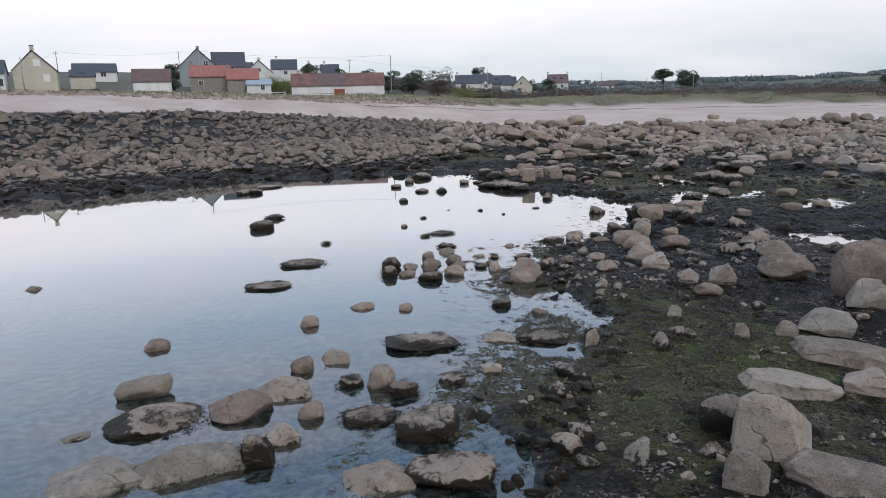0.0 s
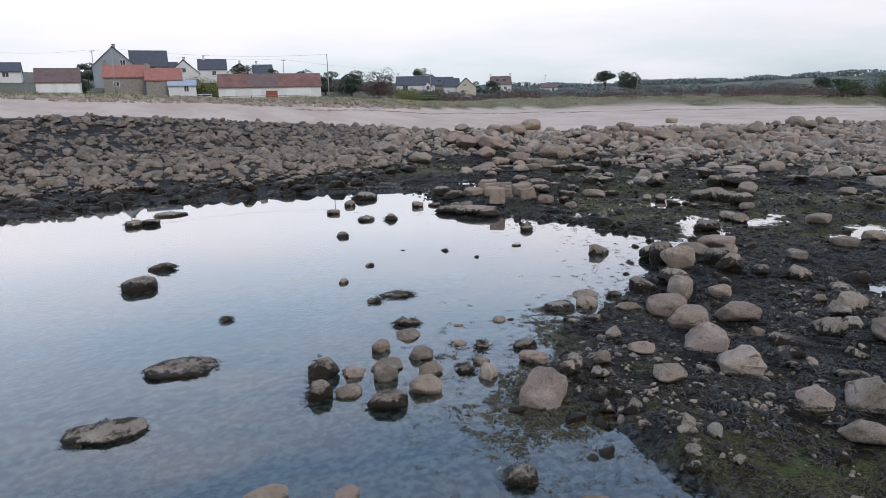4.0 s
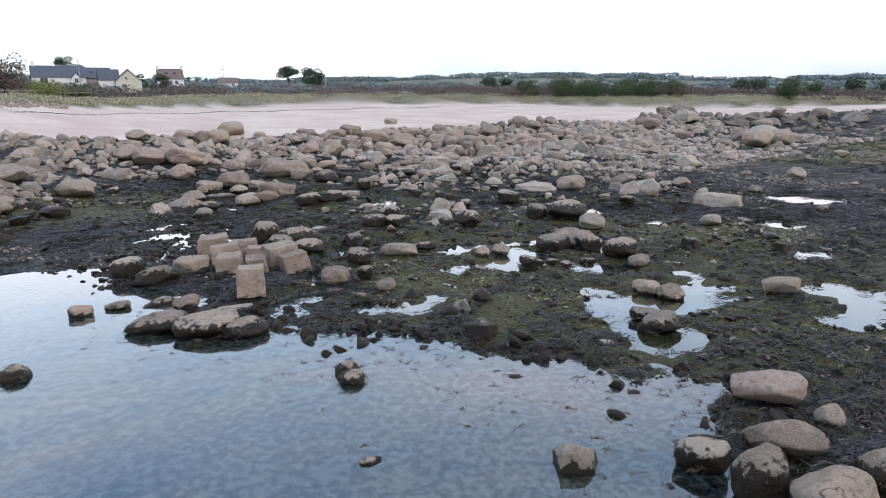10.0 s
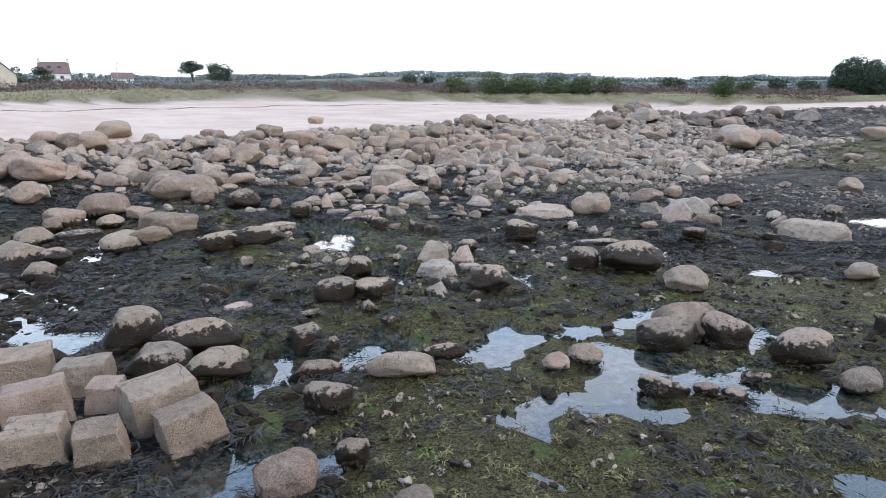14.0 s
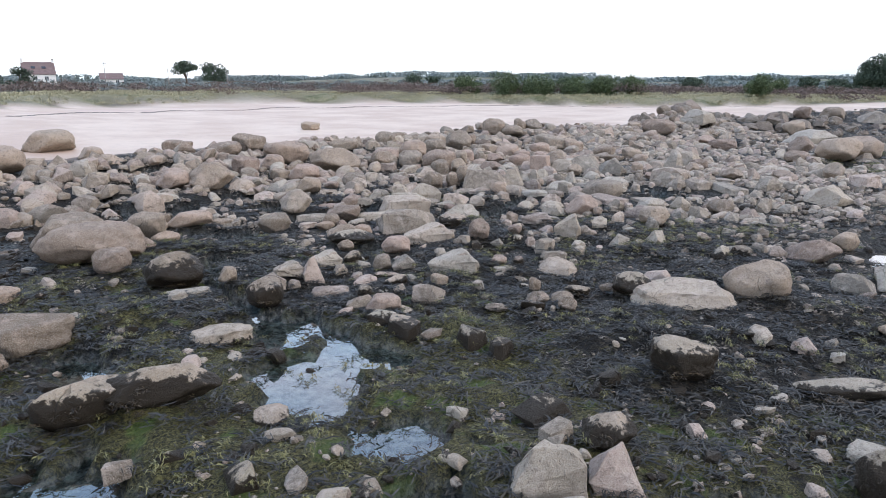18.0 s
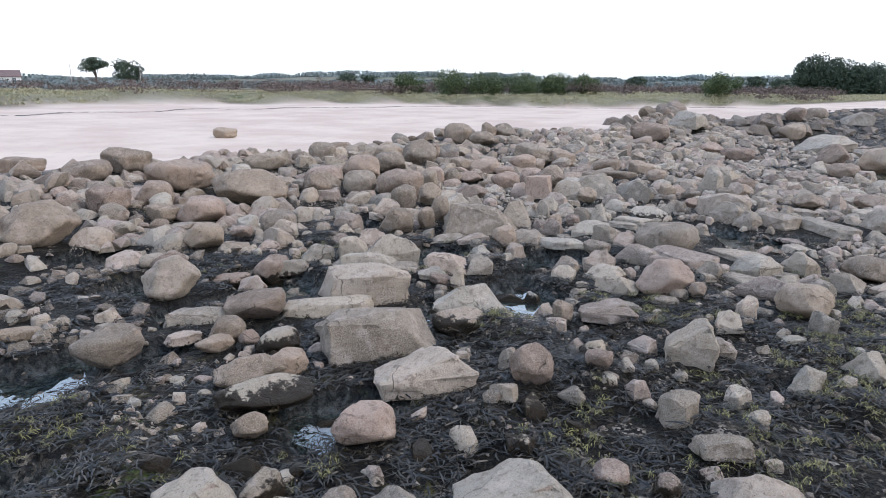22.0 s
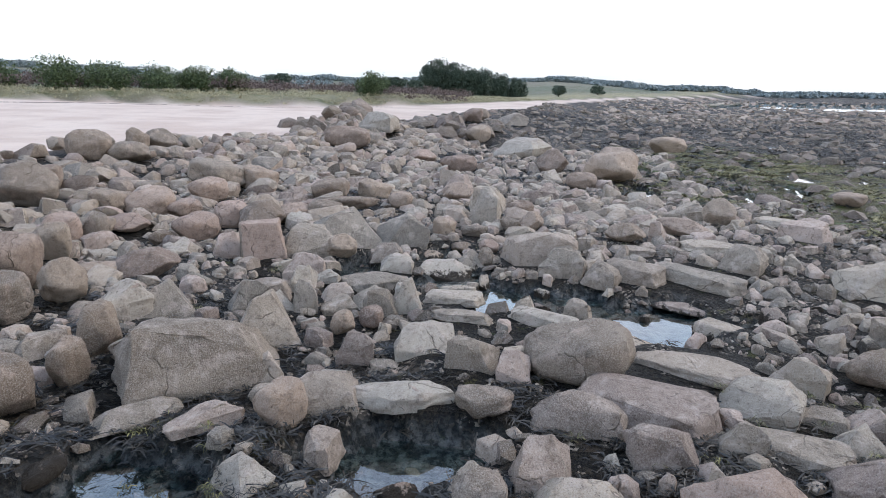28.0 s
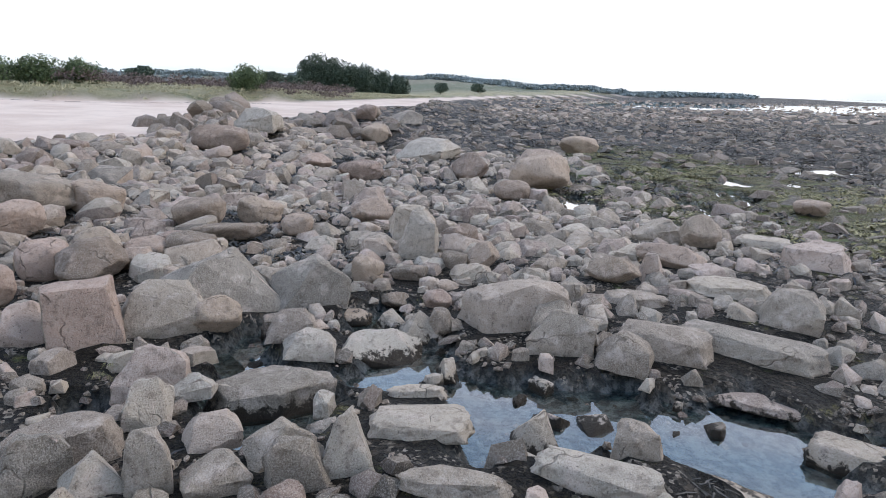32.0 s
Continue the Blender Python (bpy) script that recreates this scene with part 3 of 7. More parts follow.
# ---- rocks ----
def rock_shape(seed, style, level=3):
    """A stone in a unit box: 'round' boulders worn by the sea, 'block' broken along joints, 'slab' flat and long."""
    rng = random.Random(seed)
    bm = bmesh.new()
    off = Vector((rng.uniform(0, 90), rng.uniform(0, 90), rng.uniform(0, 90)))
    if style == "round":
        bmesh.ops.create_icosphere(bm, subdivisions=level, radius=1.0)
        planes = [(Vector((rng.gauss(0, 1), rng.gauss(0, 1), rng.gauss(0.2, 0.8))).normalized(), rng.uniform(0.66, 0.98)) for k in range(11)]
        power, k = rng.uniform(2.2, 3.0), 0.05
        for v in bm.verts:
            d = v.co.normalized()
            r = sum(abs(c) ** power for c in d) ** (-1.0 / power)
            for pd, h in planes:
                c = d.dot(pd)
                if c > 0.05:
                    lim = h / c
                    if lim < r + k:
                        t = max(0.0, min(1.0, (r + k - lim) / (2 * k)))
                        r = r + (lim - r) * t - k * t * (1 - t)
            v.co = d * r * (1 + 0.08 * noise.noise(d * 1.5 + off) + 0.06 * noise.noise(d * 3.7 + off) + (0.035 * noise.noise(d * 9 + off) if level > 2 else 0))
    else:
        # the hull of a skewed box with split corners and a broken top
        j = {"block": 0.34, "slab": 0.26, "cube": 0.16}[style]
        top = rng.uniform(0.32, 0.86) if style != "cube" else rng.uniform(0.78, 0.94)
        lean = (rng.uniform(-0.32, 0.32), rng.uniform(-0.32, 0.32)) if style != "cube" else (rng.uniform(-0.1, 0.1), rng.uniform(-0.1, 0.1))
        pts = []
        if style == "slab":
            # an uneven plate: a ragged outline, sloping top, undercut here and there
            for k in range(8):
                a = (k + rng.uniform(-0.35, 0.35)) * math.pi / 4
                sq = 1.0 / max(abs(math.cos(a)), abs(math.sin(a))) ** 0.6
                r0 = rng.uniform(0.82, 1.05) * sq
                pts.append(Vector((math.cos(a) * r0, math.sin(a) * r0, -1)))
                pts.append(Vector((math.cos(a) * r0 * rng.uniform(0.72, 0.97), math.sin(a) * r0 * rng.uniform(0.72, 0.97), rng.uniform(0.1, 0.9))))
        for sx in () if style == "slab" else (-1, 1):
            for sy in (-1, 1):
                pts.append(Vector((sx * rng.uniform(0.8, 1.0), sy * rng.uniform(0.8, 1.0), -1)))
                q = Vector((sx * rng.uniform(1 - 2 * j, 1.0) * top + lean[0], sy * rng.uniform(1 - 2 * j, 1.0) * top + lean[1], rng.uniform(1 - 2.2 * j, 1.0)))
                pts.append(q)
                if style != "cube" and rng.random() < 0.55:
                    pts.append(Vector((sx * rng.uniform(0.85, 1.05), sy * rng.uniform(0.5, 1.0), rng.uniform(-0.4, 0.5))))
        for k in range(0 if style == "cube" else 3 if level > 2 else 1):
            pts.append(Vector((rng.uniform(-0.6, 0.6), rng.uniform(-0.6, 0.6), rng.uniform(0.85, 1.15))))
        for q in pts:
            bm.verts.new(q)
        res = bmesh.ops.convex_hull(bm, input=bm.verts)
        bmesh.ops.delete(bm, geom=list({g for g in res["geom_interior"] + res["geom_unused"] if isinstance(g, bmesh.types.BMVert)}), context="VERTS")
        bmesh.ops.dissolve_limit(bm, angle_limit=radians(9), verts=bm.verts, edges=bm.edges)
        if level > 1:
            bmesh.ops.bevel(bm, geom=list(bm.edges), offset=rng.uniform(0.025, 0.07) + 0.05 * (style == "cube"), segments=1 if level < 4 else 2, profile=0.6, affect="EDGES")
        bmesh.ops.triangulate(bm, faces=bm.faces)
        if level > 2:
            for k in range(1 if level == 3 else 2):
                long_ = [e for e in bm.edges if e.calc_length() > (0.6 if level == 3 else 0.30)]
                bmesh.ops.subdivide_edges(bm, edges=long_, cuts=1)
                bmesh.ops.triangulate(bm, faces=bm.faces)
            bm.normal_update()
            move = [(v, v.normal * (0.085 * noise.noise(v.co * 1.7 + off) + 0.065 * noise.noise(v.co * 4.5 + off) + 0.03 * noise.noise(v.co * 11 + off))) for v in bm.verts]
            for v, m in move:
                v.co += m
    lo, hi = [min(v.co[k] for v in bm.verts) for k in range(3)], [max(v.co[k] for v in bm.verts) for k in range(3)]
    for v in bm.verts:
        v.co = Vector([(v.co[k] - (lo[k] + hi[k]) / 2) / (hi[k] - lo[k]) for k in range(3)])
        v.co.z += 0.5
    bmesh.ops.triangulate(bm, faces=bm.faces)
    bmesh.ops.recalc_face_normals(bm, faces=bm.faces)
    me = bpy.data.meshes.new("rock")
    bm.to_mesh(me)
    bm.free()
    me.polygons.foreach_set("use_smooth", [True] * len(me.polygons))
    if style != "round" and level > 2:
        me.set_sharp_from_angle(angle=radians(34))
    return me


SHAPES = {(st, lv): [rock_shape(hash_ * 7 + lv, st, lv) for hash_ in range(1 + k * 20, 1 + k * 20 + 8)] for k, st in enumerate(("round", "block", "slab", "cube")) for lv in (1, 2, 3, 4)}
for (st, lv), some in SHAPES.items():
    for me in some:
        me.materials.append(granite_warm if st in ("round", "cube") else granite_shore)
WEEDY = {}
for (st, lv), some in SHAPES.items():
    if lv == 4:
        for me in some:
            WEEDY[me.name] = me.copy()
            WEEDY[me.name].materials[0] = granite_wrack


PLACED, COATED = [], []


def stone(name, style, label, x, y, w, d, h, turn, weedy):
    """One stone that can be told apart, bedded a little into the ground."""
    rng = random.Random(int(x * 131 + y * 977))
    me = rng.choice(SHAPES[(style, 4)])
    ob = new(name, me)
    z = max(ground_z(x, y), -0.12)
    k, lean = 0.97, 2.5 if style == "slab" else 7
    ob.matrix_world = pose(x, y, z - (0.26 if style == "slab" else 0.14) * h, rng.uniform(-lean, lean), rng.uniform(-lean, lean), turn) @ Matrix.Diagonal((w * k, d * k, h * (1.28 if style == "slab" else 1.16), 1))
    if weedy:
        ob.data = WEEDY[me.name]
    PLACED.append((x, y, w))
    if weedy:
        COATED.append((x, y, z, w, d, h))
    return tagged(ob, label, "rock", "stones of the shore")


def size_word(w):
    return "small" if w < 0.9 else "large" if w > 2.2 else "mid-sized"


def setting(x, y):
    """What a stone stands in, by the ground at its foot."""
    z, sd, gr, pl = (float(v[0]) for v in land(np.array([x]), np.array([y])))
    if pl > 0.5:
        return "in the still pool"
    if sd > 0.4:
        return "half sunk in sand"
    if y > 96 - 8 * (x < 12):
        return "below the beach"
    return "among dark weed" if x < 38 else "in broken rock"


def boulder(x, y, w, d, h, turn, weedy=False):
    coat = "coated with brown weed" if weedy else "of tan granite"
    return stone("boulder", "round", f"{size_word(w)} rounded boulder {coat} {setting(x, y)}", x, y, w, d, h, turn, weedy)


def block(x, y, w, d, h, turn, weedy=False):
    coat = "coated with brown weed" if weedy else "of pinkish granite"
    return stone("granite_block", "block", f"{size_word(w)} angular block {coat} {setting(x, y)}", x, y, w, d, h, turn, weedy)


def squared_block(x, y, w, d, h, turn, weedy=False):
    return stone("granite_block", "cube", f"{size_word(w)} squared block of pinkish granite {setting(x, y)}", x, y, w, d, h, turn, weedy)


def slab(x, y, w, d, h, turn, weedy=False):
    coat = "coated with brown weed" if weedy else "of pale granite"
    return stone("flat_rock", "slab", f"{size_word(w)} low slab {coat} {setting(x, y)}", x, y, w, d, h, turn, weedy)


def ground_z(x, y):
    return float(land(np.array([x]), np.array([y]))[0][0])


def scatter(name, label, region, count, size, seed, styles=("round", "block"), mat=None, sink=0.3, lo=2, flatness=(0.45, 0.8), clear=0.1):
    """Many stones joined into one mesh: region(rng) gives places."""
    rng = np.random.RandomState(seed)
    pts = region(rng, count)
    if PLACED:
        q = np.array(PLACED)
        near = (np.hypot(pts[:, None, 0] - q[None, :, 0], pts[:, None, 1] - q[None, :, 1]) < q[None, :, 2] * 0.5 + clear).any(1)
        pts = pts[~near]
    zs = land(pts[:, 0], pts[:, 1])[0]
    pools = []
    for st in styles:
        for me in SHAPES[(st, lo)]:
            co = np.empty(len(me.vertices) * 3)
            me.vertices.foreach_get("co", co)
            f = np.empty(len(me.polygons) * 3, int)
            me.loops.foreach_get("vertex_index", f)
            pools.append((co.reshape(-1, 3), f.reshape(-1, 3)))
    V, F, base = [], [], 0
    for (x, y), z in zip(pts, zs):
        co, f = pools[rng.randint(len(pools))]
        s = size[0] * (size[1] / size[0]) ** (rng.rand() ** 1.8)
        w, d, h = s * rng.uniform(0.9, 1.4), s * rng.uniform(0.7, 1.0), s * rng.uniform(*flatness)
        a = rng.rand() * 6.283
        tx, ty = rng.uniform(-0.3, 0.3, 2)
        p = co * (w, d, h)
        q = np.stack((p[:, 0] * np.cos(a) - p[:, 1] * np.sin(a), p[:, 0] * np.sin(a) + p[:, 1] * np.cos(a), p[:, 2] + tx * p[:, 0] + ty * p[:, 1]), -1)
        V.append(q + (x, y, z - sink * h))
        F.append(f + base)
        base += len(co)
    V, F = np.concatenate(V), np.concatenate(F)
    me = bpy.data.meshes.new(name)
    me.vertices.add(len(V))
    me.vertices.foreach_set("co", V.ravel())
    me.loops.add(F.size)
    me.loops.foreach_set("vertex_index", F.ravel())
    me.polygons.add(len(F))
    me.polygons.foreach_set("loop_start", np.arange(0, F.size, 3))
    me.polygons.foreach_set("loop_total", np.full(len(F), 3))
    me.update(calc_edges=True)
    me.polygons.foreach_set("use_smooth", np.ones(len(F), bool))
    me.set_sharp_from_angle(angle=radians(32))
    me.materials.append(mat or granite_shore)
    return tagged(new(name, me), label, "rocks", kind="stuff")


def strew(region, count, size, seed, kinds):
    """Single stones set down one by one where there is room for them."""
    rng = np.random.RandomState(seed)
    for x, y in region(rng, count):
        s = size[0] * (size[1] / size[0]) ** (rng.rand() ** 1.5)
        if all(math.hypot(x - a, y - b) > 0.42 * (w + s) for a, b, w in PLACED):
            kinds[rng.randint(len(kinds))](float(x), float(y), s * rng.uniform(0.95, 1.4), s * rng.uniform(0.7, 1.0), s * rng.uniform(0.45, 0.8), rng.uniform(-90, 90))


def bank_region(x0, x1, lo=0.0, hi=1.0):
    def region(rng, count):
        x = rng.uniform(x0, x1, count)
        b, s = shore_lines(x)[:2]
        return np.stack((x, b + (s - b) * (lo + (hi - lo) * rng.rand(count))), -1)
    return region


def flats_region(x0, x1, y0, y1, wet=False):
    def region(rng, count):
        out = np.empty((0, 2))
        while len(out) < count:
            p = np.stack((rng.uniform(x0, x1, count), rng.uniform(y0, y1, count)), -1)
            z, sd, gr, pl = land(p[:, 0], p[:, 1])
            out = np.concatenate((out, p[(sd < 0.3) & (gr < 0.1) & ((pl < 0.3) | wet)]))
        return out[:count]
    return region



# ---- the stones that can be told apart, from the near shore to the beach ----
slab(5.50, 10.88, 2.25, 1.32, 0.30, -36)
block(3.61, 10.97, 0.89, 0.70, 0.73, -33)
boulder(-2.00, 12.25, 2.01, 1.58, 0.55, -11, True)
block(4.86, 12.26, 1.68, 1.30, 1.25, -32)
block(-3.51, 12.31, 1.57, 1.21, 0.44, 6)
block(-9.52, 12.92, 1.95, 1.47, 0.50, 24)
block(-7.68, 13.17, 2.62, 1.02, 0.62, 20)
block(-6.24, 13.41, 0.85, 0.62, 0.73, 4, True)
boulder(4.36, 13.50, 1.10, 0.92, 0.81, -24, True)
block(-5.92, 14.33, 1.00, 0.78, 0.45, 16)
boulder(-2.41, 14.36, 1.62, 1.33, 0.64, -11, True)
slab(-10.87, 14.93, 0.83, 0.57, 0.19, 24)
block(9.06, 15.04, 1.20, 0.94, 0.56, -42)
boulder(-3.83, 15.18, 1.47, 1.00, 0.31, 4, True)
boulder(-5.29, 15.43, 0.67, 0.57, 0.47, 2)
boulder(-9.16, 15.48, 2.50, 1.69, 0.35, 31, True)
slab(7.31, 15.75, 2.78, 1.65, 0.38, -38)
boulder(-7.11, 15.86, 1.67, 1.38, 0.60, 22)
boulder(-2.95, 16.52, 0.82, 0.68, 0.48, 6, True)
block(-6.24, 16.94, 1.58, 1.23, 0.51, 15)
boulder(-3.57, 17.13, 0.84, 0.70, 0.67, -6)
slab(9.84, 17.19, 3.06, 1.90, 0.41, -42)
boulder(-1.60, 17.20, 0.81, 0.68, 0.30, -7, True)
boulder(-4.42, 17.26, 0.71, 0.42, 0.35, -15, True)
boulder(-10.05, 17.27, 1.56, 1.29, 0.58, 17)
slab(-0.40, 17.85, 0.71, 0.49, 0.34, -11)
boulder(-5.95, 18.53, 0.73, 0.62, 0.46, 11)
block(-5.05, 19.16, 1.02, 0.80, 0.42, 11)
block(7.85, 19.20, 0.50, 0.40, 0.44, -25)
block(9.34, 19.20, 0.72, 0.57, 0.44, -27)
block(10.68, 19.28, 1.69, 1.32, 0.66, -38)
block(3.01, 19.34, 0.43, 0.34, 0.53, -15)
boulder(-2.24, 20.22, 2.69, 1.82, 0.38, 5, True)
boulder(1.68, 20.22, 1.80, 1.23, 0.33, -17, True)
block(0.20, 20.53, 1.18, 0.93, 0.35, -8)
boulder(-11.02, 20.89, 0.91, 0.77, 0.37, 19)
block(13.23, 20.98, 1.29, 1.02, 0.87, -30)
block(6.47, 21.25, 0.52, 0.41, 0.38, -15)
boulder(13.79, 22.08, 2.27, 1.88, 1.96, -28)
boulder(-6.26, 22.58, 0.76, 0.64, 0.43, 10)
boulder(2.09, 22.87, 0.63, 0.53, 0.29, -3)
boulder(8.79, 23.73, 1.18, 0.63, 0.44, -34)
boulder(0.85, 23.96, 0.76, 0.64, 0.39, -7, True)
boulder(-2.83, 24.01, 0.54, 0.46, 0.33, -8)
boulder(-4.46, 24.39, 0.99, 0.53, 0.33, 1)
block(10.15, 25.24, 1.13, 0.89, 0.77, -32)
block(8.78, 25.38, 0.86, 0.69, 0.47, -20)
boulder(13.15, 25.83, 2.27, 1.88, 0.97, -31)
block(2.46, 27.55, 1.19, 1.13, 0.94, -30)
boulder(6.09, 27.66, 0.95, 0.80, 0.42, -26)
boulder(-8.72, 27.89, 2.02, 1.39, 0.29, 11, True)
block(8.37, 27.92, 1.27, 1.00, 0.70, -25)
boulder(-1.67, 28.08, 1.12, 0.94, 0.49, -10, True)
boulder(3.56, 28.75, 0.67, 0.56, 0.44, -23, True)
boulder(-0.54, 28.84, 1.02, 0.86, 0.55, -12)
boulder(14.36, 28.87, 1.62, 1.35, 0.74, -27)
block(-19.06, 28.94, 0.67, 0.64, 0.27, -3)
boulder(-3.48, 28.97, 0.77, 0.65, 0.57, 6, True)
boulder(-2.71, 29.06, 0.77, 0.65, 0.34, -9)
boulder(4.71, 29.09, 0.53, 0.44, 0.37, -22)
block(1.34, 29.49, 0.56, 0.53, 0.49, -41)
boulder(6.25, 29.74, 0.89, 0.75, 0.36, -36)
block(8.35, 29.74, 1.37, 1.07, 0.77, -34)
boulder(-1.64, 29.97, 0.76, 0.76, 0.63, -4)
boulder(0.77, 29.99, 0.61, 0.52, 0.28, -5, True)
boulder(-0.25, 30.04, 0.76, 0.64, 0.43, -16)
boulder(2.96, 30.34, 0.95, 0.79, 0.43, -23)
boulder(-3.41, 30.40, 0.97, 0.80, 0.65, 12, True)
block(-2.50, 30.42, 0.77, 0.61, 0.37, 5)
boulder(10.64, 30.50, 0.47, 0.40, 0.37, -39)
boulder(1.39, 30.52, 0.57, 0.48, 0.30, -23)
boulder(-1.52, 30.73, 1.05, 0.87, 0.35, 5)
boulder(-0.40, 31.37, 0.86, 0.72, 0.43, -11)
block(6.09, 31.50, 0.54, 0.42, 0.32, -24)
boulder(3.07, 31.56, 0.82, 0.49, 0.34, -3, True)
boulder(1.68, 31.80, 0.47, 0.40, 0.27, -7, True)
boulder(-7.75, 31.83, 2.31, 1.56, 0.31, 15, True)
boulder(8.91, 31.88, 1.49, 1.25, 0.76, -15)
boulder(10.96, 32.16, 1.62, 1.34, 0.60, -40)
boulder(-1.57, 32.18, 0.64, 0.53, 0.45, 3)
boulder(1.01, 32.26, 0.54, 0.34, 0.23, -12)
boulder(5.27, 33.05, 0.43, 0.26, 0.19, -42)
boulder(-0.59, 33.31, 0.87, 0.77, 0.37, -1)
boulder(8.94, 33.47, 1.51, 1.26, 0.74, -32)
boulder(1.28, 34.02, 0.42, 0.25, 0.18, -26)
boulder(7.87, 34.19, 0.98, 0.39, 0.30, -32)
boulder(2.86, 34.33, 0.54, 0.45, 0.26, -19)
boulder(-0.50, 34.57, 0.96, 0.38, 0.32, -11, True)
boulder(11.98, 34.86, 0.89, 0.75, 0.55, -67)
boulder(5.45, 35.14, 1.24, 1.03, 0.41, -31, True)
boulder(6.58, 35.28, 0.87, 0.73, 0.46, -31)
boulder(10.40, 35.35, 0.99, 0.82, 0.93, -58)
boulder(8.13, 36.19, 0.61, 0.37, 0.26, -45, True)
boulder(9.27, 36.26, 1.18, 0.98, 0.65, -47, True)
boulder(-7.09, 36.42, 0.43, 0.27, 0.22, 34, True)
boulder(6.97, 36.54, 1.15, 0.85, 0.37, -39)
boulder(11.02, 36.86, 1.48, 1.23, 0.68, -57, True)
boulder(15.14, 37.08, 0.89, 0.74, 0.42, -65, True)
boulder(-1.52, 37.64, 0.57, 0.34, 0.24, 16, True)
boulder(14.02, 37.70, 1.12, 0.94, 0.82, -55, True)
slab(-0.51, 38.29, 1.51, 0.79, 0.25, 7, True)
boulder(18.23, 38.91, 1.03, 0.86, 0.50, -60)
boulder(14.32, 39.10, 1.18, 0.98, 0.76, -58, True)
boulder(12.48, 39.26, 1.54, 1.28, 1.05, -47)
boulder(12.33, 40.56, 1.16, 0.97, 1.07, -50, True)
boulder(-2.74, 40.88, 0.47, 0.41, 0.30, -11)
boulder(14.19, 41.06, 1.81, 1.19, 0.67, -47)
boulder(16.20, 41.09, 0.71, 0.60, 0.58, -52)
boulder(22.83, 41.50, 1.50, 0.59, 0.56, -60)
boulder(-11.71, 41.94, 1.62, 1.35, 0.62, 23, True)
boulder(12.51, 41.97, 1.22, 1.01, 0.77, -50, True)
boulder(16.46, 42.70, 1.92, 1.51, 0.71, -47)
boulder(25.63, 42.84, 1.29, 1.10, 0.54, -80)
block(10.39, 43.69, 1.03, 0.81, 0.61, -37)
boulder(-1.40, 43.78, 0.48, 0.43, 0.26, 9)
boulder(4.10, 44.36, 0.27, 0.18, 0.21, -35)
boulder(-11.55, 45.42, 1.42, 0.56, 0.43, 19, True)
block(2.74, 46.17, 0.49, 0.46, 0.26, -21)
boulder(6.79, 46.47, 0.55, 0.33, 0.23, -14)
boulder(0.53, 46.83, 0.30, 0.19, 0.17, -7)
boulder(25.85, 47.32, 1.48, 1.24, 0.70, -48)
boulder(18.92, 47.85, 1.54, 1.29, 0.69, -41, True)
slab(16.27, 47.92, 0.53, 0.37, 0.15, -61)
boulder(19.40, 48.77, 1.34, 0.93, 0.50, -54, True)
boulder(22.28, 49.91, 1.15, 0.97, 0.70, -54)
boulder(8.48, 50.53, 0.73, 0.61, 0.45, -26, True)
boulder(22.04, 50.88, 1.21, 0.79, 0.51, -74)
boulder(8.64, 51.10, 0.75, 0.63, 0.51, -26, True)
block(-2.70, 51.50, 0.77, 0.61, 0.43, 10)
block(14.51, 53.27, 0.81, 0.40, 0.52, -67)
boulder(25.23, 53.71, 1.02, 0.89, 0.50, -58)
boulder(25.81, 55.31, 1.70, 1.40, 0.92, -69, True)
boulder(22.37, 55.64, 0.63, 0.53, 0.25, -81, True)
boulder(23.96, 55.74, 0.76, 0.64, 0.35, -66, True)
boulder(13.17, 55.93, 0.43, 0.26, 0.18, -30)
boulder(22.00, 56.14, 0.62, 0.52, 0.33, -71, True)
boulder(7.42, 56.20, 1.70, 1.41, 0.72, -12, True)
boulder(35.33, 56.59, 1.25, 1.25, 0.60, -58)
boulder(0.65, 56.68, 0.92, 0.77, 0.50, -12, True)
boulder(12.38, 56.98, 0.38, 0.23, 0.19, -39)
boulder(21.50, 57.02, 1.31, 0.52, 0.48, -66, True)
boulder(-1.03, 57.03, 1.19, 1.00, 0.39, -9, True)
boulder(6.41, 57.25, 2.33, 1.92, 0.81, -15, True)
boulder(13.79, 57.47, 0.88, 0.74, 0.45, -32)
boulder(25.97, 57.54, 1.54, 1.28, 1.00, -67, True)
slab(7.85, 58.56, 1.52, 0.47, 0.16, -5)
boulder(12.03, 58.57, 0.69, 0.42, 0.38, -17)
boulder(24.53, 58.58, 1.80, 1.48, 0.80, -73, True)
boulder(25.82, 58.71, 2.08, 1.71, 1.05, -65)
boulder(5.14, 58.74, 2.24, 1.81, 0.61, -15, True)
boulder(-16.68, 58.85, 1.22, 1.18, 0.51, 5, True)
boulder(27.24, 59.03, 1.31, 0.99, 0.56, -67)
squared_block(8.77, 59.19, 1.16, 0.97, 1.06, -25)
boulder(-15.66, 59.20, 1.22, 0.94, 0.51, 29, True)
boulder(13.98, 59.47, 0.73, 0.57, 0.61, -39, True)
boulder(21.77, 59.50, 1.04, 0.86, 0.55, -67)
boulder(12.53, 59.60, 1.26, 1.05, 0.71, -33)
boulder(20.74, 59.67, 0.78, 0.65, 0.51, -51)
boulder(-3.28, 60.39, 1.02, 0.86, 0.44, 5)
boulder(6.63, 60.56, 1.10, 0.92, 0.40, -17)
slab(42.53, 60.64, 3.68, 2.51, 0.75, -77)
boulder(29.87, 60.79, 1.68, 1.39, 0.92, -61)
block(5.87, 61.59, 1.48, 0.59, 0.38, -3)
boulder(14.92, 61.78, 1.22, 1.01, 0.67, -35, True)
boulder(3.17, 61.91, 0.92, 0.78, 0.55, -13)
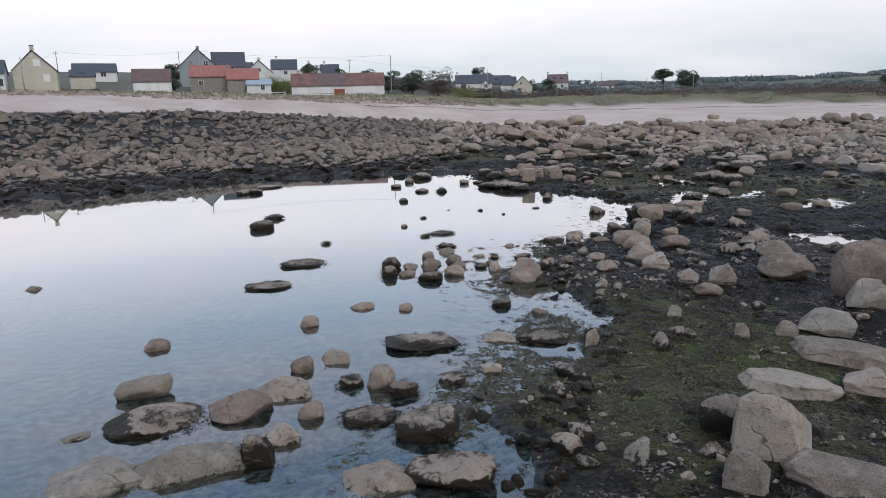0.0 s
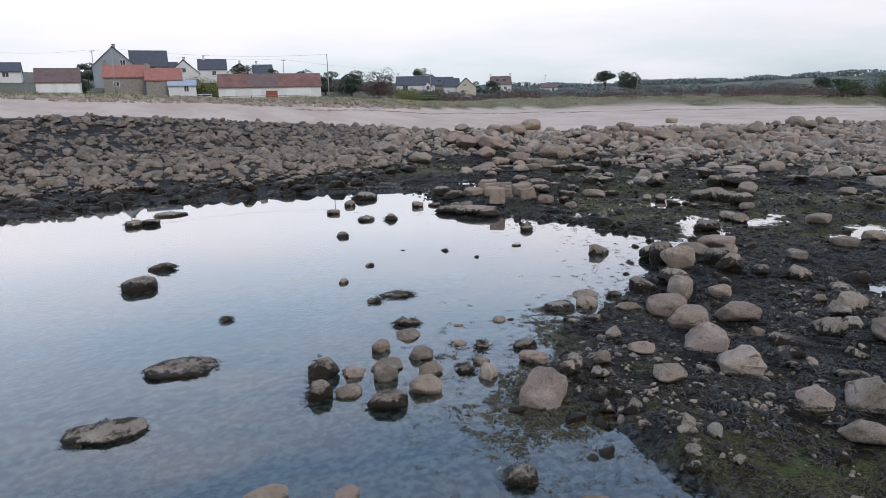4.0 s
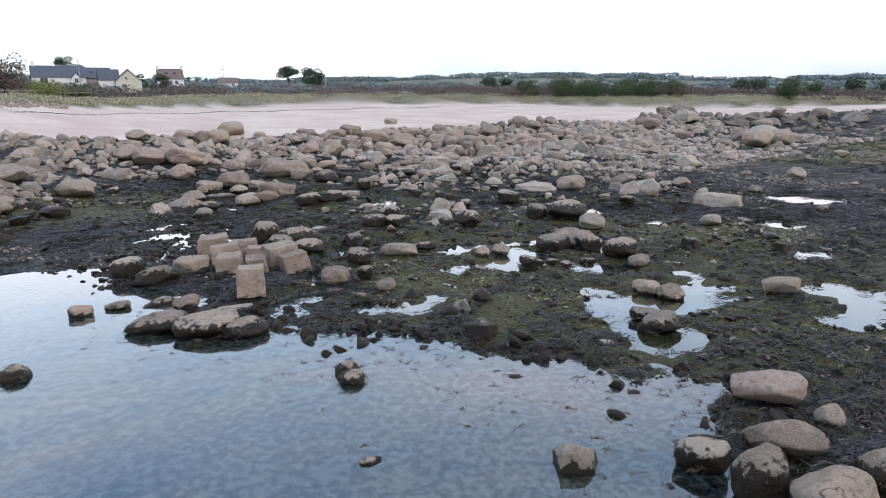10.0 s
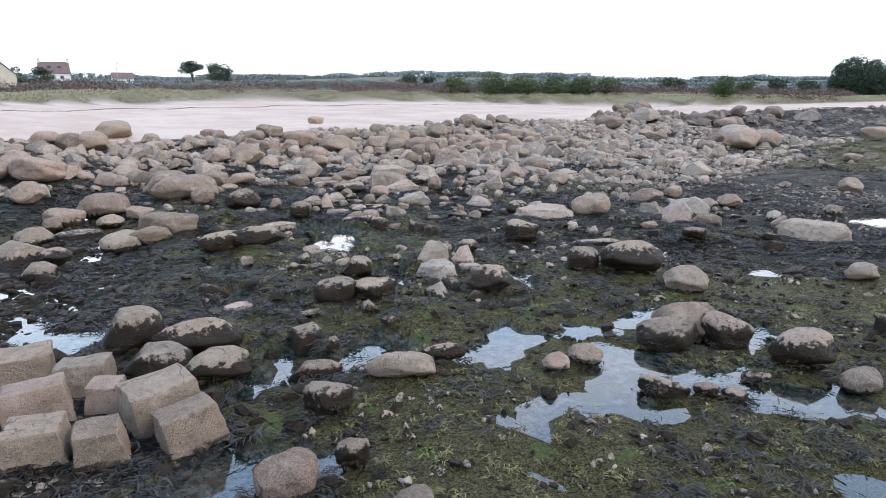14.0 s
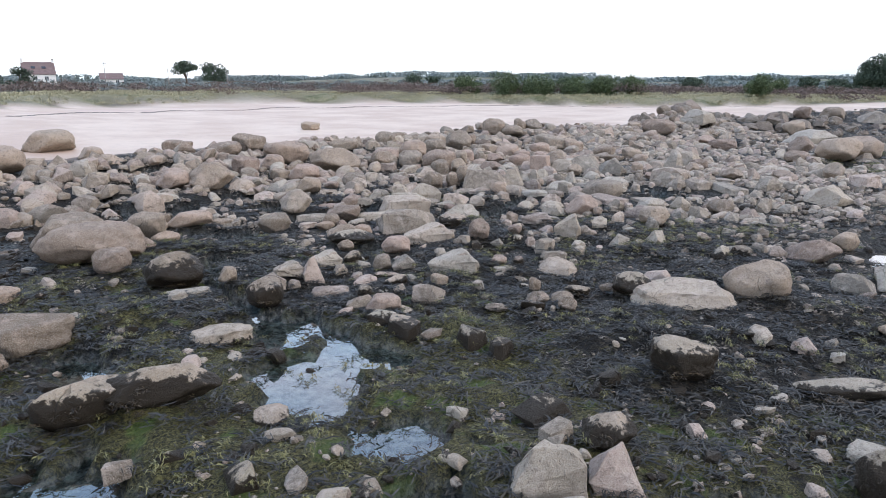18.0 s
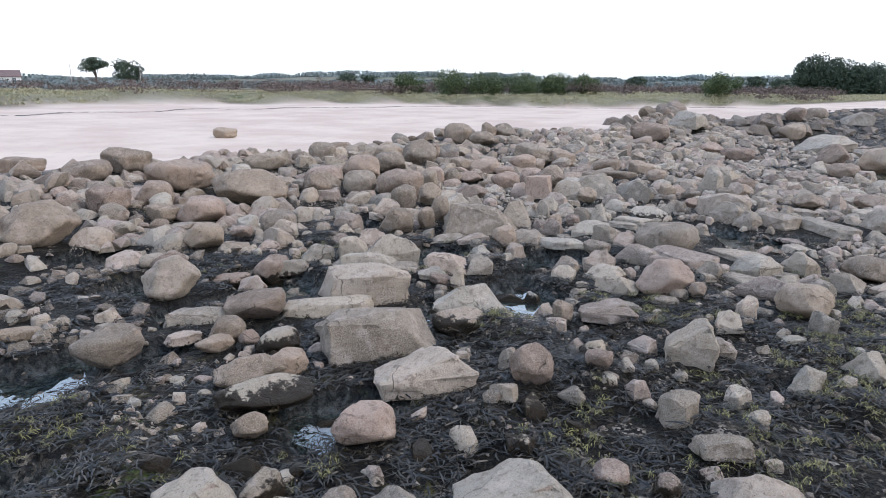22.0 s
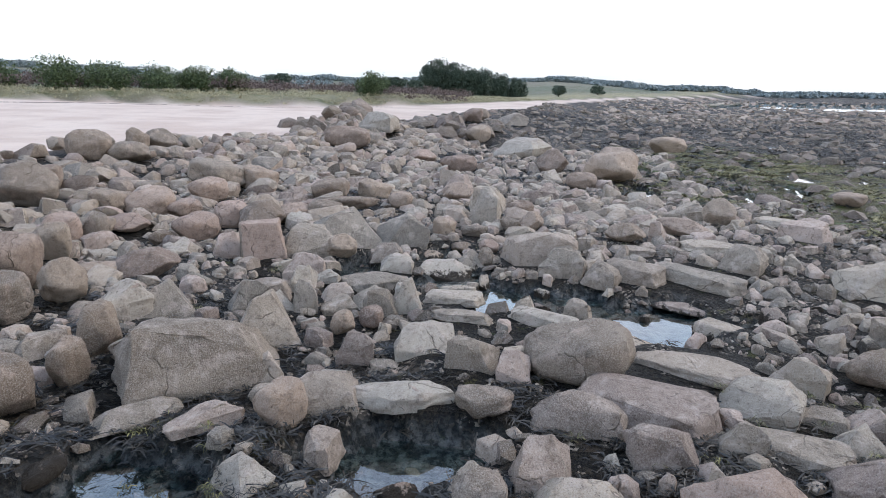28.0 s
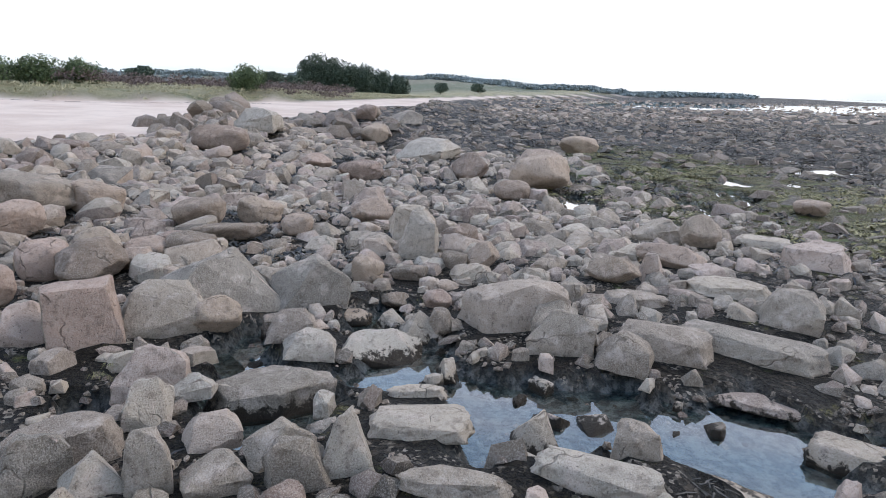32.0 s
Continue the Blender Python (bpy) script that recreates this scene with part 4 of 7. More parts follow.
boulder(4.43, 62.08, 0.99, 0.83, 0.36, 0)
boulder(17.29, 62.11, 1.95, 0.77, 0.62, -36)
boulder(18.90, 62.16, 1.36, 0.54, 0.42, -39, True)
squared_block(12.03, 62.53, 1.37, 1.03, 0.86, -2)
block(43.91, 62.73, 0.97, 0.77, 0.61, -76)
squared_block(10.36, 63.05, 1.16, 0.87, 0.76, -22)
slab(-15.39, 63.10, 2.62, 2.10, 0.35, 25)
boulder(30.71, 63.57, 2.71, 2.20, 1.16, -64, True)
boulder(15.81, 63.79, 1.53, 0.60, 0.54, -27, True)
squared_block(9.50, 63.85, 1.29, 0.97, 0.81, -29)
squared_block(11.93, 63.87, 1.69, 1.27, 1.07, 1)
boulder(-1.97, 63.88, 0.92, 0.92, 0.54, 16)
boulder(37.02, 64.05, 1.20, 1.01, 0.53, -71, True)
boulder(59.90, 64.13, 1.66, 1.66, 0.99, -66)
boulder(16.79, 64.40, 0.44, 0.37, 0.43, -31, True)
boulder(6.54, 64.59, 1.94, 0.89, 0.73, -14, True)
boulder(29.48, 65.16, 1.32, 1.10, 0.91, -66, True)
squared_block(11.13, 65.22, 1.00, 0.87, 0.68, -35)
boulder(13.79, 65.28, 1.84, 1.28, 0.68, -21, True)
boulder(8.24, 65.38, 1.70, 1.08, 0.77, -4)
boulder(24.17, 65.42, 1.76, 1.44, 0.89, -61, True)
boulder(41.01, 65.48, 1.78, 0.70, 0.64, -68)
slab(30.65, 65.56, 1.37, 0.97, 0.26, -82)
squared_block(9.89, 65.59, 1.51, 1.13, 0.96, -15)
boulder(12.65, 66.16, 1.74, 1.43, 0.74, -21, True)
squared_block(11.11, 66.67, 1.39, 1.04, 0.87, -25)
boulder(5.75, 66.73, 1.61, 1.35, 0.83, -4, True)
boulder(47.37, 67.05, 1.54, 1.29, 0.71, -68)
boulder(14.14, 67.13, 2.57, 1.32, 0.95, -21, True)
boulder(33.58, 67.16, 2.42, 1.00, 0.33, -60, True)
block(41.32, 67.27, 1.64, 1.56, 1.08, -66)
boulder(20.56, 67.31, 1.55, 1.27, 0.69, -30, True)
boulder(38.57, 67.31, 0.84, 0.70, 0.40, -78)
boulder(-0.76, 67.34, 2.27, 1.90, 0.68, 1, True)
slab(8.98, 67.43, 1.77, 1.17, 0.22, -15)
slab(25.57, 67.70, 1.07, 0.73, 0.22, -54)
slab(18.35, 67.92, 0.98, 0.40, 0.14, -22)
boulder(19.38, 68.04, 1.60, 1.31, 0.74, -26, True)
slab(24.26, 68.22, 1.79, 1.22, 0.48, -54)
block(44.62, 68.23, 2.45, 1.92, 0.98, -68)
squared_block(10.01, 68.27, 1.65, 1.24, 1.04, -17)
block(26.02, 68.52, 1.03, 0.98, 0.68, -53)
boulder(18.03, 68.57, 0.71, 0.59, 0.30, -26, True)
boulder(12.93, 68.79, 1.82, 1.50, 1.16, -11, True)
block(24.97, 69.25, 1.37, 1.07, 0.87, -43)
boulder(27.02, 69.32, 1.12, 0.93, 0.58, -56, True)
block(42.74, 69.60, 1.53, 1.21, 0.64, -72)
slab(16.67, 69.76, 1.10, 0.75, 0.16, -11)
boulder(21.71, 70.06, 1.20, 0.99, 0.75, -30, True)
boulder(31.69, 70.24, 1.70, 1.41, 0.94, -57, True)
boulder(82.55, 70.52, 1.93, 1.62, 0.82, -113)
boulder(39.42, 71.56, 2.33, 1.93, 1.07, -58)
boulder(49.63, 71.89, 1.19, 1.00, 0.76, -62)
boulder(46.66, 72.17, 2.22, 1.25, 0.83, -64)
slab(37.17, 73.08, 3.74, 2.53, 0.54, -51)
block(35.88, 73.83, 0.87, 0.68, 0.44, -81)
block(38.00, 74.51, 1.27, 1.00, 0.60, -83)
boulder(36.57, 74.69, 1.48, 1.22, 0.86, -83, True)
block(19.74, 75.19, 0.59, 0.47, 0.31, -17)
boulder(33.63, 75.24, 0.69, 0.58, 0.46, -73)
boulder(36.30, 75.53, 0.54, 0.45, 0.33, -76)
boulder(34.21, 75.92, 0.84, 0.70, 0.34, -70)
boulder(35.12, 75.95, 0.89, 0.62, 0.33, -61, True)
boulder(33.58, 76.45, 0.83, 0.69, 0.40, -63)
boulder(31.81, 76.70, 0.81, 0.32, 0.24, -56)
slab(70.09, 76.71, 2.58, 1.76, 0.93, -126)
block(62.21, 76.77, 2.88, 2.23, 1.09, -102)
slab(74.09, 76.85, 2.64, 1.62, 0.36, -119)
boulder(116.38, 77.07, 4.29, 4.29, 1.80, -93)
boulder(34.44, 77.26, 0.44, 0.37, 0.55, -61)
boulder(21.40, 77.27, 2.55, 1.00, 0.81, -20, True)
boulder(19.94, 77.94, 2.19, 0.86, 0.79, -13, True)
block(36.97, 78.34, 1.62, 1.26, 0.60, -70)
slab(32.94, 78.63, 0.49, 0.34, 0.25, -50)
block(31.04, 79.17, 1.20, 0.93, 0.55, -52)
boulder(29.18, 79.27, 1.26, 1.03, 0.53, -32)
slab(38.25, 79.41, 1.20, 0.82, 0.27, -61)
boulder(36.22, 79.59, 0.51, 0.43, 0.38, -54, True)
boulder(73.32, 79.75, 1.74, 1.45, 1.34, -103)
slab(35.66, 79.79, 1.05, 0.68, 0.15, -54)
boulder(54.35, 79.87, 1.64, 1.36, 0.80, -112)
block(28.89, 79.91, 1.24, 0.49, 0.40, -35)
boulder(32.33, 79.99, 0.69, 0.57, 0.40, -56)
block(52.16, 80.03, 1.13, 0.89, 0.65, -94)
boulder(12.98, 80.05, 1.45, 1.33, 0.61, -19)
boulder(47.80, 80.42, 1.61, 1.32, 1.01, -107)
block(30.95, 80.53, 0.60, 0.48, 0.24, -34)
boulder(36.11, 80.57, 0.75, 0.63, 0.35, -52)
block(50.84, 80.58, 1.00, 0.78, 0.57, -97)
slab(24.31, 80.81, 2.03, 1.39, 0.34, -25)
block(63.56, 80.90, 1.71, 1.34, 0.91, -117)
boulder(29.67, 80.98, 0.62, 0.52, 0.41, -27, True)
block(75.13, 81.06, 2.34, 1.82, 0.95, -103)
block(51.73, 81.09, 0.88, 0.69, 0.52, -96)
block(42.73, 81.19, 1.18, 0.82, 0.39, -71)
block(34.28, 81.28, 2.13, 1.64, 0.79, -49)
boulder(31.40, 81.28, 0.89, 0.72, 0.33, -47, True)
slab(66.50, 81.44, 2.77, 1.78, 0.38, -104)
block(42.01, 81.53, 1.32, 1.03, 1.05, -70)
block(49.19, 81.74, 2.00, 1.29, 0.66, -96)
block(53.57, 81.85, 1.27, 0.99, 0.76, -118)
slab(51.88, 81.89, 1.27, 0.87, 0.28, -103)
slab(28.98, 82.00, 1.46, 0.99, 0.38, -32)
boulder(69.93, 82.14, 2.70, 1.06, 0.81, -116)
block(10.85, 82.21, 1.67, 1.59, 0.83, 14)
boulder(14.14, 82.26, 1.51, 1.26, 0.68, -11, True)
boulder(31.60, 82.26, 1.40, 0.66, 0.19, -37, True)
boulder(18.25, 82.30, 2.10, 0.84, 0.79, -5)
boulder(26.72, 82.47, 1.30, 1.07, 0.81, -16, True)
block(32.84, 82.60, 0.99, 0.78, 0.47, -43)
boulder(17.06, 82.62, 2.00, 1.66, 0.88, -9)
boulder(39.57, 82.70, 0.67, 0.56, 0.42, -62)
slab(61.63, 82.80, 3.70, 1.53, 0.50, -118)
slab(57.26, 82.82, 1.69, 1.15, 0.54, -120)
slab(50.25, 82.83, 2.03, 1.26, 0.28, -106)
block(51.96, 83.09, 1.81, 1.39, 0.70, -111)
boulder(40.23, 83.10, 0.87, 0.72, 0.49, -65, True)
boulder(32.15, 83.13, 0.78, 0.65, 0.65, -30)
boulder(47.02, 83.26, 0.54, 0.45, 0.48, -102)
slab(59.29, 83.36, 2.41, 0.94, 0.16, -111)
block(28.34, 83.40, 0.54, 0.43, 0.26, -28)
block(67.57, 83.48, 0.78, 0.61, 0.96, -100)
block(27.55, 83.53, 1.01, 0.79, 0.49, -17)
block(29.20, 83.54, 0.85, 0.67, 0.83, -19)
boulder(38.12, 83.54, 1.04, 0.86, 0.86, -54)
boulder(19.76, 83.59, 3.04, 2.15, 1.12, -7)
block(12.84, 83.69, 2.37, 2.25, 0.83, 14)
boulder(46.81, 83.79, 0.59, 0.49, 0.37, -102)
slab(24.35, 83.83, 0.73, 0.50, 0.31, -2)
slab(46.17, 83.94, 1.13, 0.78, 0.23, -98)
block(49.86, 83.95, 0.84, 0.66, 0.57, -89)
boulder(94.34, 84.08, 4.32, 3.56, 1.98, -91)
slab(53.69, 84.09, 3.65, 1.41, 0.25, -115)
block(28.60, 84.19, 1.13, 0.89, 0.48, -24)
boulder(47.16, 84.35, 1.92, 1.56, 1.10, -89)
boulder(89.18, 84.39, 3.93, 3.93, 2.24, -105)
block(43.48, 84.52, 1.80, 1.36, 0.59, -64)
boulder(31.76, 84.53, 0.79, 0.66, 0.62, -27, True)
slab(65.19, 84.72, 2.06, 1.41, 0.30, -100)
boulder(34.12, 84.75, 1.29, 1.07, 0.74, -43)
slab(25.03, 84.77, 1.69, 0.66, 0.21, -12)
slab(44.80, 84.82, 1.59, 0.62, 0.14, -86)
boulder(66.93, 84.88, 1.76, 1.45, 0.73, -107)
slab(61.44, 84.90, 2.36, 1.59, 0.55, -106)
boulder(26.67, 85.14, 0.68, 0.57, 0.53, -9)
block(30.90, 85.27, 1.42, 1.11, 0.63, -31)
block(49.29, 85.36, 1.29, 1.01, 0.61, -84)
boulder(42.52, 85.42, 0.63, 0.53, 0.61, -58)
slab(51.00, 85.45, 3.02, 1.98, 0.52, -103)
slab(56.07, 85.53, 2.27, 1.40, 0.30, -121)
block(36.78, 85.55, 2.51, 1.42, 0.82, -43)
block(46.48, 85.78, 1.62, 0.72, 0.54, -79)
block(60.74, 86.04, 1.35, 1.05, 0.70, -110)
slab(-1.95, 86.47, 2.72, 2.18, 0.92, 8)
boulder(25.29, 86.52, 2.16, 1.76, 1.22, -18, True)
boulder(32.81, 86.55, 0.75, 0.63, 0.44, -29)
boulder(84.57, 86.61, 2.29, 1.91, 0.99, -87)
boulder(14.26, 86.70, 1.86, 1.56, 0.93, -13)
boulder(52.67, 86.77, 2.61, 2.08, 1.11, -96)
block(47.45, 86.78, 1.48, 1.15, 0.50, -87)
block(50.10, 86.80, 1.94, 0.86, 0.64, -94)
boulder(67.92, 86.91, 1.05, 0.87, 0.40, -103)
slab(16.43, 87.09, 2.70, 1.85, 0.45, -7)
block(62.69, 87.31, 1.33, 1.04, 0.76, -93)
boulder(40.03, 87.34, 1.58, 1.11, 0.58, -52, True)
block(61.70, 87.37, 1.71, 1.34, 0.96, -97)
boulder(33.69, 87.38, 2.19, 1.49, 0.61, -27, True)
block(48.19, 87.39, 1.10, 0.86, 0.79, -73)
slab(55.54, 87.71, 2.15, 0.83, 0.27, -110)
block(46.37, 87.80, 0.82, 0.64, 0.46, -75)
block(41.50, 87.93, 2.73, 1.20, 0.90, -47)
block(44.75, 88.01, 0.59, 0.47, 0.47, -76)
boulder(71.97, 88.10, 1.11, 0.93, 0.57, -101)
block(51.85, 88.18, 0.84, 0.65, 0.60, -81)
boulder(18.32, 88.19, 1.49, 1.25, 0.71, -17)
block(37.76, 88.25, 3.22, 2.40, 1.18, -34)
slab(63.57, 88.25, 3.24, 2.16, 1.08, -87)
block(47.41, 88.33, 1.00, 0.79, 0.53, -80)
block(57.55, 88.34, 1.09, 0.85, 0.82, -90)
boulder(35.05, 88.53, 1.13, 0.93, 0.64, -24)
boulder(34.15, 88.56, 1.75, 0.69, 0.63, -24)
boulder(50.34, 88.60, 1.23, 1.01, 0.50, -89)
boulder(91.76, 88.72, 2.57, 2.57, 1.79, -74)
block(44.34, 88.78, 1.45, 0.57, 0.31, -68)
boulder(68.65, 88.90, 1.17, 0.98, 0.86, -100)
boulder(20.19, 89.07, 1.53, 1.28, 0.73, -11)
slab(45.77, 89.18, 1.83, 0.72, 0.16, -61)
block(52.27, 89.20, 1.32, 1.02, 0.69, -90)
block(36.55, 89.21, 0.68, 0.54, 0.27, -34)
boulder(24.06, 89.25, 1.41, 1.19, 0.86, -31)
boulder(15.77, 89.67, 1.12, 1.12, 0.88, -6)
boulder(71.43, 89.76, 1.52, 1.27, 0.94, -87)
block(44.17, 89.80, 1.04, 0.81, 0.49, -71)
boulder(48.06, 89.81, 0.81, 0.58, 0.30, -76)
boulder(68.46, 89.87, 0.96, 0.81, 0.54, -99)
slab(55.24, 89.91, 1.86, 0.72, 0.21, -93)
boulder(35.87, 89.93, 1.19, 0.98, 0.61, -38, True)
block(43.39, 90.19, 0.57, 0.45, 0.70, -62)
boulder(62.73, 90.30, 0.74, 0.62, 0.74, -85)
slab(50.35, 90.36, 2.58, 1.12, 0.35, -77)
boulder(64.64, 90.39, 0.89, 0.75, 0.51, -82)
block(53.04, 90.43, 1.64, 1.27, 0.61, -71)
block(44.95, 90.44, 1.06, 0.84, 0.53, -54)
slab(57.25, 90.47, 1.97, 1.27, 0.26, -84)
slab(59.20, 90.66, 1.38, 0.55, 0.19, -83)
boulder(43.13, 90.73, 0.89, 0.67, 0.33, -50)
boulder(35.46, 90.73, 0.58, 0.49, 0.45, -26)
boulder(16.75, 90.99, 2.27, 1.90, 1.05, -17)
boulder(34.65, 91.02, 1.02, 0.83, 0.38, -25)
block(69.69, 91.25, 1.52, 1.19, 1.72, -95)
block(43.27, 91.26, 1.12, 0.79, 0.37, -48)
boulder(67.05, 91.32, 1.27, 0.57, 0.48, -82)
boulder(35.22, 91.37, 1.12, 0.93, 0.71, -28)
block(55.84, 91.51, 0.87, 0.69, 0.95, -83)
slab(38.76, 91.51, 3.11, 1.21, 0.40, -36)
block(44.32, 91.58, 1.72, 1.32, 0.67, -48)
boulder(65.33, 91.59, 1.10, 0.92, 0.46, -85)
block(73.47, 91.61, 2.18, 2.07, 1.32, -83)
block(61.63, 91.69, 2.31, 1.29, 0.76, -77)
boulder(6.86, 91.69, 2.74, 2.74, 1.23, -9)
boulder(25.99, 91.83, 1.21, 1.01, 0.61, -0)
slab(40.52, 91.86, 3.25, 2.17, 1.09, -46)
block(52.16, 91.93, 0.95, 0.74, 0.76, -72)
block(50.81, 91.93, 0.87, 0.68, 0.36, -66)
block(49.96, 91.98, 1.81, 1.37, 0.59, -69)
boulder(24.09, 92.11, 4.20, 3.05, 1.54, -22)
boulder(19.12, 92.16, 3.02, 2.50, 1.53, -18)
boulder(54.45, 92.23, 0.68, 0.57, 0.51, -78)
boulder(32.48, 92.24, 1.74, 1.44, 0.83, -19)
boulder(48.99, 92.26, 1.03, 0.85, 0.88, -70)
block(55.44, 92.28, 1.02, 0.79, 0.79, -69)
block(104.16, 92.32, 5.06, 4.81, 1.52, -112)
slab(34.52, 92.50, 1.05, 0.72, 0.22, -19)
boulder(66.44, 92.61, 1.07, 0.89, 0.87, -86)
block(56.15, 92.67, 1.18, 0.92, 0.59, -66)
slab(43.23, 92.70, 1.81, 1.22, 0.38, -43)
boulder(37.04, 92.71, 1.92, 1.58, 0.80, -34)
boulder(29.23, 92.71, 1.10, 0.67, 0.41, -18)
boulder(64.14, 92.72, 1.12, 0.93, 0.42, -89)
block(70.12, 92.72, 1.35, 1.06, 0.64, -78)
boulder(27.38, 92.73, 1.37, 0.62, 0.51, -10)
boulder(53.84, 92.79, 0.67, 0.56, 0.59, -68)
boulder(49.90, 93.21, 0.54, 0.45, 0.36, -63)
block(60.74, 93.22, 1.28, 1.00, 0.50, -79)
block(55.20, 93.42, 1.07, 0.83, 0.54, -67)
block(45.31, 93.45, 0.85, 0.67, 0.47, -49)
boulder(76.12, 93.60, 2.06, 1.71, 1.11, -90)
block(48.55, 93.65, 1.55, 0.61, 0.41, -54)
block(50.87, 93.66, 0.89, 0.70, 0.68, -69)
block(35.95, 93.75, 2.87, 1.78, 0.94, -29)
boulder(26.87, 93.75, 1.66, 1.39, 1.21, -21)
slab(59.15, 93.75, 2.86, 1.90, 0.78, -70)
block(42.48, 93.78, 2.68, 1.04, 0.75, -32)
block(77.76, 93.80, 1.80, 1.71, 1.27, -115)
block(61.53, 93.82, 1.26, 0.99, 0.62, -80)
block(64.75, 93.95, 2.32, 1.79, 1.24, -77)
block(56.60, 93.96, 0.99, 0.78, 0.47, -63)
squared_block(62.79, 94.26, 1.50, 0.70, 0.74, -72)
block(43.95, 94.31, 2.40, 1.82, 1.21, -38)
block(55.11, 94.37, 0.76, 0.60, 0.94, -64)
block(52.91, 94.42, 1.78, 1.37, 1.28, -65)
boulder(24.00, 94.78, 3.17, 2.63, 1.37, -12)
block(70.73, 94.87, 1.29, 1.02, 0.58, -79)
block(58.28, 94.97, 1.03, 0.80, 0.36, -76)
block(54.92, 95.08, 0.92, 0.71, 0.49, -52)
boulder(2.93, 95.12, 3.13, 3.13, 1.31, -4)
block(50.91, 95.18, 3.89, 2.86, 1.38, -52)
block(48.74, 95.26, 1.80, 0.71, 0.33, -46)
block(57.15, 95.33, 0.92, 0.72, 0.81, -64)
block(43.22, 95.33, 1.28, 0.99, 1.02, -37)
boulder(27.36, 95.34, 2.16, 1.36, 0.80, -13)
boulder(29.58, 95.42, 2.43, 0.96, 0.66, -17)
boulder(62.17, 95.81, 1.32, 1.09, 0.82, -69)
block(58.59, 95.86, 1.49, 1.15, 0.86, -72)
boulder(31.57, 95.91, 1.27, 0.50, 0.36, -17)
boulder(89.34, 95.92, 2.96, 2.46, 1.29, -91)
block(55.20, 96.18, 1.19, 0.92, 0.90, -46)
slab(56.09, 96.19, 1.90, 1.28, 0.57, -61)
boulder(73.21, 96.29, 1.43, 1.19, 0.83, -71)
block(64.25, 96.37, 3.76, 2.83, 1.36, -64)
block(42.16, 96.38, 1.40, 1.10, 0.65, -31)
boulder(36.36, 96.40, 1.90, 1.56, 1.23, -18)
block(41.17, 96.42, 1.54, 0.74, 0.52, -30)
block(45.14, 96.51, 1.24, 0.97, 0.77, -43)
boulder(28.19, 96.89, 2.13, 0.85, 0.80, -29)
boulder(40.47, 96.92, 1.54, 1.28, 1.13, -25)
block(147.90, 97.13, 4.93, 4.68, 1.84, -78)
block(62.12, 97.28, 2.21, 1.70, 1.15, -66)
boulder(38.80, 97.29, 1.69, 1.40, 0.73, -21)
boulder(49.61, 97.39, 0.87, 0.72, 1.06, -45)
boulder(50.95, 97.69, 1.00, 0.83, 1.22, -42)
block(53.89, 97.83, 1.67, 1.30, 0.97, -56)
boulder(47.99, 97.89, 1.68, 1.39, 1.14, -40)
boulder(115.63, 98.06, 2.96, 2.48, 1.83, -83)
boulder(28.73, 98.35, 1.58, 1.22, 0.59, -20)
boulder(74.89, 98.40, 2.04, 1.70, 1.10, -74)
squared_block(60.94, 98.47, 1.85, 1.43, 1.34, -62)
boulder(71.25, 98.56, 2.96, 1.16, 0.60, -68)
block(53.14, 98.73, 1.58, 1.23, 1.02, -43)
boulder(16.58, 98.85, 2.07, 1.73, 1.31, -15)
boulder(68.75, 99.06, 1.75, 1.75, 0.87, -74)
boulder(37.62, 99.25, 1.37, 1.15, 0.64, -23)
boulder(92.78, 99.55, 2.30, 2.30, 1.04, -66)
boulder(69.54, 99.68, 1.55, 1.28, 0.65, -53)
block(60.95, 99.87, 1.32, 1.03, 0.90, -50)
boulder(123.62, 99.95, 2.53, 2.53, 1.77, -89)
boulder(66.82, 100.11, 1.29, 1.08, 0.67, -63)
boulder(37.38, 100.13, 0.98, 0.83, 0.48, -33)
boulder(73.25, 100.39, 2.23, 1.85, 1.17, -72)
boulder(68.35, 100.42, 1.60, 1.53, 0.69, -64)
boulder(57.12, 100.74, 2.27, 1.50, 0.84, -60)
boulder(65.88, 100.89, 2.18, 1.79, 1.22, -61)
block(50.12, 100.89, 1.48, 1.16, 0.89, -38)
boulder(54.03, 101.22, 1.36, 1.13, 1.21, -55)
boulder(40.14, 101.42, 1.77, 1.47, 0.95, -27)
boulder(52.24, 101.54, 1.49, 1.24, 1.28, -47)
block(70.89, 101.56, 1.34, 1.27, 0.79, -55)
boulder(67.47, 101.57, 1.62, 1.62, 1.23, -69)
boulder(56.38, 101.87, 1.59, 1.32, 0.61, -42)
boulder(42.40, 102.07, 1.06, 0.89, 0.56, -32)
boulder(44.45, 102.20, 1.83, 1.53, 1.05, -30)
boulder(62.92, 102.50, 1.99, 1.65, 1.10, -63)
boulder(66.10, 102.57, 1.63, 1.35, 1.16, -63)
boulder(144.63, 102.65, 4.20, 3.52, 2.15, -79)
boulder(61.58, 103.15, 1.03, 0.86, 0.59, -56)
boulder(18.49, 103.98, 3.84, 3.84, 1.61, 1)
boulder(54.47, 104.08, 2.88, 2.37, 1.87, -48)
boulder(57.57, 104.54, 1.25, 1.05, 1.35, -41)
boulder(66.13, 104.98, 1.74, 1.45, 0.79, -55)
boulder(62.59, 105.39, 1.84, 1.53, 0.70, -45)
boulder(74.91, 105.54, 2.37, 1.96, 1.40, -69)
boulder(60.76, 105.54, 1.17, 0.98, 1.07, -53)
boulder(15.39, 105.63, 3.43, 3.43, 1.57, -9)
boulder(59.80, 106.02, 1.50, 1.25, 1.14, -39)
